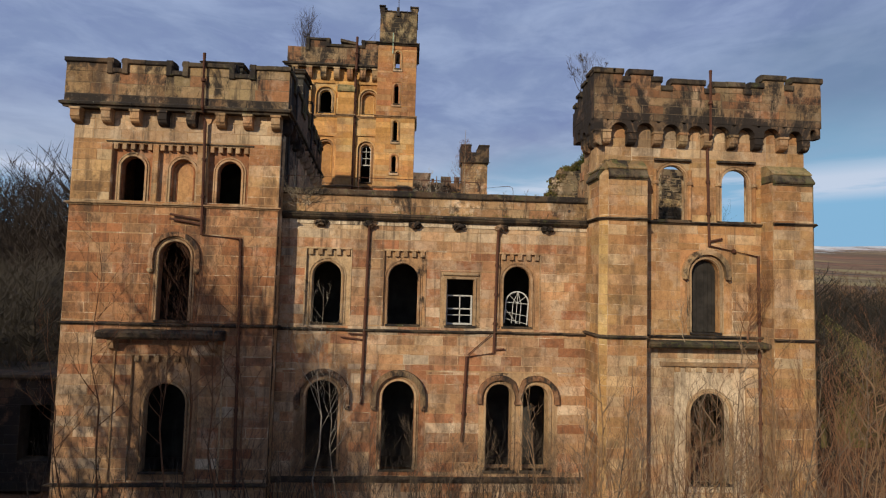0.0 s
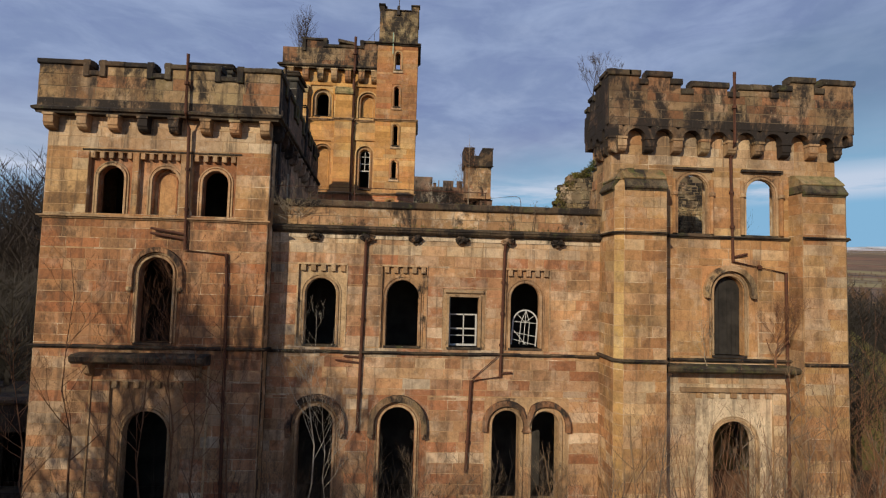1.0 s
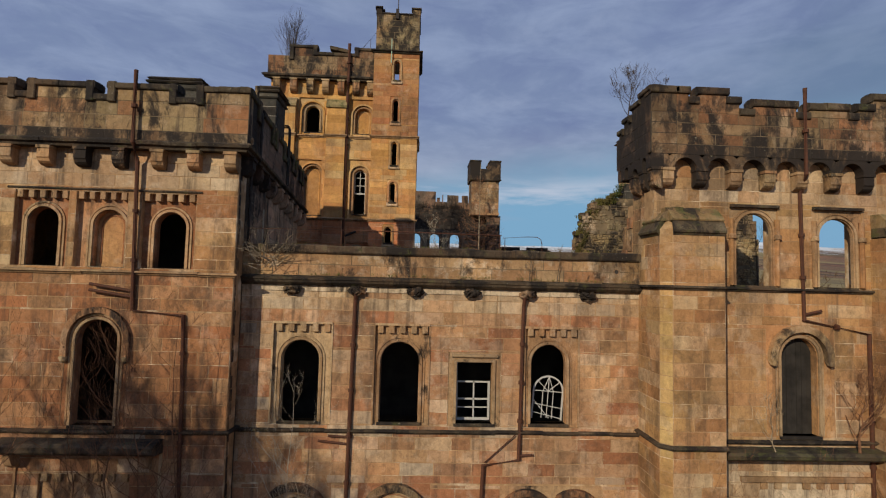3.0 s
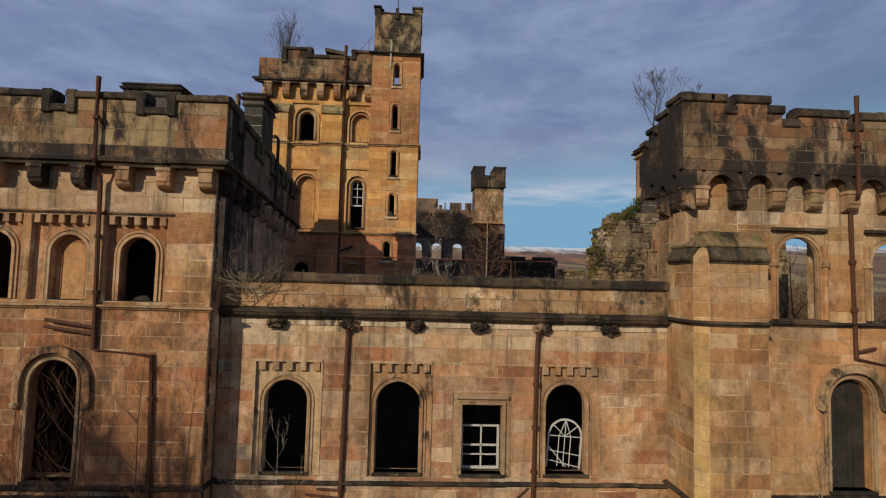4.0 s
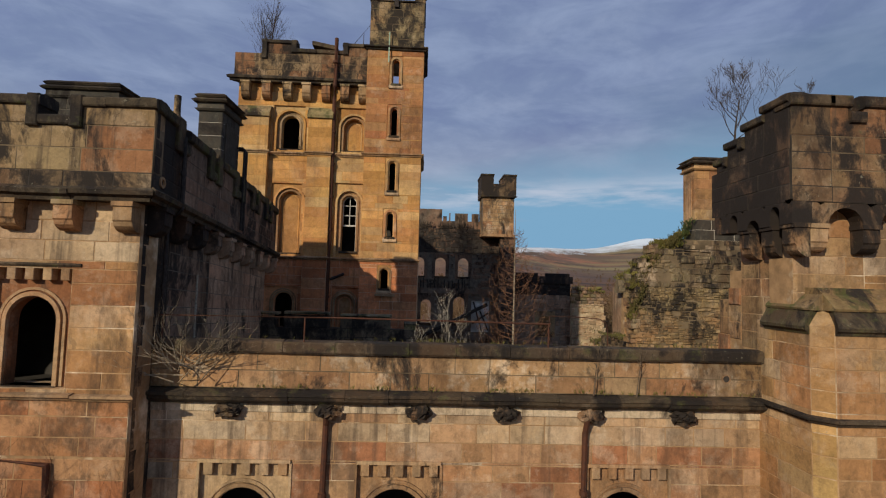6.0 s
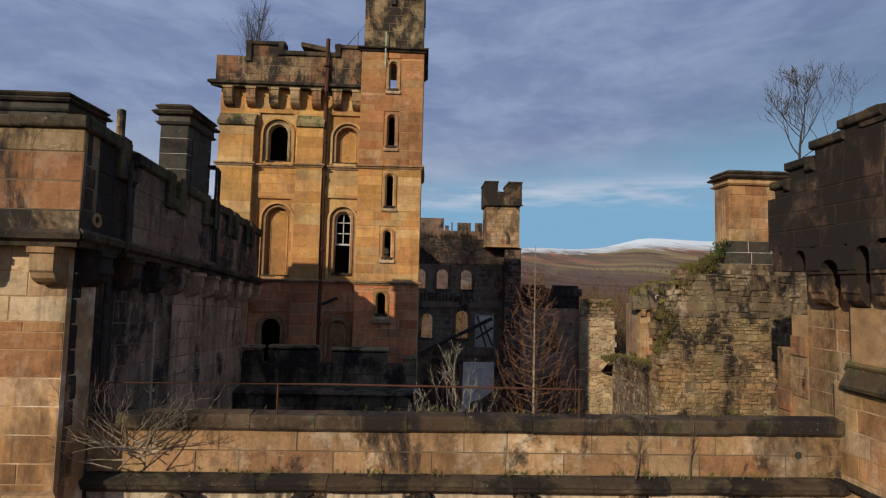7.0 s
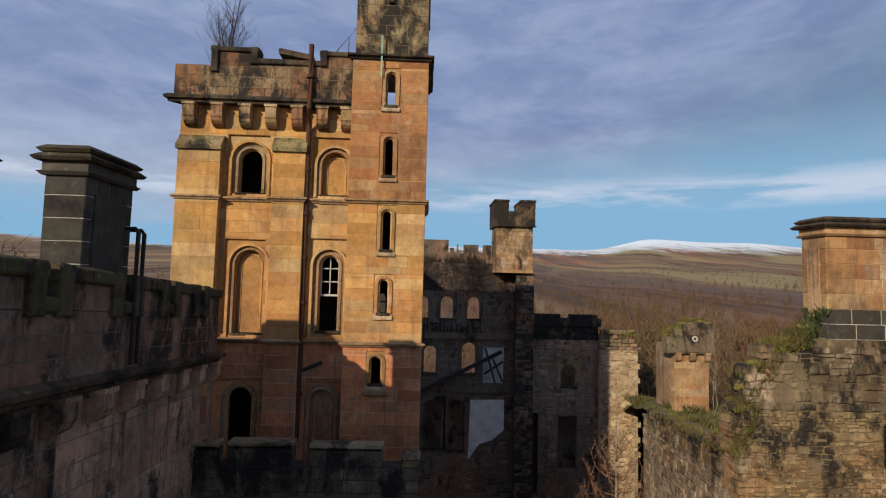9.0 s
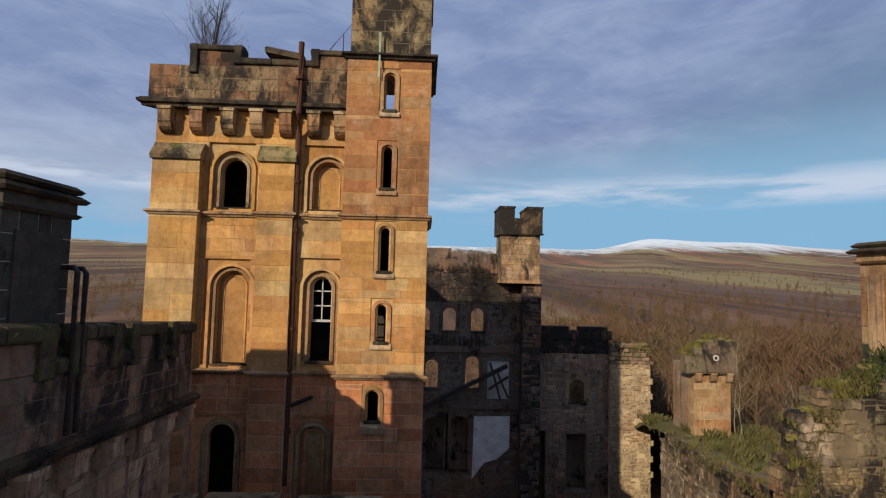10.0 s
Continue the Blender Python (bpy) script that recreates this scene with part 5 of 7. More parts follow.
part("sill", Buf().box(ST, -1.55, -0.55, 15.38, 15.5, -0.05, 0.14), m_trim, mt)
string_course(mt, ST, -2.35, 0.55, 28.0, m_cope, 0.2, 0.24)
wall(mt, shifted(ST, -0.05), -2.28, 0.5, 28.24, 30.62, [], m_crust_olive, m_mortar_brown, 74, 0.35, 0.42, 0.6, 1.2, "sooty turret head", limit=60)
for a, b in ((-2.33, -1.95), (0.0, 0.55)):
    mm = part("merlon", Buf().block(shifted(ST, -0.05), a, b, 30.62, 30.98, -0.35, 0.02, 0.03), m_crust_olive, mt)
    coping(mm, shifted(ST, -0.05), a - 0.05, b + 0.05, 31.12, m_cope, -0.35, 0.03, tall=0.14)
lengths("coping", shifted(ST, -0.05), [(30.62, -0.35), (30.62, 0.07), (30.68, 0.08), (30.74, 0.02), (30.74, -0.35)], -1.95, 0.0, m_cope, mt, step=0.6)
part("staff_bracket", Buf().box(shifted(ST, -0.05), -1.05, -0.85, 30.3, 30.95, 0.0, 0.12), m_iron_dark, mt, "dark iron bracket of the flagstaff")
for fx, seed, out in ((0.55, 75, 1), (-2.35, 76, -1)):
    TS = Face((fx, 37.25, 0), (0, 1))
    TS.w = Vector((out, 0, 0))
    part("wall", Buf().box(TS, 0.6, 3.4, 26.2 if out < 0 else 6.0, 28.0, -0.5, 0.0), m_red, mt)
    part("wall", Buf().box(TS, 0.3, 3.4, 28.0, 31.0, -0.5, -0.05), m_crust_olive, mt)
    part("coping", Buf().block(TS, 0.38, 3.45, 31.0, 31.12, -0.55, 0.0, 0.02), m_cope, mt)
    string_course(mt, TS, 0, 3.4, 28.0, m_cope, 0.2, 0.24, m1=0)
    string_course(mt, TS, 0, 3.4, 22.45, m_trim, 0.14, 0.2, m1=0)
part("wall", Buf().box(WORLD, -1.78, -0.02, 28.0, 32.1, -40.6, -40.2), m_pale, mt)
part("coping", Buf().block(WORLD, -1.76, -0.04, 32.1, 32.24, -40.66, -40.1, 0.02), m_cope, mt)
part("wall", Buf().box(WORLD, T0, T0 + 0.7, 6, 26.2, -46, -38.55), m_gold, mt)
part("wall", Buf().box(WORLD, -0.15, 0.5, 6, 26.2, -46, -38.0), m_red, mt)
part("wall", Buf().box(WORLD, T0 + 0.7, -0.15, 6, 26.2, -46, -45.4), m_gold, mt)
part("parapet", Buf().box(WORLD, T0 - 0.25, T0 + 0.17, 26.4, 27.6, -46, -37.85), m_crust_dark, mt)
part("roof", Buf().box(WORLD, T0 + 0.72, -0.2, 25.9, 26.3, -45.38, -38.6), m_roofing, mt)
# unseen slabs and partition that stop light behind the tower's openings
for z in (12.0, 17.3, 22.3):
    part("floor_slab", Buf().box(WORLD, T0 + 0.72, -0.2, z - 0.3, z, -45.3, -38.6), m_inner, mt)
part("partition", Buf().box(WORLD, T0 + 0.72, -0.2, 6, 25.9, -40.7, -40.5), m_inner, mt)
part("aerial", Buf().tube([(-0.95, 38.0, 30.9), (-0.95, 38.0, 33.2)], 0.03, 6), m_iron_dark, mt, "thin iron flagstaff")
part("aerial", Buf().tube([(-2.2, 38.5, 30.2), (-3.2, 38.5, 28.9), (-3.6, 38.5, 27.8)], 0.02, 5), m_iron_dark, mt)
part("aerial", Buf().tube([(-2.75, 38.5, 29.5), (-2.75, 38.5, 28.4)], 0.018, 5), m_iron_dark, mt)
part("copper_strip", Buf().box(ST, -1.28, -1.22, 27.3, 28.9, 0.14, 0.17), m_verdigris, mt, "pale green copper strip")

# ---- ruined walls of the court ----
bw = thing("burnt_wall", "burnt black mossy stone wall before the main tower", "wall")
BW = Face((0, 33.4, 0), (1, 0))
wall(bw, BW, -6.2, 0.6, 0.0, 14.1, [(-4.0, -2.75, 9.0, 12.2)], m_char, m_mortar_black, 81, 0.6, 0.36, 0.5, 1.0, "charred stonework", limit=120, near=(-2, 13.5), rough=0.004)
rnd = random.Random(82)
for a, b, t in ((-6.1, -5.25, 14.62), (-4.95, -3.1, 14.66), (-2.6, -0.5, 14.6), (0.1, 0.6, 14.3)):
    n = max(1, round((b - a) / 1.6))
    for i in range(n):
        x0, x1 = a + (b - a) * i / n, a + (b - a) * (i + 1) / n
        z, j = 14.1, 0
        while z < t - 0.16:
            h = min(rnd.uniform(0.4, 0.56), t - z)
            q = Buf().block(BW, x0 - rnd.uniform(0.0, 0.02), x1 - 0.014, z, z + h - 0.006, -0.52, rnd.uniform(-0.03, 0.0), 0.02, rnd)
            part("stone_block", q, m_char if a < 0 else m_mossy, bw)
            z, j = z + h, j + 1
        top = rnd.uniform(0.1, 0.17)
        part("coping_stone", Buf().block(BW, x0 - 0.03, x1 + 0.02, t - 0.01, t + top, -0.56, 0.02 + rnd.uniform(-0.02, 0.02), 0.07, rnd), m_char_moss, bw, "mossy coping")

ledge = thing("burnt_wall", "lower blackened court wall with a mossy ledge and a low arch", "wall")
LG = Face((0, 32.6, 0), (1, 0))
wall(ledge, LG, -6.1, 0.75, 0.0, 13.15, [(-4.7, -2.3, 9.4, 11.4)], m_char, m_mortar_black, 83, 0.7, 0.4, 0.5, 1.1, "charred stonework", limit=90, near=(-2, 12), rough=0.01)
part("window", Buf().panel(LG, -4.7, -2.3, 9.4, 11.4, -3.5, 0.95, 9.4, 11.0, -0.5, -0.03), m_char, ledge, "low blackened arch")
part("coping", Buf().sweep(LG, [(13.13, -0.75), (13.13, 0.08), (13.2, 0.12), (13.28, 0.05), (13.3, -0.75)], -6.1, 0.75), m_char, ledge, "blackened ledge")

# far range with the little turret
fr_ = thing("far_range", "roofless burnt-out range with arched windows and a square turret", "building")
FF = Face((0, 59.3, 0), (1, 0))
rows = [(0.45, 0.5, 16.7, 18.45), (2.47, 0.5, 16.7, 18.45), (4.62, 0.5, 16.7, 18.45), (1.2, 0.48, 12.33, 14.5), (4.3, 0.55, 12.33, 14.8), (1.5, 0.72, 6.4, 10.28), (3.4, 0.7, 6.3, 10.3), (-1.6, 0.5, 16.7, 18.45)]
f_rects = [(c - h - 0.3, c + h + 0.3, a - 0.2, b + 0.3) for c, h, a, b in rows]
hole = (5.45, 7.15, 11.6, 14.5)
wall(fr_, FF, -9.0, 9.0, 18.9, 21.2, [], m_soot_shade, m_mortar_black, 99, 0.7, 0.32, 0.4, -1, "blackened wall head", limit=120, near=(4, 20), rough=0.05)
wall(fr_, FF, -9.0, 9.0, 0.0, 18.9, [*f_rects, hole], m_burnt, m_mortar_dark, 91, 0.7, 0.32, 0.4, -1, "burnt rubble wall", limit=300, near=(4, 15), rough=0.05)
for (c, h, a, b), r in zip(rows, f_rects):
    window_at(fr_, FF, r, c, h, a, b, m_burnt, back=-0.02, deep=0.6, mould=False, label="round-headed opening in the burnt wall")
part("wall_band", Buf().box(FF, 0.0, 8.0, 10.9, 11.4, -0.1, 0.15), m_burnt, fr_)
part("wall_band", Buf().box(FF, 0.0, 8.0, 15.1, 15.6, -0.1, 0.12), m_burnt, fr_)
part("plaster_patch", Buf().add([FF(4.5, 10.3, 0.09), FF(7.2, 10.35, 0.09), FF(7.2, 8.0, 0.09), FF(6.3, 7.2, 0.09), FF(5.3, 6.9, 0.09), FF(4.4, 5.7, 0.09),
                                  FF(4.5, 10.3, 0.0), FF(7.2, 10.35, 0.0), FF(7.2, 8.0, 0.0), FF(6.3, 7.2, 0.0), FF(5.3, 6.9, 0.0), FF(4.4, 5.7, 0.0)],
                                 [(0, 1, 2, 3, 4, 5), (11, 10, 9, 8, 7, 6)] + [(i, i + 6, (i + 1) % 6 + 6, (i + 1) % 6) for i in range(6)]), m_plaster, fr_, "remaining white plaster")
part("plaster_patch", Buf().box(FF, 5.45, 7.15, 11.6, 14.5, -0.3, -0.25), m_plaster, fr_, "remaining white plaster")
for i, (a, b) in enumerate((((0.6, 11.0), (6.9, 14.2)), ((5.6, 14.4), (6.4, 11.7)), ((5.5, 12.4), (7.0, 13.4)), ((6.2, 13.6), (7.0, 11.8)))):
    p, q = FF(*a, 0.4), FF(*b, 0.4)
    part("fallen_beam", Buf().tube([p, q], 0.2 if i == 0 else 0.1, 4), m_wood, fr_, "charred fallen beam")
for a, b, t in ((-9, -6, 22.7), (-5, -2.5, 22.7), (-1.5, 0.0, 22.7), (0.3, 2.5, 23.05), (2.62, 2.95, 22.4), (3.2, 3.3, 22.7), (3.75, 4.95, 22.7), (5.35, 6.0, 22.7)):
    part("merlon", Buf().block(shifted(FF, -0.3), a, b, 21.9 if t > 22.5 else 21.2, t, -0.4, 0.0, 0.03), m_burnt, fr_)
part("parapet", Buf().box(shifted(FF, -0.3), -9.0, 6.1, 21.2, 21.95, -0.4, -0.01), m_burnt, fr_)
for a, b in ((0.4, 1.6), (2.2, 3.5), (3.9, 5.0)):
    x, bb = a, Buf()
    rnd = random.Random(int(a * 7))
    while x < b:
        p = FF(x, 21.2, 0.05)
        for _ in range(7):
            q = p + Vector((rnd.uniform(-0.35, 0.35), rnd.uniform(-0.3, 0.1), rnd.uniform(0.2, 0.75)))
            bb.tube([p, p.lerp(q, 0.5) + Vector((rnd.uniform(-0.1, 0.1), 0, 0.05)), q], [0.03, 0.022, 0.01], 4, False)
        x += 0.14
    part("ivy", bb, m_bark_dark, fr_)
rnd = random.Random(131)
for i in range(16):
    x = 0.3 + i * 0.32 + rnd.uniform(-0.06, 0.06)
    part("joist_end", Buf().box(FF, x, x + rnd.uniform(0.07, 0.12), 15.6, 16.0 + rnd.uniform(0.1, 0.75), 0.0, rnd.uniform(0.08, 0.16)), m_wood, fr_, "charred stub of a floor timber")
# unseen wall added behind the low openings to keep them dark
part("backing_wall", Buf().box(WORLD, -9, 9, 0, 11, -61.6, -61.2), m_dark, fr_)
# turret
TU = Face((0, 57.9, 0), (1, 0))
wall(fr_, TU, 6.15, 9.05, 20.7, 24.1, [], m_panel, m_mortar_dark, 92, 0.5, 0.4, 0.5, 1.0, "square turret", limit=40)
part("turret_side", Buf().box(WORLD, 6.15, 9.05, 20.7, 24.1, -60.6, -58.4), m_crust, fr_)
part("turret_head", Buf().box(WORLD, 5.98, 9.2, 24.1, 25.3, -60.8, -57.72), m_crust_dark, fr_)
string_course(fr_, Face((0, 57.72, 0), (1, 0)), 5.98, 9.2, 24.05, m_cope, 0.08, 0.16)
for a, b in ((5.98, 7.1), (8.05, 9.2)):
    mm = part("merlon", Buf().box(WORLD, a, b, 25.3, 26.05, -60.8, -57.72), m_crust_dark, fr_)
    part("coping", Buf().box(WORLD, a - 0.05, b + 0.05, 26.05, 26.2, -60.85, -57.67), m_cope, mm)
part("merlon", Buf().box(WORLD, 7.1, 8.05, 25.3, 25.65, -60.8, -60.3), m_crust, fr_)
part("corbel_course", Buf().box(WORLD, 6.1, 9.1, 20.45, 20.7, -60.5, -57.85), m_trim, fr_)
wall(fr_, Face((0, 58.3, 0), (1, 0)), 7.9, 9.3, 0.0, 20.4, [], m_burnt, m_mortar_black, 93, 0.9, 0.32, 0.4, -1, "burnt pier under the turret", limit=80, near=(8, 16), rough=0.1)

cw = thing("cross_wall", "gutted rubble cross wall with a small arched window", "wall")
XF = Face((0, 59.0, 0), (1, 0))
xr = [(11.4, 13.3, 11.3, 13.7), (11.5, 13.05, 5.0, 9.2), (9.3, 9.9, 3.0, 9.4)]
wall(cw, XF, 9.2, 14.7, 15.2, 16.3, [], m_soot_shade, m_mortar_black, 98, 0.7, 0.3, 0.35, -1, "blackened wall head", limit=60, rough=0.04)
wall(cw, XF, 9.2, 14.7, 0.0, 15.2, xr, m_cross, m_mortar_umber, 94, 0.7, 0.3, 0.35, -1, "rubble wall", limit=260, near=(12, 14), rough=0.04)
window_at(cw, XF, xr[0], 12.3, 0.6, 11.54, 13.27, m_rubble, back=-0.02, mould=False)
part("parapet", Buf().box(XF, 9.2, 14.9, 16.3, 16.95, -0.6, 0.1), m_soot_shade, cw)
for a, b in ((9.6, 11.6), (12.4, 14.6)):
    part("merlon", Buf().block(XF, a, b, 16.95, 17.25, -0.6, 0.1, 0.04), m_soot_shade, cw)
# unseen wall added to block the bright ground beyond the openings
part("backing_wall", Buf().box(WORLD, 9.3, 14.6, 0, 10.5, -60.6, -60.2), m_dark, cw)
# the stump begins at a shadow edge; its sunlight is in the stone colour
pf = thing("wall_stump", "sunlit ragged end of a broken stone wall", "wall")
PF = Face((0, 58.6, 0), (1, 0))
wall(pf, PF, 14.7, 17.75, 0.0, 14.5, [], m_stump, m_mortar_dun, 95, 0.9, 0.2, 0.3, -1, "ragged sandstone wall end", limit=160, near=(16, 12), rough=0.08)
rnd = random.Random(96)
z = 14.5
while z < 16.0:
    h = rnd.uniform(0.2, 0.42)
    x = 14.72 + (rnd.uniform(0.0, 0.3) if z > 14.9 else 0.0)
    end = 17.75 - (z - 14.5) * rnd.uniform(0.2, 0.9)
    while x < end:
        w = rnd.uniform(0.25, 0.7)
        if z < 15.3 or rnd.random() < 0.8:
            part("stone_block", Buf().block(PF, x, x + w - 0.03, z, z + h * rnd.uniform(0.85, 1.0), -0.6, rnd.uniform(-0.18, 0.08), 0.06, rnd), (m_court, m_char_moss, m_stump, m_mossy)[rnd.randrange(4)], pf)
        x += w
    z += h
for i in range(7):
    part("turf", Buf().lump(PF(rnd.uniform(14.9, 17.5), rnd.uniform(15.6, 16.1), -0.3), rnd.uniform(0.25, 0.45), rnd, 2, (1.2, 0.7, 0.5)), m_weed, pf, "turf on the broken wall end")
for i in range(12):
    part("stone_block", Buf().block(PF, 17.65, 17.65 + rnd.uniform(0.15, 0.5), i * 1.15 + 0.4, i * 1.15 + 0.8, -0.6, rnd.uniform(-0.15, 0.1), 0.05, rnd), m_stump, pf)

# little corbelled turret in the garden court
gt = thing("garden_turret", "small ruined stone turret with grass on its top", "turret")
GT = Face((0, 48.0, 0), (1, 0))
wall(gt, GT, 15.45, 17.5, 6.0, 15.65, [], m_honey, m_mortar, 97, 0.6, 0.4, 0.5, 1.0, "pinkish sandstone turret wall", limit=80, near=(16, 15))
part("wall", Buf().box(WORLD, 15.47, 17.48, 6.0, 16.1, -50.4, -48.62), m_court, gt)
for u in (15.6, 16.45, 17.35):
    corbel(gt, GT, u, 15.7, m_trim, 0.3, 0.45, 0.25)
rnd = random.Random(98)
for a, b, top in ((14.95, 15.5, 16.75), (15.5, 16.0, 17.2), (16.0, 16.75, 17.5), (16.75, 17.3, 17.62), (17.3, 17.8, 17.55)):
    part("parapet", Buf().sweep(GT, [(15.74, 0.25), (15.86, 0.32 + rnd.uniform(-0.04, 0.04)), (top - 0.12, -0.05 + rnd.uniform(-0.06, 0.06)), (top, -0.4), (15.74, -0.7)], a, b - 0.015), m_char_moss if a < 15.9 else m_char, gt, "sloping weathered parapet stone")
    for _ in range(3):
        part("turf", Buf().lump(GT(rnd.uniform(a, b), top - rnd.uniform(0.0, 0.12), -0.35), rnd.uniform(0.16, 0.3), rnd, 2, (1.2, 0.8, 0.5)), m_weed, gt, "yellow turf on the turret head")
part("spout_hole", Buf().ring(GT, 16.6, 16.6, 0.09, 0.17, None, 0.08, 0.2, 14, 0, 360), m_white_mortar, gt, "pale stone spout ring")

# rubble wall that carries the chimney
rw = thing("rubble_wall", "ruined high rubble wall with grassy broken top", "wall")
RW = Face((0, 32.2, 0), (1, 0))
wall(rw, RW, 9.55, 19.5, 0.0, 11.0, [], m_rubble, m_mortar_brown, 108, 0.9, 0.3, 0.3, -1, "uncoursed yellow rubble", limit=20, rough=0.05)
wall(rw, RW, 9.55, 19.5, 11.0, 16.2, [], m_rubble, m_mortar_brown, 101, 0.9, 0.15, 0.19, -1, "uncoursed yellow rubble", limit=300, near=(11.5, 14.5), gap=0.014, rough=0.035)
wall(rw, RW, 9.8, 19.4, 16.2, 17.2, [], m_old, m_mortar_brown, 102, 0.8, 0.26, 0.3, -1, "squared rubble courses", limit=90, near=(12, 17), rough=0.04)
wall(rw, RW, 10.3, 19.2, 17.2, 17.8, [], m_old, m_mortar_brown, 103, 0.8, 0.24, 0.3, -1, limit=60, rough=0.04)
wall(rw, RW, 11.6, 18.8, 17.8, 18.2, [], m_old, m_mortar_brown, 104, 0.8, 0.2, 0.18, 0.45, limit=60, gap=0.025, rough=0.03)
rnd = random.Random(110)
z = 11.0
while z < 16.15:
    h = rnd.uniform(0.14, 0.26)
    for d in (0.0, 0.45):
        q = Buf().block(RW, 9.52 - rnd.uniform(0.0, 0.16), 9.75, z, z + h - 0.02, -d - 0.44, -d + rnd.uniform(-0.05, 0.03), 0.03, rnd)
        part("stone_block", q, m_old if rnd.random() < 0.4 else m_rubble, rw)
    z += h
for x, z0, z1 in ((9.8, 16.2, 17.2), (10.3, 17.2, 17.8), (11.6, 17.8, 18.2)):
    z = z0
    while z < z1 - 0.05:
        h = rnd.uniform(0.16, 0.24)
        for d in (0.0, 0.4):
            q = Buf().block(RW, x - rnd.uniform(0.0, 0.32) * (z1 - z) / (z1 - z0) - 0.05, x + 0.1, z, z + h - 0.02, -d - 0.4, -d + rnd.uniform(-0.04, 0.03), 0.03, rnd)
            part("stone_block", q, m_old, rw)
        z += h
for i in range(14):
    x, z = ((rnd.uniform(9.75, 10.25), 17.2), (rnd.uniform(10.35, 11.5), 17.8), (rnd.uniform(9.5, 9.75), 16.2))[i % 3]
    w, h = rnd.uniform(0.12, 0.24), rnd.uniform(0.1, 0.22)
    part("stone_block", Buf().block(RW, x - w, x + w, z - 0.03, z + h, -0.62 + rnd.uniform(-0.2, 0.1), -0.06 - rnd.uniform(0.0, 0.25), 0.035, rnd), m_old, rw)
for x, z, r in ((11.05, 17.82, 0.62), (10.62, 17.76, 0.42), (10.0, 17.2, 0.36), (9.7, 16.2, 0.25), (11.5, 18.1, 0.45), (11.75, 18.5, 0.3), (10.35, 17.4, 0.4), (9.85, 16.75, 0.3)):
    part("turf", Buf().lump(RW(x, z, -0.42), r, rnd, 3, (1.15, 0.62, 0.42)), m_weed, rw, "turf on the broken wall head")
# broken tail of the wall, going back into the court
GW = Face((11.4, 33.0, 0), (2.2, 15.0), 0.08)
GW.w = Vector((-15.0, 2.2, 0)).normalized()
wall(rw, GW, 0.0, 15.3, 12.7, 13.4, [], m_old, m_mortar_brown, 109, 0.9, 0.24, 0.3, -1, "mossy rubble wall head", limit=80, rough=0.05)
wall(rw, GW, 0.0, 15.3, 0.0, 12.7, [], m_court, m_mortar_brown, 105, 0.9, 0.28, 0.4, -1, "rubble wall", limit=160, near=(8, 11.5), rough=0.05)
wall(rw, GW, 0.0, 14.6, 13.4, 13.9, [], m_old, m_mortar_brown, 106, 0.9, 0.28, 0.4, -1, limit=60, rough=0.06)
wall(rw, GW, 0.0, 6.0, 13.9, 14.2, [], m_old, m_mortar_brown, 107, 0.9, 0.28, 0.4, -1, limit=60, rough=0.06)
chimney("sandstone chimney stack with dark whinstone base and mossy cap", 12.05, 14.95, 32.25, 33.2, 18.2, 21.7, m_honey, m_mortar, 33, 1.05, over=0.16, flank=m_pale, gap=0.012)

# ---- ground, moor and woods ----
RIDGE = ((-180, 2.5), (-90, 3.0), (-45, 3.4), (-33, 3.25), (-27, 3.1), (-12, 3.6), (3, 4.15), (12, 4.05), (18, 3.95), (24, 5.1), (31, 4.7), (41, 3.8), (60, 3.2), (120, 2.8), (180, 2.5))


def ridge(a):
    for (a0, e0), (a1, e1) in zip(RIDGE, RIDGE[1:]):
        if a0 <= a <= a1:
            t = (a - a0) / (a1 - a0)
            t = t * t * (3 - 2 * t)
            return e0 + (e1 - e0) * t
    return 2.5


def land(x, y):
    """The height of the ground."""
    r = math.hypot(x, y)
    a = math.degrees(math.atan2(x, y))
    t = max(0.0, min(1.0, (r - 260) / 3900))
    top = math.tan(radians(ridge(a) + 0.12 * noise.noise(Vector((a * 0.25, 3.0, 0))))) * 4160 + 15
    h = top * (0.32 * t + 0.68 * t ** 2.2)
    if r > 4160:
        h = top - (r - 4160) * 0.12
    h += 16 * noise.noise(Vector((x / 520, y / 520, 0.3))) * min(1, max(0, (r - 300) / 900)) * (1 - 0.7 * t)
    h += 0.35 * noise.noise(Vector((x / 9, y / 9, 1.0))) * min(1, max(0, (r - 45) / 60))
    return h - 0.2


buf = Buf()
radii = [0, 12, 25, 40, 60, 85, 115, 150, 200, 260, 330, 420, 540, 680, 850, 1050, 1300, 1600, 1900, 2200, 2500, 2800, 3100, 3350, 3600, 3800, 3950, 4080, 4160, 4300, 4600]
N = 360
buf.v.append((0, 0, land(0, 0)))
for r in radii[1:]:
    for i in range(N):
        a = 2 * math.pi * i / N
        x, y = r * math.sin(a), r * math.cos(a)
        buf.v.append((x, y, land(x, y)))
for i in range(N):
    buf.f.append((0, 1 + i, 1 + (i + 1) % N))
for k in range(len(radii) - 2):
    for i in range(N):
        j = (i + 1) % N
        buf.f.append((1 + k * N + i, 1 + (k + 1) * N + i, 1 + (k + 1) * N + j, 1 + k * N + j))
k = Mat("moorland", 0.95)
n1, n2, n3 = k.noise(0.0035, 8, 0.62, stretch=(1.0, 0.012, 1.4), distort=0.4), k.noise(0.02, 6, 0.65, stretch=(1.0, 0.012, 1.4)), k.noise(0.6, 6, 0.6)
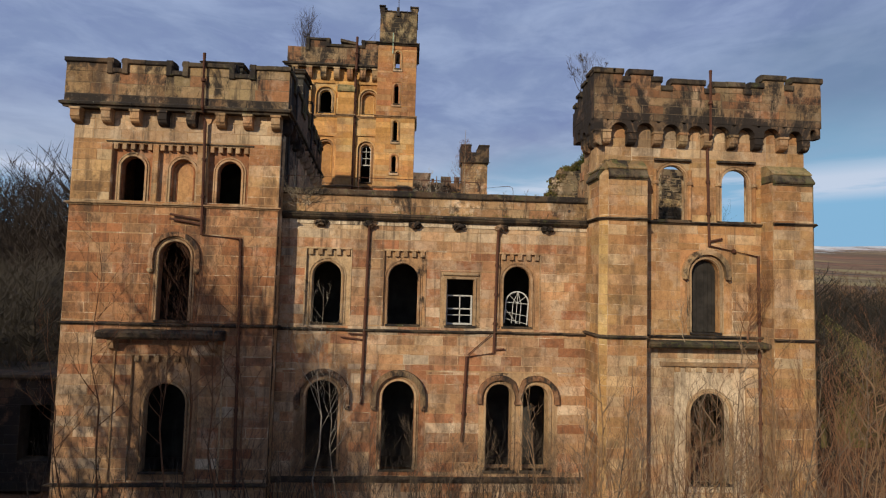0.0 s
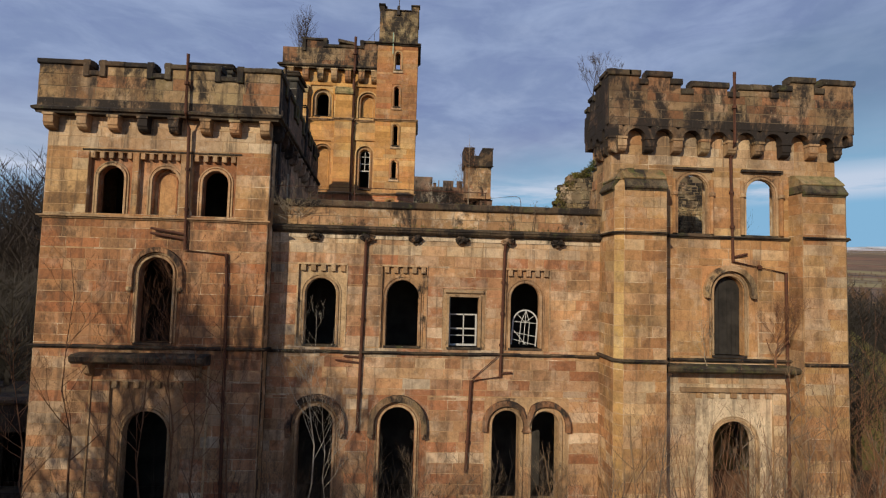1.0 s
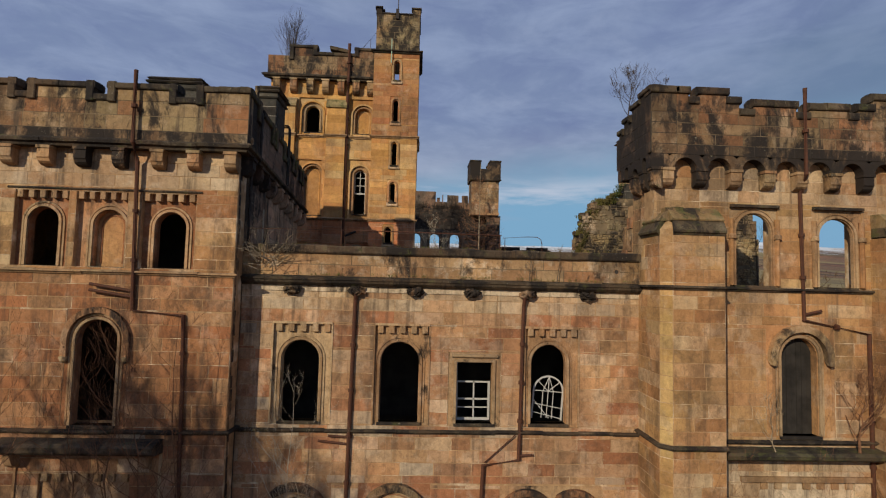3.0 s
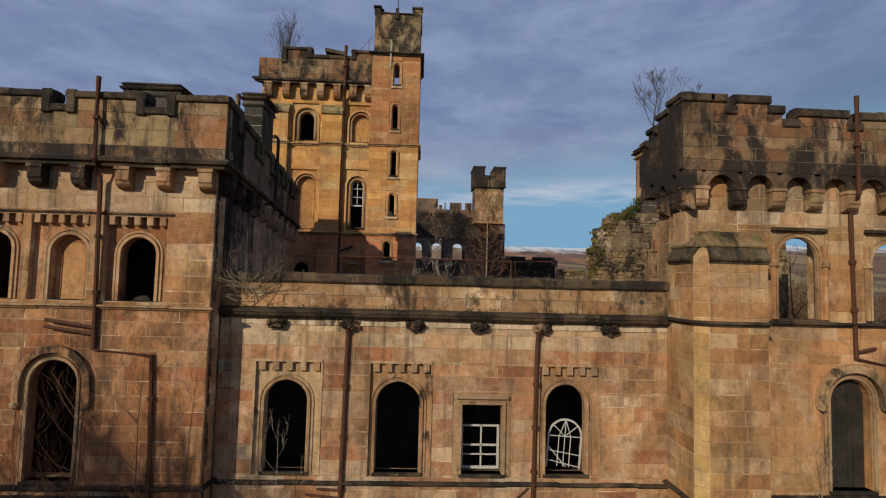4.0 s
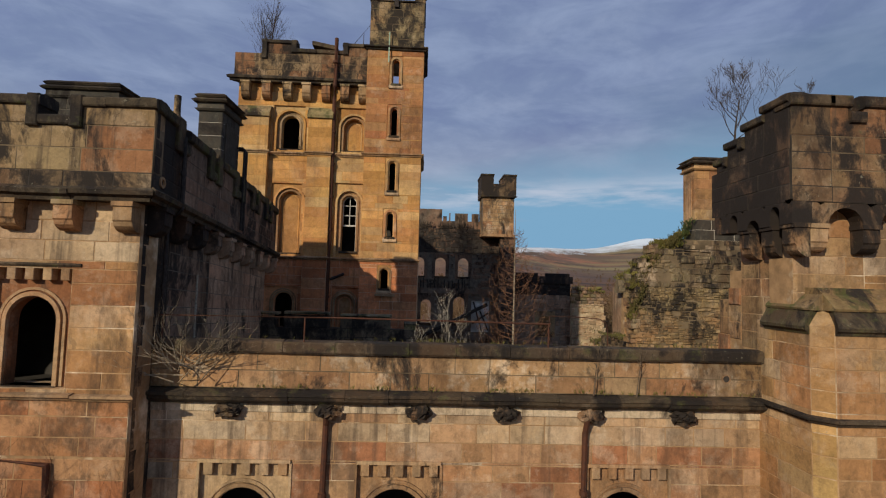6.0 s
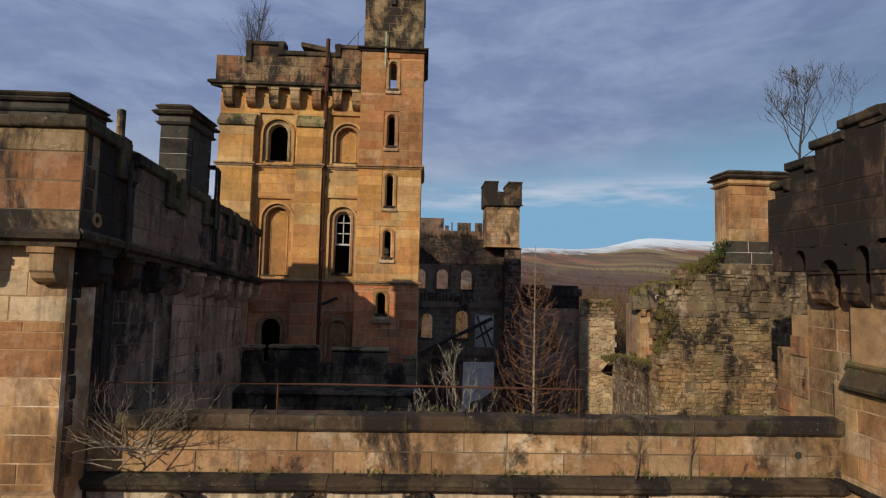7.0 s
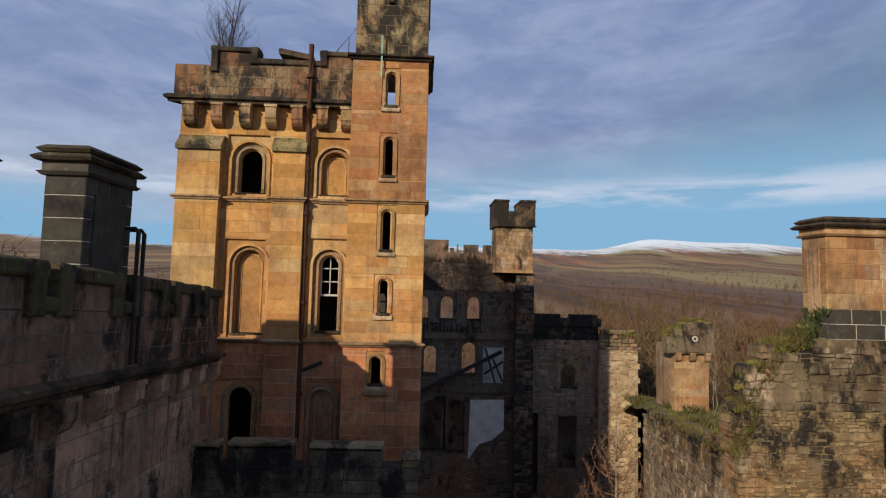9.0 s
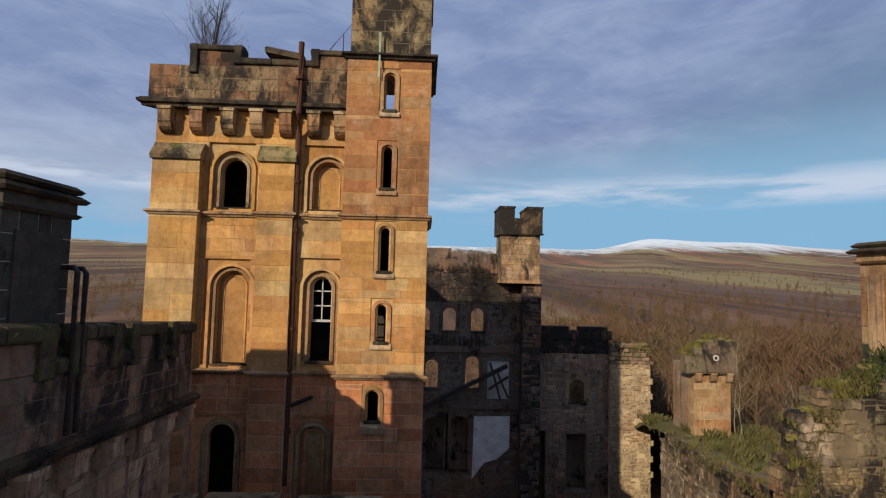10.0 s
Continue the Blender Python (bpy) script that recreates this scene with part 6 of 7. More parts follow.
col = k.ramp(n1, (0.36, (0.12, 0.085, 0.05)), (0.46, (0.24, 0.125, 0.07)), (0.55, (0.31, 0.185, 0.095)), (0.66, (0.28, 0.215, 0.10)))
n4 = k.noise(0.008, 8, 0.7, stretch=(1.0, 0.012, 1.4), distort=0.3)
col = k.mix(k.ramp(n4, (0.5, 0.0), (0.6, 0.8)), col, (0.30, 0.225, 0.11))
col = k.mix(k.ramp(k.noise(0.007, 9, 0.72, stretch=(1.0, 0.012, 1.4), distort=0.3), (0.53, 0.0), (0.6, 0.85)), col, (0.06, 0.045, 0.03))
col = k.mix(k.ramp(n2, (0.48, 0.0), (0.68, 0.35)), col, (0.06, 0.048, 0.033))
col = k.mix(k.math("MULTIPLY", k.ramp(n3, (0.4, 0.0), (0.6, 1.0)), 0.35), col, (0.07, 0.06, 0.03))
col = k.mix(k.ramp(k.noise(0.0055, 7, 0.66, stretch=(1.0, 0.012, 1.4), distort=0.5), (0.52, 0.0), (0.59, 0.75)), col, (0.36, 0.155, 0.085))
sep = k.node("ShaderNodeSeparateXYZ", [(k.co, 0)]).outputs["Z"]
wooded = k.math("ADD", sep, k.math("MULTIPLY", k.noise(0.007, 7, 0.68, stretch=(1.0, 0.012, 1.4)), 150.0))
trees = k.ramp(k.noise(0.02, 9, 0.75, stretch=(1.0, 0.012, 1.4), distort=0.4), (0.36, (0.05, 0.036, 0.026)), (0.44, (0.16, 0.08, 0.043)), (0.53, (0.19, 0.10, 0.055)), (0.6, (0.25, 0.18, 0.09)), (0.68, (0.09, 0.055, 0.036)))
col = k.mix(k.ramp(k.math("DIVIDE", wooded, 300.0), (0.42, 0.95), (0.6, 0.0)), col, trees)
clump = k.ramp(k.noise(0.012, 8, 0.72, stretch=(1.0, 0.012, 1.4), distort=0.4), (0.5, 0.0), (0.57, 0.8))
col = k.mix(k.math("MULTIPLY", clump, k.ramp(k.math("DIVIDE", wooded, 300.0), (0.5, 1.0), (0.85, 0.25))), col, (0.045, 0.033, 0.027))
heath = k.ramp(k.noise(0.0045, 7, 0.68, stretch=(1.0, 0.012, 1.4), distort=0.6), (0.53, 0.0), (0.6, 0.7))
col = k.mix(heath, col, (0.12, 0.08, 0.06))
fields = k.ramp(k.noise(0.006, 6, 0.62, stretch=(0.45, 0.012, 1.4), distort=0.4), (0.57, 0.0), (0.63, 0.8))
col = k.mix(fields, col, (0.30, 0.24, 0.105))
cap = k.math("ADD", sep, k.math("MULTIPLY", k.noise(0.006, 8, 0.75, stretch=(2.2, 0.4, 3.0)), 300.0))
col = k.mix(k.ramp(k.math("DIVIDE", cap, 600.0), (0.635, 0.0), (0.69, 0.55), (0.80, 0.95)), col, (0.80, 0.88, 0.92))
k.color(col)
k.bump(n3, 0.6, 0.3)
ground = new("ground", mesh_of("ground", buf, k.m))
for p in ground.data.polygons:
    p.use_smooth = True
tagged(ground, "rough winter ground rising to brown moor with snow on top", "ground", kind="structure")


def limb(buf, p, d, length, r, depth, rnd, bend=0.25, forks=3, sides=4, up=0.12, ratio=0.62, tips=None):
    """A branch that bends, tapers and forks."""
    n = 4 if depth > 1 else 3
    pts, rad = [Vector(p)], [r]
    d = Vector(d).normalized()
    for i in range(n):
        d = (d + Vector((rnd.uniform(-1, 1), rnd.uniform(-1, 1), rnd.uniform(-1, 1))) * bend * 0.5 + Vector((0, 0, up))).normalized()
        pts.append(pts[-1] + d * length / n)
        rad.append(r * (1 - 0.72 * (i + 1) / n))
    buf.tube(pts, rad, sides if depth > 1 else 3, False)
    if depth <= 0:
        return
    for k in range(forks):
        t = rnd.uniform(0.3, 1.0) if k else 1.0
        i = min(n - 1, int(t * n))
        q = pts[i].lerp(pts[i + 1], t * n - i) if i + 1 <= n else pts[-1]
        side = Vector((rnd.uniform(-1, 1), rnd.uniform(-1, 1), rnd.uniform(-0.2, 0.8))).normalized()
        nd = (d * 0.9 + side * 0.8).normalized()
        limb(buf, q, nd, length * ratio * rnd.uniform(0.7, 1.15), max(rad[min(i + 1, n)] * 0.75, 0.004), depth - 1, rnd, bend, forks, sides, up, ratio)


def bare_tree(name, label, base, height, r, mat, seed, depth=3, forks=4, lean=(0, 0), group="", crown_mat=None, start=0.3, spread=0.55):
    rnd = random.Random(seed)
    t = thing(name, label, "tree", group)
    n = 7
    pts = [Vector(base) + Vector((lean[0] * (i / n) ** 1.5 + rnd.uniform(-0.02, 0.02) * height, lean[1] * (i / n) ** 1.5 + rnd.uniform(-0.02, 0.02) * height, height * i / n)) for i in range(n + 1)]
    rad = [r * (1 - 0.9 * i / n) for i in range(n + 1)]
    part("trunk", Buf().tube(pts, rad, 6), mat, t)
    b = Buf()
    for k in range(int(5 + forks * 2)):
        f = start + (0.98 - start) * (k + rnd.random()) / (5 + forks * 2)
        i = min(n - 1, int(f * n))
        p = pts[i].lerp(pts[i + 1], f * n - i)
        a = rnd.uniform(0, 6.28)
        d = Vector((math.cos(a), math.sin(a), rnd.uniform(0.5, 1.3)))
        limb(b, p, d, height * spread * (1.15 - f) * rnd.uniform(0.7, 1.1), max(rad[i] * 0.5, 0.006), depth - 1, rnd, 0.3, forks)
    part("crown", b, crown_mat or mat, t)
    return t


# saplings before the front
rnd = random.Random(7)
SAP = [(-11.8, 21.3, 12.2), (-9.0, 20.9, 10.4), (-8.3, 21.6, 12.8), (-7.1, 21.4, 11.6), (-6.1, 21.9, 12.4), (-12.6, 20.6, 9.0), (-3.3, 23.3, 10.0), (-2.4, 22.6, 7.6), (-0.9, 22.4, 5.2), (0.9, 22.6, 5.0), (2.4, 22.2, 4.6), (3.9, 22.5, 4.2), (6.6, 22.6, 4.4), (-4.4, 21.5, 4.5)]
for i, (x, y, h) in enumerate(SAP):
    bare_tree("sapling", "leafless birch sapling before the wall", (x, y, -0.2), h, 0.018 + 0.0032 * h, m_bark_pale if i in (6, 7) else m_larch if i < 6 else m_bark, 100 + i, 3, 4, (rnd.uniform(-0.8, 0.8), rnd.uniform(-0.4, 0.3)), "saplings", start=0.35, spread=0.4)


def thicket(label, spots, seed, mat):
    """A clump of upright bare stems."""
    rnd = random.Random(seed)
    t = thing("shrub_thicket", label, "shrub", "thickets")
    for (x, y, h, n) in spots:
        b = Buf()
        for _ in range(n):
            px, py = x + rnd.gauss(0, 0.7), y + rnd.gauss(0, 0.5)
            hh = h * rnd.uniform(0.6, 1.1)
            limb(b, (px, py, -0.2), (rnd.uniform(-0.25, 0.25), rnd.uniform(-0.2, 0.2), 1), hh, 0.026, 2, rnd, 0.42, 4, 4, 0.08, 0.55)
        part("stem_clump", b, mat, t)
    return t


thicket("dense thicket of leafless upright stems", [(8.6, 21.0, 4.6, 10), (10.4, 20.4, 5.4, 12), (12.4, 20.6, 5.6, 12), (14.4, 20.3, 5.2, 12), (16.2, 20.6, 5.8, 12), (18.2, 20.2, 6.6, 14), (20.0, 20.4, 6.4, 14), (21.8, 21.5, 6.6, 14), (23.6, 21.2, 6.2, 14)], 202, m_larch)


def stand(label, spots, seed, mat):
    """Slender young trees, close together, each with short rising side twigs all the way up."""
    rnd = random.Random(seed)
    t = thing("sapling_stand", label, "shrub", "thickets")
    for (x, y, top, n) in spots:
        b = Buf()
        for _ in range(n):
            px, py, hh = x + rnd.gauss(0, 0.6), y + rnd.gauss(0, 0.5), top * rnd.uniform(0.62, 1.03)
            lean = Vector((rnd.gauss(0, 0.09), rnd.gauss(0, 0.06), 1.0)) * hh
            pts = [Vector((px, py, -0.2)) + lean * f + Vector((rnd.uniform(-0.1, 0.1), rnd.uniform(-0.1, 0.1), 0)) * (f > 0) for f in (0, 0.35, 0.6, 0.8, 0.92, 1.0)]
            b.tube(pts, [0.034, 0.026, 0.018, 0.012, 0.008, 0.003], 5, False)
            for k in range(15):
                f = rnd.uniform(0.45, 0.97)
                i = max(j for j, g in enumerate((0, 0.35, 0.6, 0.8, 0.92)) if g <= f)
                lo, hi = (0, 0.35, 0.6, 0.8, 0.92, 1.0)[i:i + 2]
                p, a = pts[i].lerp(pts[i + 1], (f - lo) / (hi - lo)), rnd.uniform(0, 6.28)
                limb(b, p, (math.cos(a), math.sin(a), rnd.uniform(0.6, 1.5)), rnd.uniform(0.8, 2.4) * (1.2 - f), 0.012, 2, rnd, 0.4, 3, 3, 0.08, 0.6)
        part("stem_clump", b, mat, t)
    return t


stand("tan leafless saplings close together before the castle", [(4.3, 9.8, 8.9, 2), (5.0, 10.6, 9.6, 2), (5.8, 9.6, 9.5, 2), (6.6, 10.4, 9.7, 2), (7.4, 9.4, 9.5, 2), (8.2, 10.4, 10.0, 3), (9.0, 9.4, 9.9, 3), (9.9, 10.2, 9.8, 3)], 201, m_stem)
stand("brown leafless saplings close together before the castle", [(4.9, 11.8, 9.2, 2), (6.2, 12.2, 9.2, 2), (7.6, 12.0, 9.5, 2), (8.9, 12.2, 9.8, 3), (10.2, 11.8, 9.7, 3), (11.4, 11.6, 9.7, 3)], 204, m_bark)
thicket("leafless brushwood at the wall foot", [(-13.0, 20.6, 3.6, 10), (-10.5, 20.8, 3.0, 12), (-8.2, 21.0, 3.4, 12), (-6.2, 20.8, 4.2, 14), (-4.4, 22.2, 2.6, 18), (-2.8, 22.4, 2.6, 18), (-1.2, 22.0, 2.8, 18), (0.6, 22.4, 2.4, 20), (2.2, 22.2, 2.6, 20), (3.9, 22.4, 2.4, 20), (5.6, 22.3, 2.8, 18), (7.2, 22.2, 2.8, 18)], 203, m_bark_dark)

# small trees on the walls
def fan_tree(name, label, base, height, stems, seed, mat, wide=0.4, group="", r=0.03, twig=0.36, forks=4):
    """Several upright stems from one root, with fine rising twigs."""
    rnd = random.Random(seed)
    t = thing(name, label, "tree", group)
    tb, cb = Buf(), Buf()
    for i in range(stems):
        a = rnd.uniform(0, 6.28)
        top = Vector(base) + Vector((math.cos(a) * wide * rnd.uniform(0.2, 0.9), math.sin(a) * wide * 0.6, height * rnd.uniform(0.78, 1.0)))
        mid = Vector(base).lerp(top, 0.5) + Vector((rnd.uniform(-0.12, 0.12) * wide, 0, 0)) - Vector((math.cos(a), 0, 0)) * wide * 0.15
        pts = [Vector(base), mid, top]
        tb.tube(pts, [r, r * 0.6, r * 0.15], 5)
        for k in range(int(5 + 7 * twig / 0.36)):
            f = 0.25 + 0.72 * (k + rnd.random()) / 12
            p = pts[0].lerp(mid, f * 2) if f < 0.5 else mid.lerp(top, f * 2 - 1)
            b = rnd.uniform(0, 6.28)
            limb(cb, p, (math.cos(b) * 0.7, math.sin(b) * 0.7, 1.0), height * twig * (1.2 - f) * rnd.uniform(0.7, 1.1), r * 0.35, 2, rnd, 0.3, forks, 3, 0.1)
    part("trunk", tb, mat, t)
    part("crown", cb, mat, t)
    return t


bare_tree("small_birch", "small leafless birch growing on the wall head", (9.05, 24.75, 19.3), 2.65, 0.04, m_bark_dark, 301, 4, 4, (0.3, 0), start=0.3, spread=0.6)
bare_tree("small_birch", "tiny leafless seedling on the parapet", (9.6, 22.85, 20.45), 0.55, 0.01, m_bark_dark, 304, 3, 3, (0.1, 0), start=0.3, spread=0.6)
fan_tree("small_birch", "leafless birch growing on the main tower roof", (-8.4, 40.3, 26.2), 6.6, 5, 302, m_bark_dark, 1.1, "", 0.05, 0.3, 4)
fan_tree("small_birch", "small leafless birch on the main tower roof", (-4.6, 42.0, 26.2), 3.4, 4, 303, m_bark_dark, 0.9, "", 0.03, 0.3, 3)
for i, (x, z, h) in enumerate(((1.45, 13.6, 2.2), (1.75, 13.6, 1.5), (0.7, 13.6, 1.3))):
    bare_tree("roof_shrub", "pale leafless shrub rooted on the roof", (x, 25.0, 12.2), h + 1.4, 0.026, m_bark_pale, 310 + i, 3, 3, (0.1, 0), start=0.5, spread=0.4)
for i, (x, h) in enumerate(((5.0, 1.25), (6.05, 1.35))):
    bare_tree("wall_sapling", "twig sapling rooted on the cornice", (x, 23.9, 13.55), h, 0.02, m_bark, 320 + i, 2, 3, (0.15, 0), start=0.3, spread=0.5)
bush = thing("wall_bush", "tangled leafless bush in the angle of the walls", "shrub")
bb, rnd = Buf(), random.Random(330)
for k in range(27):
    a = rnd.uniform(0, 6.28)
    limb(bb, (-4.6 + rnd.uniform(-0.35, 0.45), 23.75, 13.75 + rnd.uniform(-0.1, 0.5)), (math.cos(a), -abs(math.sin(a)) * 0.6, rnd.uniform(0.0, 1.3)), rnd.uniform(0.6, 1.3), 0.016, 2, rnd, 0.5, 3, 3, 0.04)
part("stem_clump", bb, m_twig, bush)
bare_tree("balcony_tree", "small crooked leafless tree on the balcony", (16.3, 22.5, 7.9), 2.3, 0.05, m_larch, 361, 4, 4, (0.5, 0), start=0.15, spread=0.85)
bare_tree("balcony_tree", "low leafless shrub on the balcony", (13.3, 22.5, 7.9), 1.9, 0.022, m_twig, 352, 3, 3, (-0.2, 0), start=0.15, spread=0.5)
bare_tree("court_birch", "leafless birch in the open tower shell", (16.6, 28.5, 0.0), 16.0, 0.12, m_bark_dark, 353, 3, 4, (0.4, 0), start=0.6, spread=0.3)
bare_tree("terrace_tree", "tall thin leafless birch beside the garden turret", (16.7, 46.0, 11.2), 7.2, 0.04, m_twig, 354, 3, 3, (0.1, 0), "trees on the terrace", start=0.3, spread=0.22)

# the larch on the roof: a straight stem with rings of drooping, upturned twigs
larch = thing("larch", "young leafless larch rooted on the roof", "tree")
part("trunk", Buf().tube([(3.2, 25.0, 12.2), (3.22, 25.0, 15.5), (3.22, 25.0, 18.15)], [0.04, 0.024, 0.005], 6), m_twig, larch)
lb, rnd = Buf(), random.Random(340)
for k in range(90):
    f = 0.3 + 0.68 * k / 90
    z, ln = 12.2 + 5.4 * f, 1.45 * (1 - f) ** 0.8 + 0.08
    a = k * 2.4
    o = Vector((3.21, 25.0, z))
    d = Vector((math.cos(a), math.sin(a), 0))
    pts = [o, o + d * ln * 0.4 + Vector((0, 0, 0.1 * ln)), o + d * ln * 0.75 + Vector((0, 0, 0.36 * ln)), o + d * ln * 0.95 + Vector((0, 0, 0.85 * ln))]
    lb.tube(pts, [0.009, 0.007, 0.005, 0.002], 3, False)
    for j in range(9):
        q = pts[1].lerp(pts[3], rnd.random())
        lb.tube([q, q + Vector((rnd.uniform(-0.14, 0.14), rnd.uniform(-0.14, 0.14), rnd.uniform(-0.05, 0.2)))], [0.004, 0.002], 3, False)
part("crown", lb, m_larch, larch, "reddish bare twigs")

# grass and ferns on the ruins
def tufts(label, spots, seed, mat, n=60, size=0.3, name="grass_tufts"):
    rnd = random.Random(seed)
    b = Buf()
    for (x0, x1, y0, y1, z0, z1) in spots:
        for _ in range(n):
            t = rnd.random()
            x, y, z = x0 + (x1 - x0) * t, rnd.uniform(y0, y1), z0 + (z1 - z0) * t
            if noise.noise(Vector((x * 1.7, y * 1.7, seed * 0.37))) < -0.08:
                continue
            x += rnd.gauss(0, 0.5 * size)
            z += rnd.uniform(-0.6, 0.1) * size
            for _ in range(5):
                a, s = rnd.uniform(0, 6.28), size * rnd.uniform(0.5, 1.2)
                d = Vector((math.cos(a) * s * 0.6, math.sin(a) * s * 0.6, s))
                w = Vector((-math.sin(a), math.cos(a), 0)) * s * 0.09
                p = Vector((x, y, z))
                b.add([p - w, p + w, p + d * 0.6 + w * 0.6 + Vector((0, 0, 0.1 * s)), p + d], [(0, 1, 2), (0, 2, 3)])
    return tagged(new(name, mesh_of(name, b, mat, False)), label, "grass", kind="stuff")


tufts("dead grass on the broken wall top", [(9.7, 11.5, 32.2, 33.2, 16.5, 18.3), (9.6, 10.6, 32.2, 33.2, 16.4, 17.3), (9.5, 10.2, 32.2, 33.0, 15.4, 16.4)], 401, m_grass, 300, 0.17)
tufts("green ferns on the broken wall top", [(11.3, 11.95, 32.1, 32.9, 17.9, 19.0), (9.8, 10.4, 32.2, 33.0, 17.2, 17.3), (10.9, 11.7, 32.15, 32.8, 17.85, 18.5)], 402, m_fern, 70, 0.22, "ferns")
tufts("yellow-green weeds on the broken wall top", [(9.75, 10.4, 32.15, 33.0, 17.15, 17.35), (10.3, 11.7, 32.2, 33.0, 17.85, 18.05), (10.5, 11.5, 32.3, 32.9, 18.0, 18.1), (9.5, 9.85, 32.15, 32.9, 16.2, 16.3), (9.5, 9.9, 32.15, 32.6, 14.9, 15.6)], 406, m_weed, 380, 0.2)
tufts("mossy green growth on the broken wall head", [(10.0, 11.9, 32.1, 32.9, 17.35, 18.75), (9.6, 10.6, 32.1, 32.7, 16.4, 17.6), (10.9, 11.9, 32.05, 32.5, 17.9, 18.9), (9.5, 9.9, 32.05, 32.5, 15.2, 16.3)], 412, m_moss, 240, 0.15)
tufts("green and dead growth hanging over the wall tail", [(11.3, 11.9, 33.2, 36.5, 13.9, 13.8), (11.5, 12.2, 36.0, 40.0, 13.6, 13.5), (11.9, 12.8, 40.0, 46.0, 13.3, 13.1)], 413, m_moss, 130, 0.17)
tufts("weeds on the ragged wall end", [(14.8, 17.8, 58.3, 59.2, 16.0, 15.6), (15.0, 16.2, 48.0, 49.0, 16.8, 17.4), (16.2, 17.7, 48.1, 49.0, 17.6, 17.65)], 407, m_weed, 130, 0.24)
rnd = random.Random(403)
spots = []
for i in range(12):
    u = i * 1.2
    v = 14.2 if u < 6 else 13.9
    p, q = GW(u, v, -0.1), GW(u + 1.2, v, -0.8)
    spots.append((p.x, q.x, min(p.y, q.y), max(p.y, q.y), p.z, q.z))
tufts("rank green and dead grass along the wall top", spots, 404, m_weed, 80, 0.15)
tufts("moss and weeds on the parapet and cornice", [(-5.0, 9.0, 24.1, 24.5, 14.7, 14.7), (-5.2, 2.0, 23.85, 24.05, 13.6, 13.6), (2.0, 9.0, 23.85, 24.05, 13.6, 13.6)], 405, m_weed, 130, 0.085)

rnd = random.Random(408)
spots = [(x, x + 1.2, y - 0.6, y + 0.6, -0.25, -0.25) for x, y in ((rnd.uniform(-26, 28), rnd.uniform(-14, 22.4)) for _ in range(230))]
tufts("tussocks of dead winter grass before the castle", spots, 409, m_grass, 12, 0.5)

# the grassy terrace behind the broken wall
ter, nx, ny = Buf(), 30, 44
for j in range(ny + 1):
    for i in range(nx + 1):
        y = 33.0 + 46.0 * j / ny
        x0 = 12.2 + (y - 33.0) * 0.147 if y < 48.5 else 14.5 + (y - 48.5) * 0.2
        x = x0 + 46.0 * (i / nx) ** 1.4
        z = 13.2 - 0.05 * (y - 33) + 0.5 * noise.noise(Vector((x / 3, y / 3, 2.0))) - 0.09 * (x - x0) - max(0, y - 50) * 0.16
        z -= 0.5 * max(0.0, x - 24)
        if i == 0:
            z -= 0.4
        if i == nx or j == ny or j == 0:
            z = -1.0
        z = max(z, -1.0)
        ter.v.append((x, y, z))
for j in range(ny):
    for i in range(nx):
        a = j * (nx + 1) + i
        ter.f.append((a, a + 1, a + nx + 2, a + nx + 1))
terrace = tagged(new("ground_terrace", mesh_of("ground_terrace", ter, m_grass)), "overgrown grassy terrace behind the broken wall", "ground", kind="structure")
rnd = random.Random(410)
spots = []
for i in range(70):
    y = rnd.uniform(34, 56)
    x = 12.5 + (y - 33.0) * 0.147 + rnd.uniform(0.2, 9.0)
    x0 = 12.2 + (y - 33.0) * 0.147 if y < 48.5 else 14.5 + (y - 48.5) * 0.2
    z = 13.2 - 0.05 * (y - 33) + 0.5 * noise.noise(Vector((x / 3, y / 3, 2.0))) - 0.09 * (x - x0) - max(0, y - 50) * 0.16
    spots.append((x - 0.6, x + 0.6, y - 0.6, y + 0.6, z + 0.05, z + 0.05))
tufts("rank dead grass on the terrace", spots, 411, m_grass, 70, 0.42)
for i in range(26):
    y = rnd.uniform(40, 66)
    x = 14.0 + (y - 33.0) * 0.16 + rnd.uniform(0.5, 14.0)
    bare_tree("terrace_tree", "slender leafless tree on the terrace", (x, y, 12.4 - 0.06 * (y - 33) - 0.09 * (x - 14)), rnd.uniform(3.5, 6.5), 0.032, m_larch if i % 3 else m_twig, 420 + i, 3, 3, (rnd.uniform(-0.6, 0.6), 0), "trees on the terrace", start=0.15, spread=0.45)


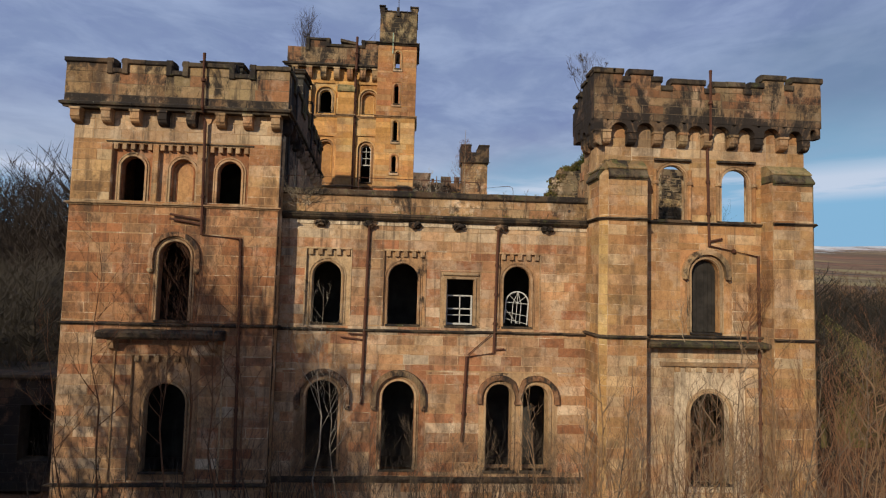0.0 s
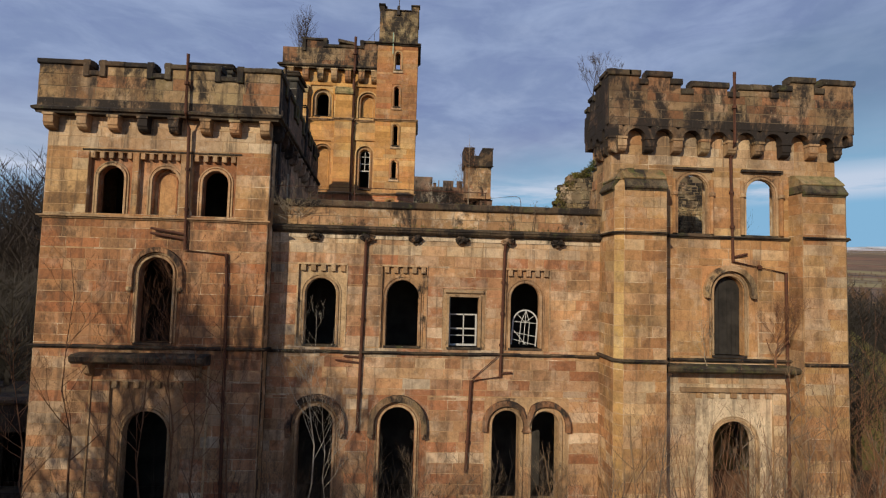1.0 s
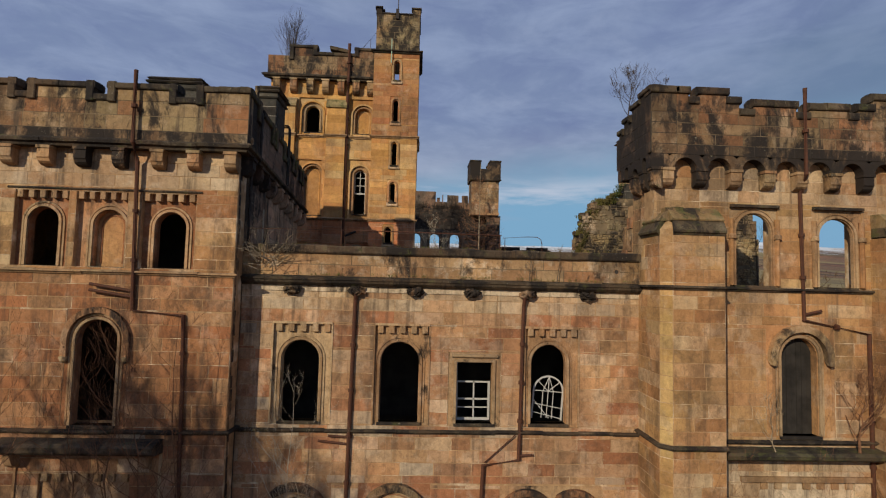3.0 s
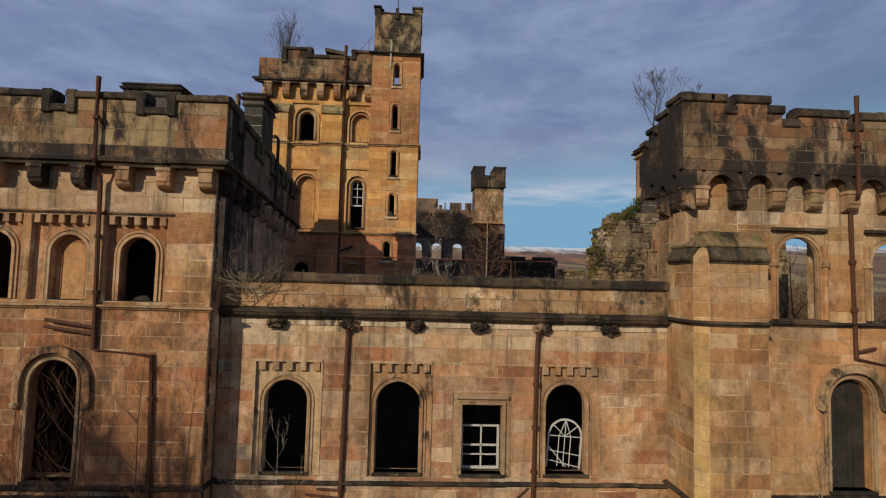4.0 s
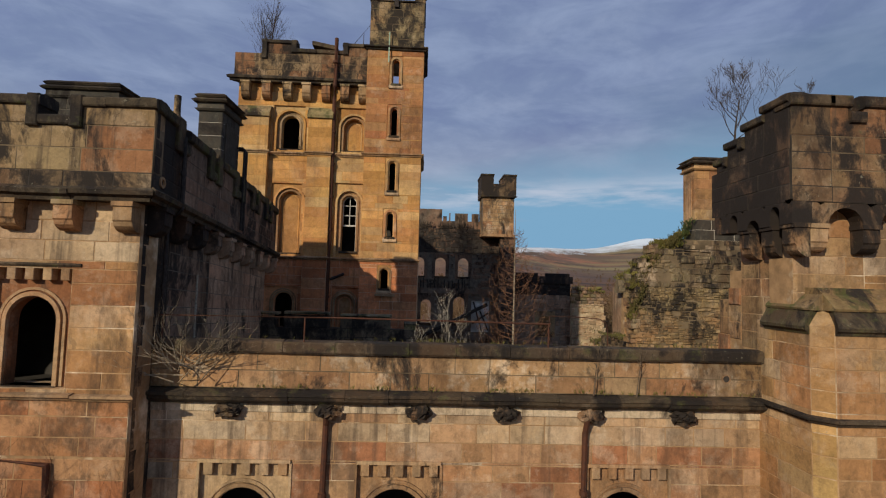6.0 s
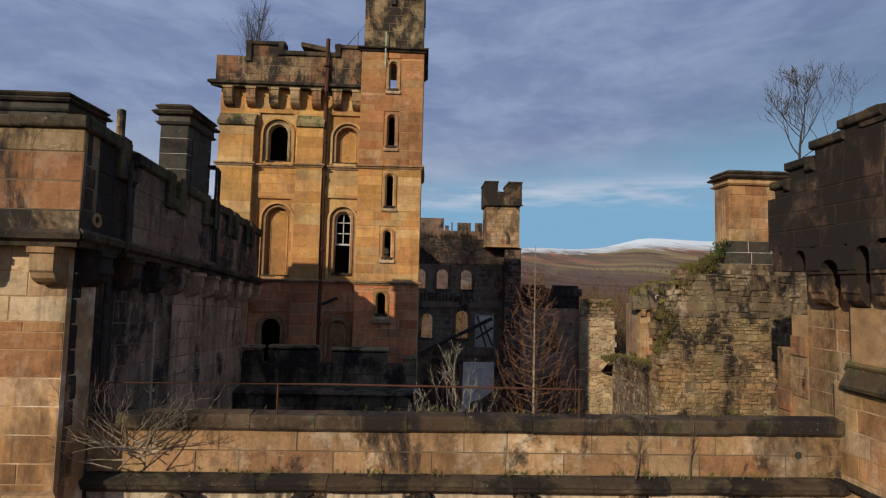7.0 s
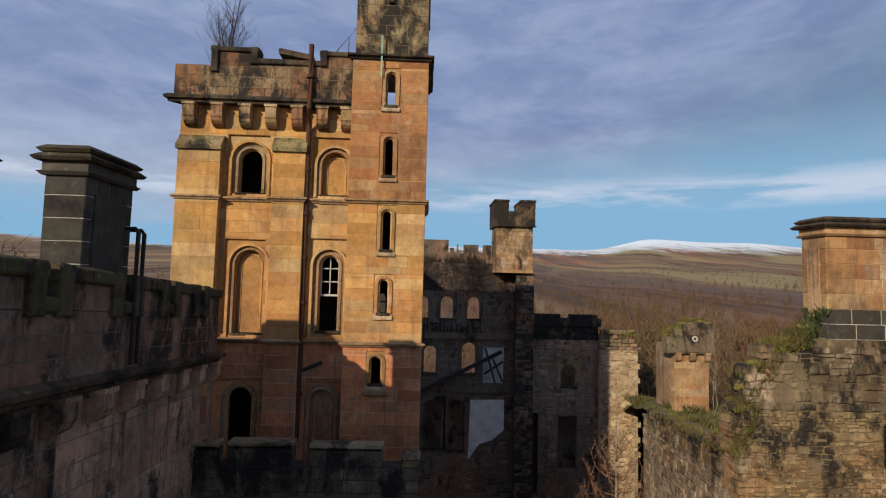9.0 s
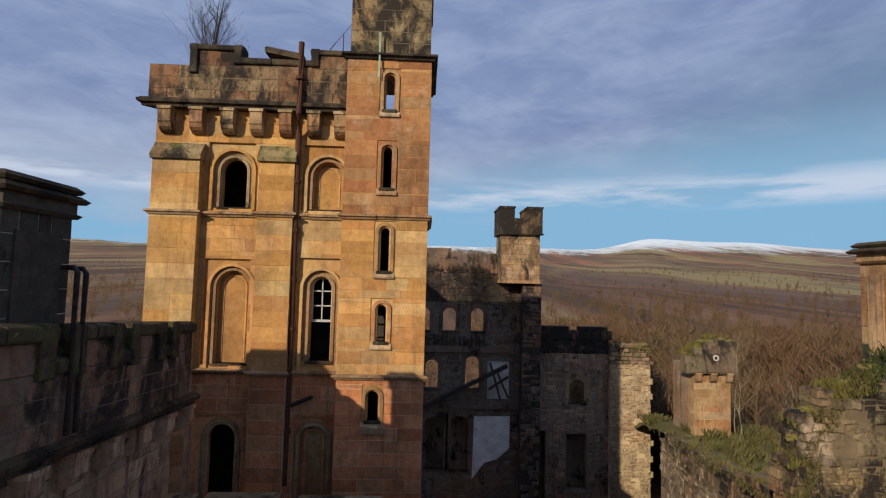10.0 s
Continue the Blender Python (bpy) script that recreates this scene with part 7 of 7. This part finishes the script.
# the woods: bare trees too many to count
def woods(name, label, spots, mat, seed, limbs=26, twigs=2, thick=1.0):
    rnd = random.Random(seed)
    b = Buf()
    for (x, y, h) in spots:
        z = land(x, y)
        b.add([(x - 0.02 * h, y, z), (x + 0.02 * h, y, z), (x, y, z + h)], [(0, 1, 2)])
        for k in range(limbs):
            f = rnd.uniform(0.15, 0.9)
            p = Vector((x, y, z + h * f))
            a = rnd.uniform(0, 6.28)
            ln = h * 0.34 * (1.15 - f) * rnd.uniform(0.6, 1.2) + 0.05 * h
            q = p + Vector((math.cos(a) * ln, math.sin(a) * ln, ln * rnd.uniform(0.4, 1.3)))
            w = 0.011 * h * thick
            b.add([p + Vector((w, 0, 0)), p - Vector((w, 0, 0)), q], [(0, 1, 2)])
            for _ in range(twigs):
                s = p.lerp(q, rnd.uniform(0.3, 0.9))
                e = s + Vector((rnd.uniform(-1, 1), rnd.uniform(-1, 1), rnd.uniform(0.1, 1.2))) * ln * 0.5
                b.add([s + Vector((w * 0.6, 0, 0)), s - Vector((w * 0.6, 0, 0)), e], [(0, 1, 2)])
    return tagged(new(name, mesh_of(name, b, mat, False)), label, "woodland", kind="stuff")


m_wood_a = plain("winter_wood_twigs", (0.20, 0.105, 0.055), 0.3, 0.05, second=(0.15, 0.105, 0.055))
m_wood_c = plain("dark_red_brown_twigs", (0.032, 0.023, 0.018), 0.3, 0.06)
m_wood_b = plain("dark_wood_twigs", (0.035, 0.029, 0.022), 0.4, 0.05)
rnd = random.Random(500)
far, near_d = [], []
while len(far) < 3000:
    a, r = radians(rnd.uniform(-50, 62)), rnd.uniform(95, 560) if rnd.random() < 0.6 else rnd.uniform(500, 1700)
    n = noise.noise(Vector((r * math.sin(a) / 45, r * math.cos(a) / 45, 5.0)))
    if n > -0.25:
        far.append((r * math.sin(a), r * math.cos(a), rnd.uniform(4.5, 9) + 7 * max(0.0, n)))
while len(near_d) < 900:
    s = rnd.choice((-1, 1))
    a, r = radians(s * rnd.uniform(22, 72)), rnd.uniform(34, 120)
    x, y = r * math.sin(a), r * math.cos(a)
    if abs(x) > 20 and y > 12 and abs(x) < 90:
        near_d.append((x, y, rnd.uniform(7, 12)))
mid = []
while len(mid) < 260:
    a, r = radians(rnd.uniform(8, 37)), rnd.uniform(76, 135)
    mid.append((r * math.sin(a), r * math.cos(a), rnd.uniform(10, 16)))
woods("mid_woods", "fine-twigged brown leafless trees behind the ruins", mid, m_wood_a, 505, 70, 6, 0.5)
tall = []
while len(tall) < 60:
    x, y = rnd.uniform(-75, -33), rnd.uniform(52, 85)
    if -x / y > 0.6:
        tall.append((x, y, rnd.uniform(17, 24)))
while len(tall) < 150:
    x, y = rnd.uniform(26, 75), rnd.uniform(30, 80)
    if x / y > 0.62:
        tall.append((x, y, rnd.uniform(5.5, 10)))
woods("near_woods", "dark leafless trees beside the castle", tall, m_wood_c, 506, 90, 6, 0.28)
woods("far_woods", "reddish-brown leafless woods", far, m_wood_a, 501, 40, 4, 0.95)
woods("near_woods", "dark leafless trees beside the castle", near_d, m_wood_b, 502, 56, 6, 0.3)
# unseen trees added to one side of the way, to throw shade on the front
shade = []
rnd = random.Random(503)
for _ in range(7):
    y = rnd.uniform(2.0, 10.5)
    x = rnd.uniform(-9.8, -5.2) - 0.7 * (23 - y)
    shade.append((x, y, rnd.uniform(5.5, 11.0) + 0.5435 * (23 - y)))
# more unseen trees, added to shade the low wing
for _ in range(16):
    y = rnd.uniform(2.0, 12.0)
    x = rnd.uniform(-36.0, -16.2) - 0.7 * (25 - y)
    shade.append((x, y, rnd.uniform(5.5, 9.0) + 0.5435 * (25 - y)))
woods("near_woods", "dark leafless trees beside the castle", shade, m_wood_b, 504, 120, 6, 0.44)
lay_stones()
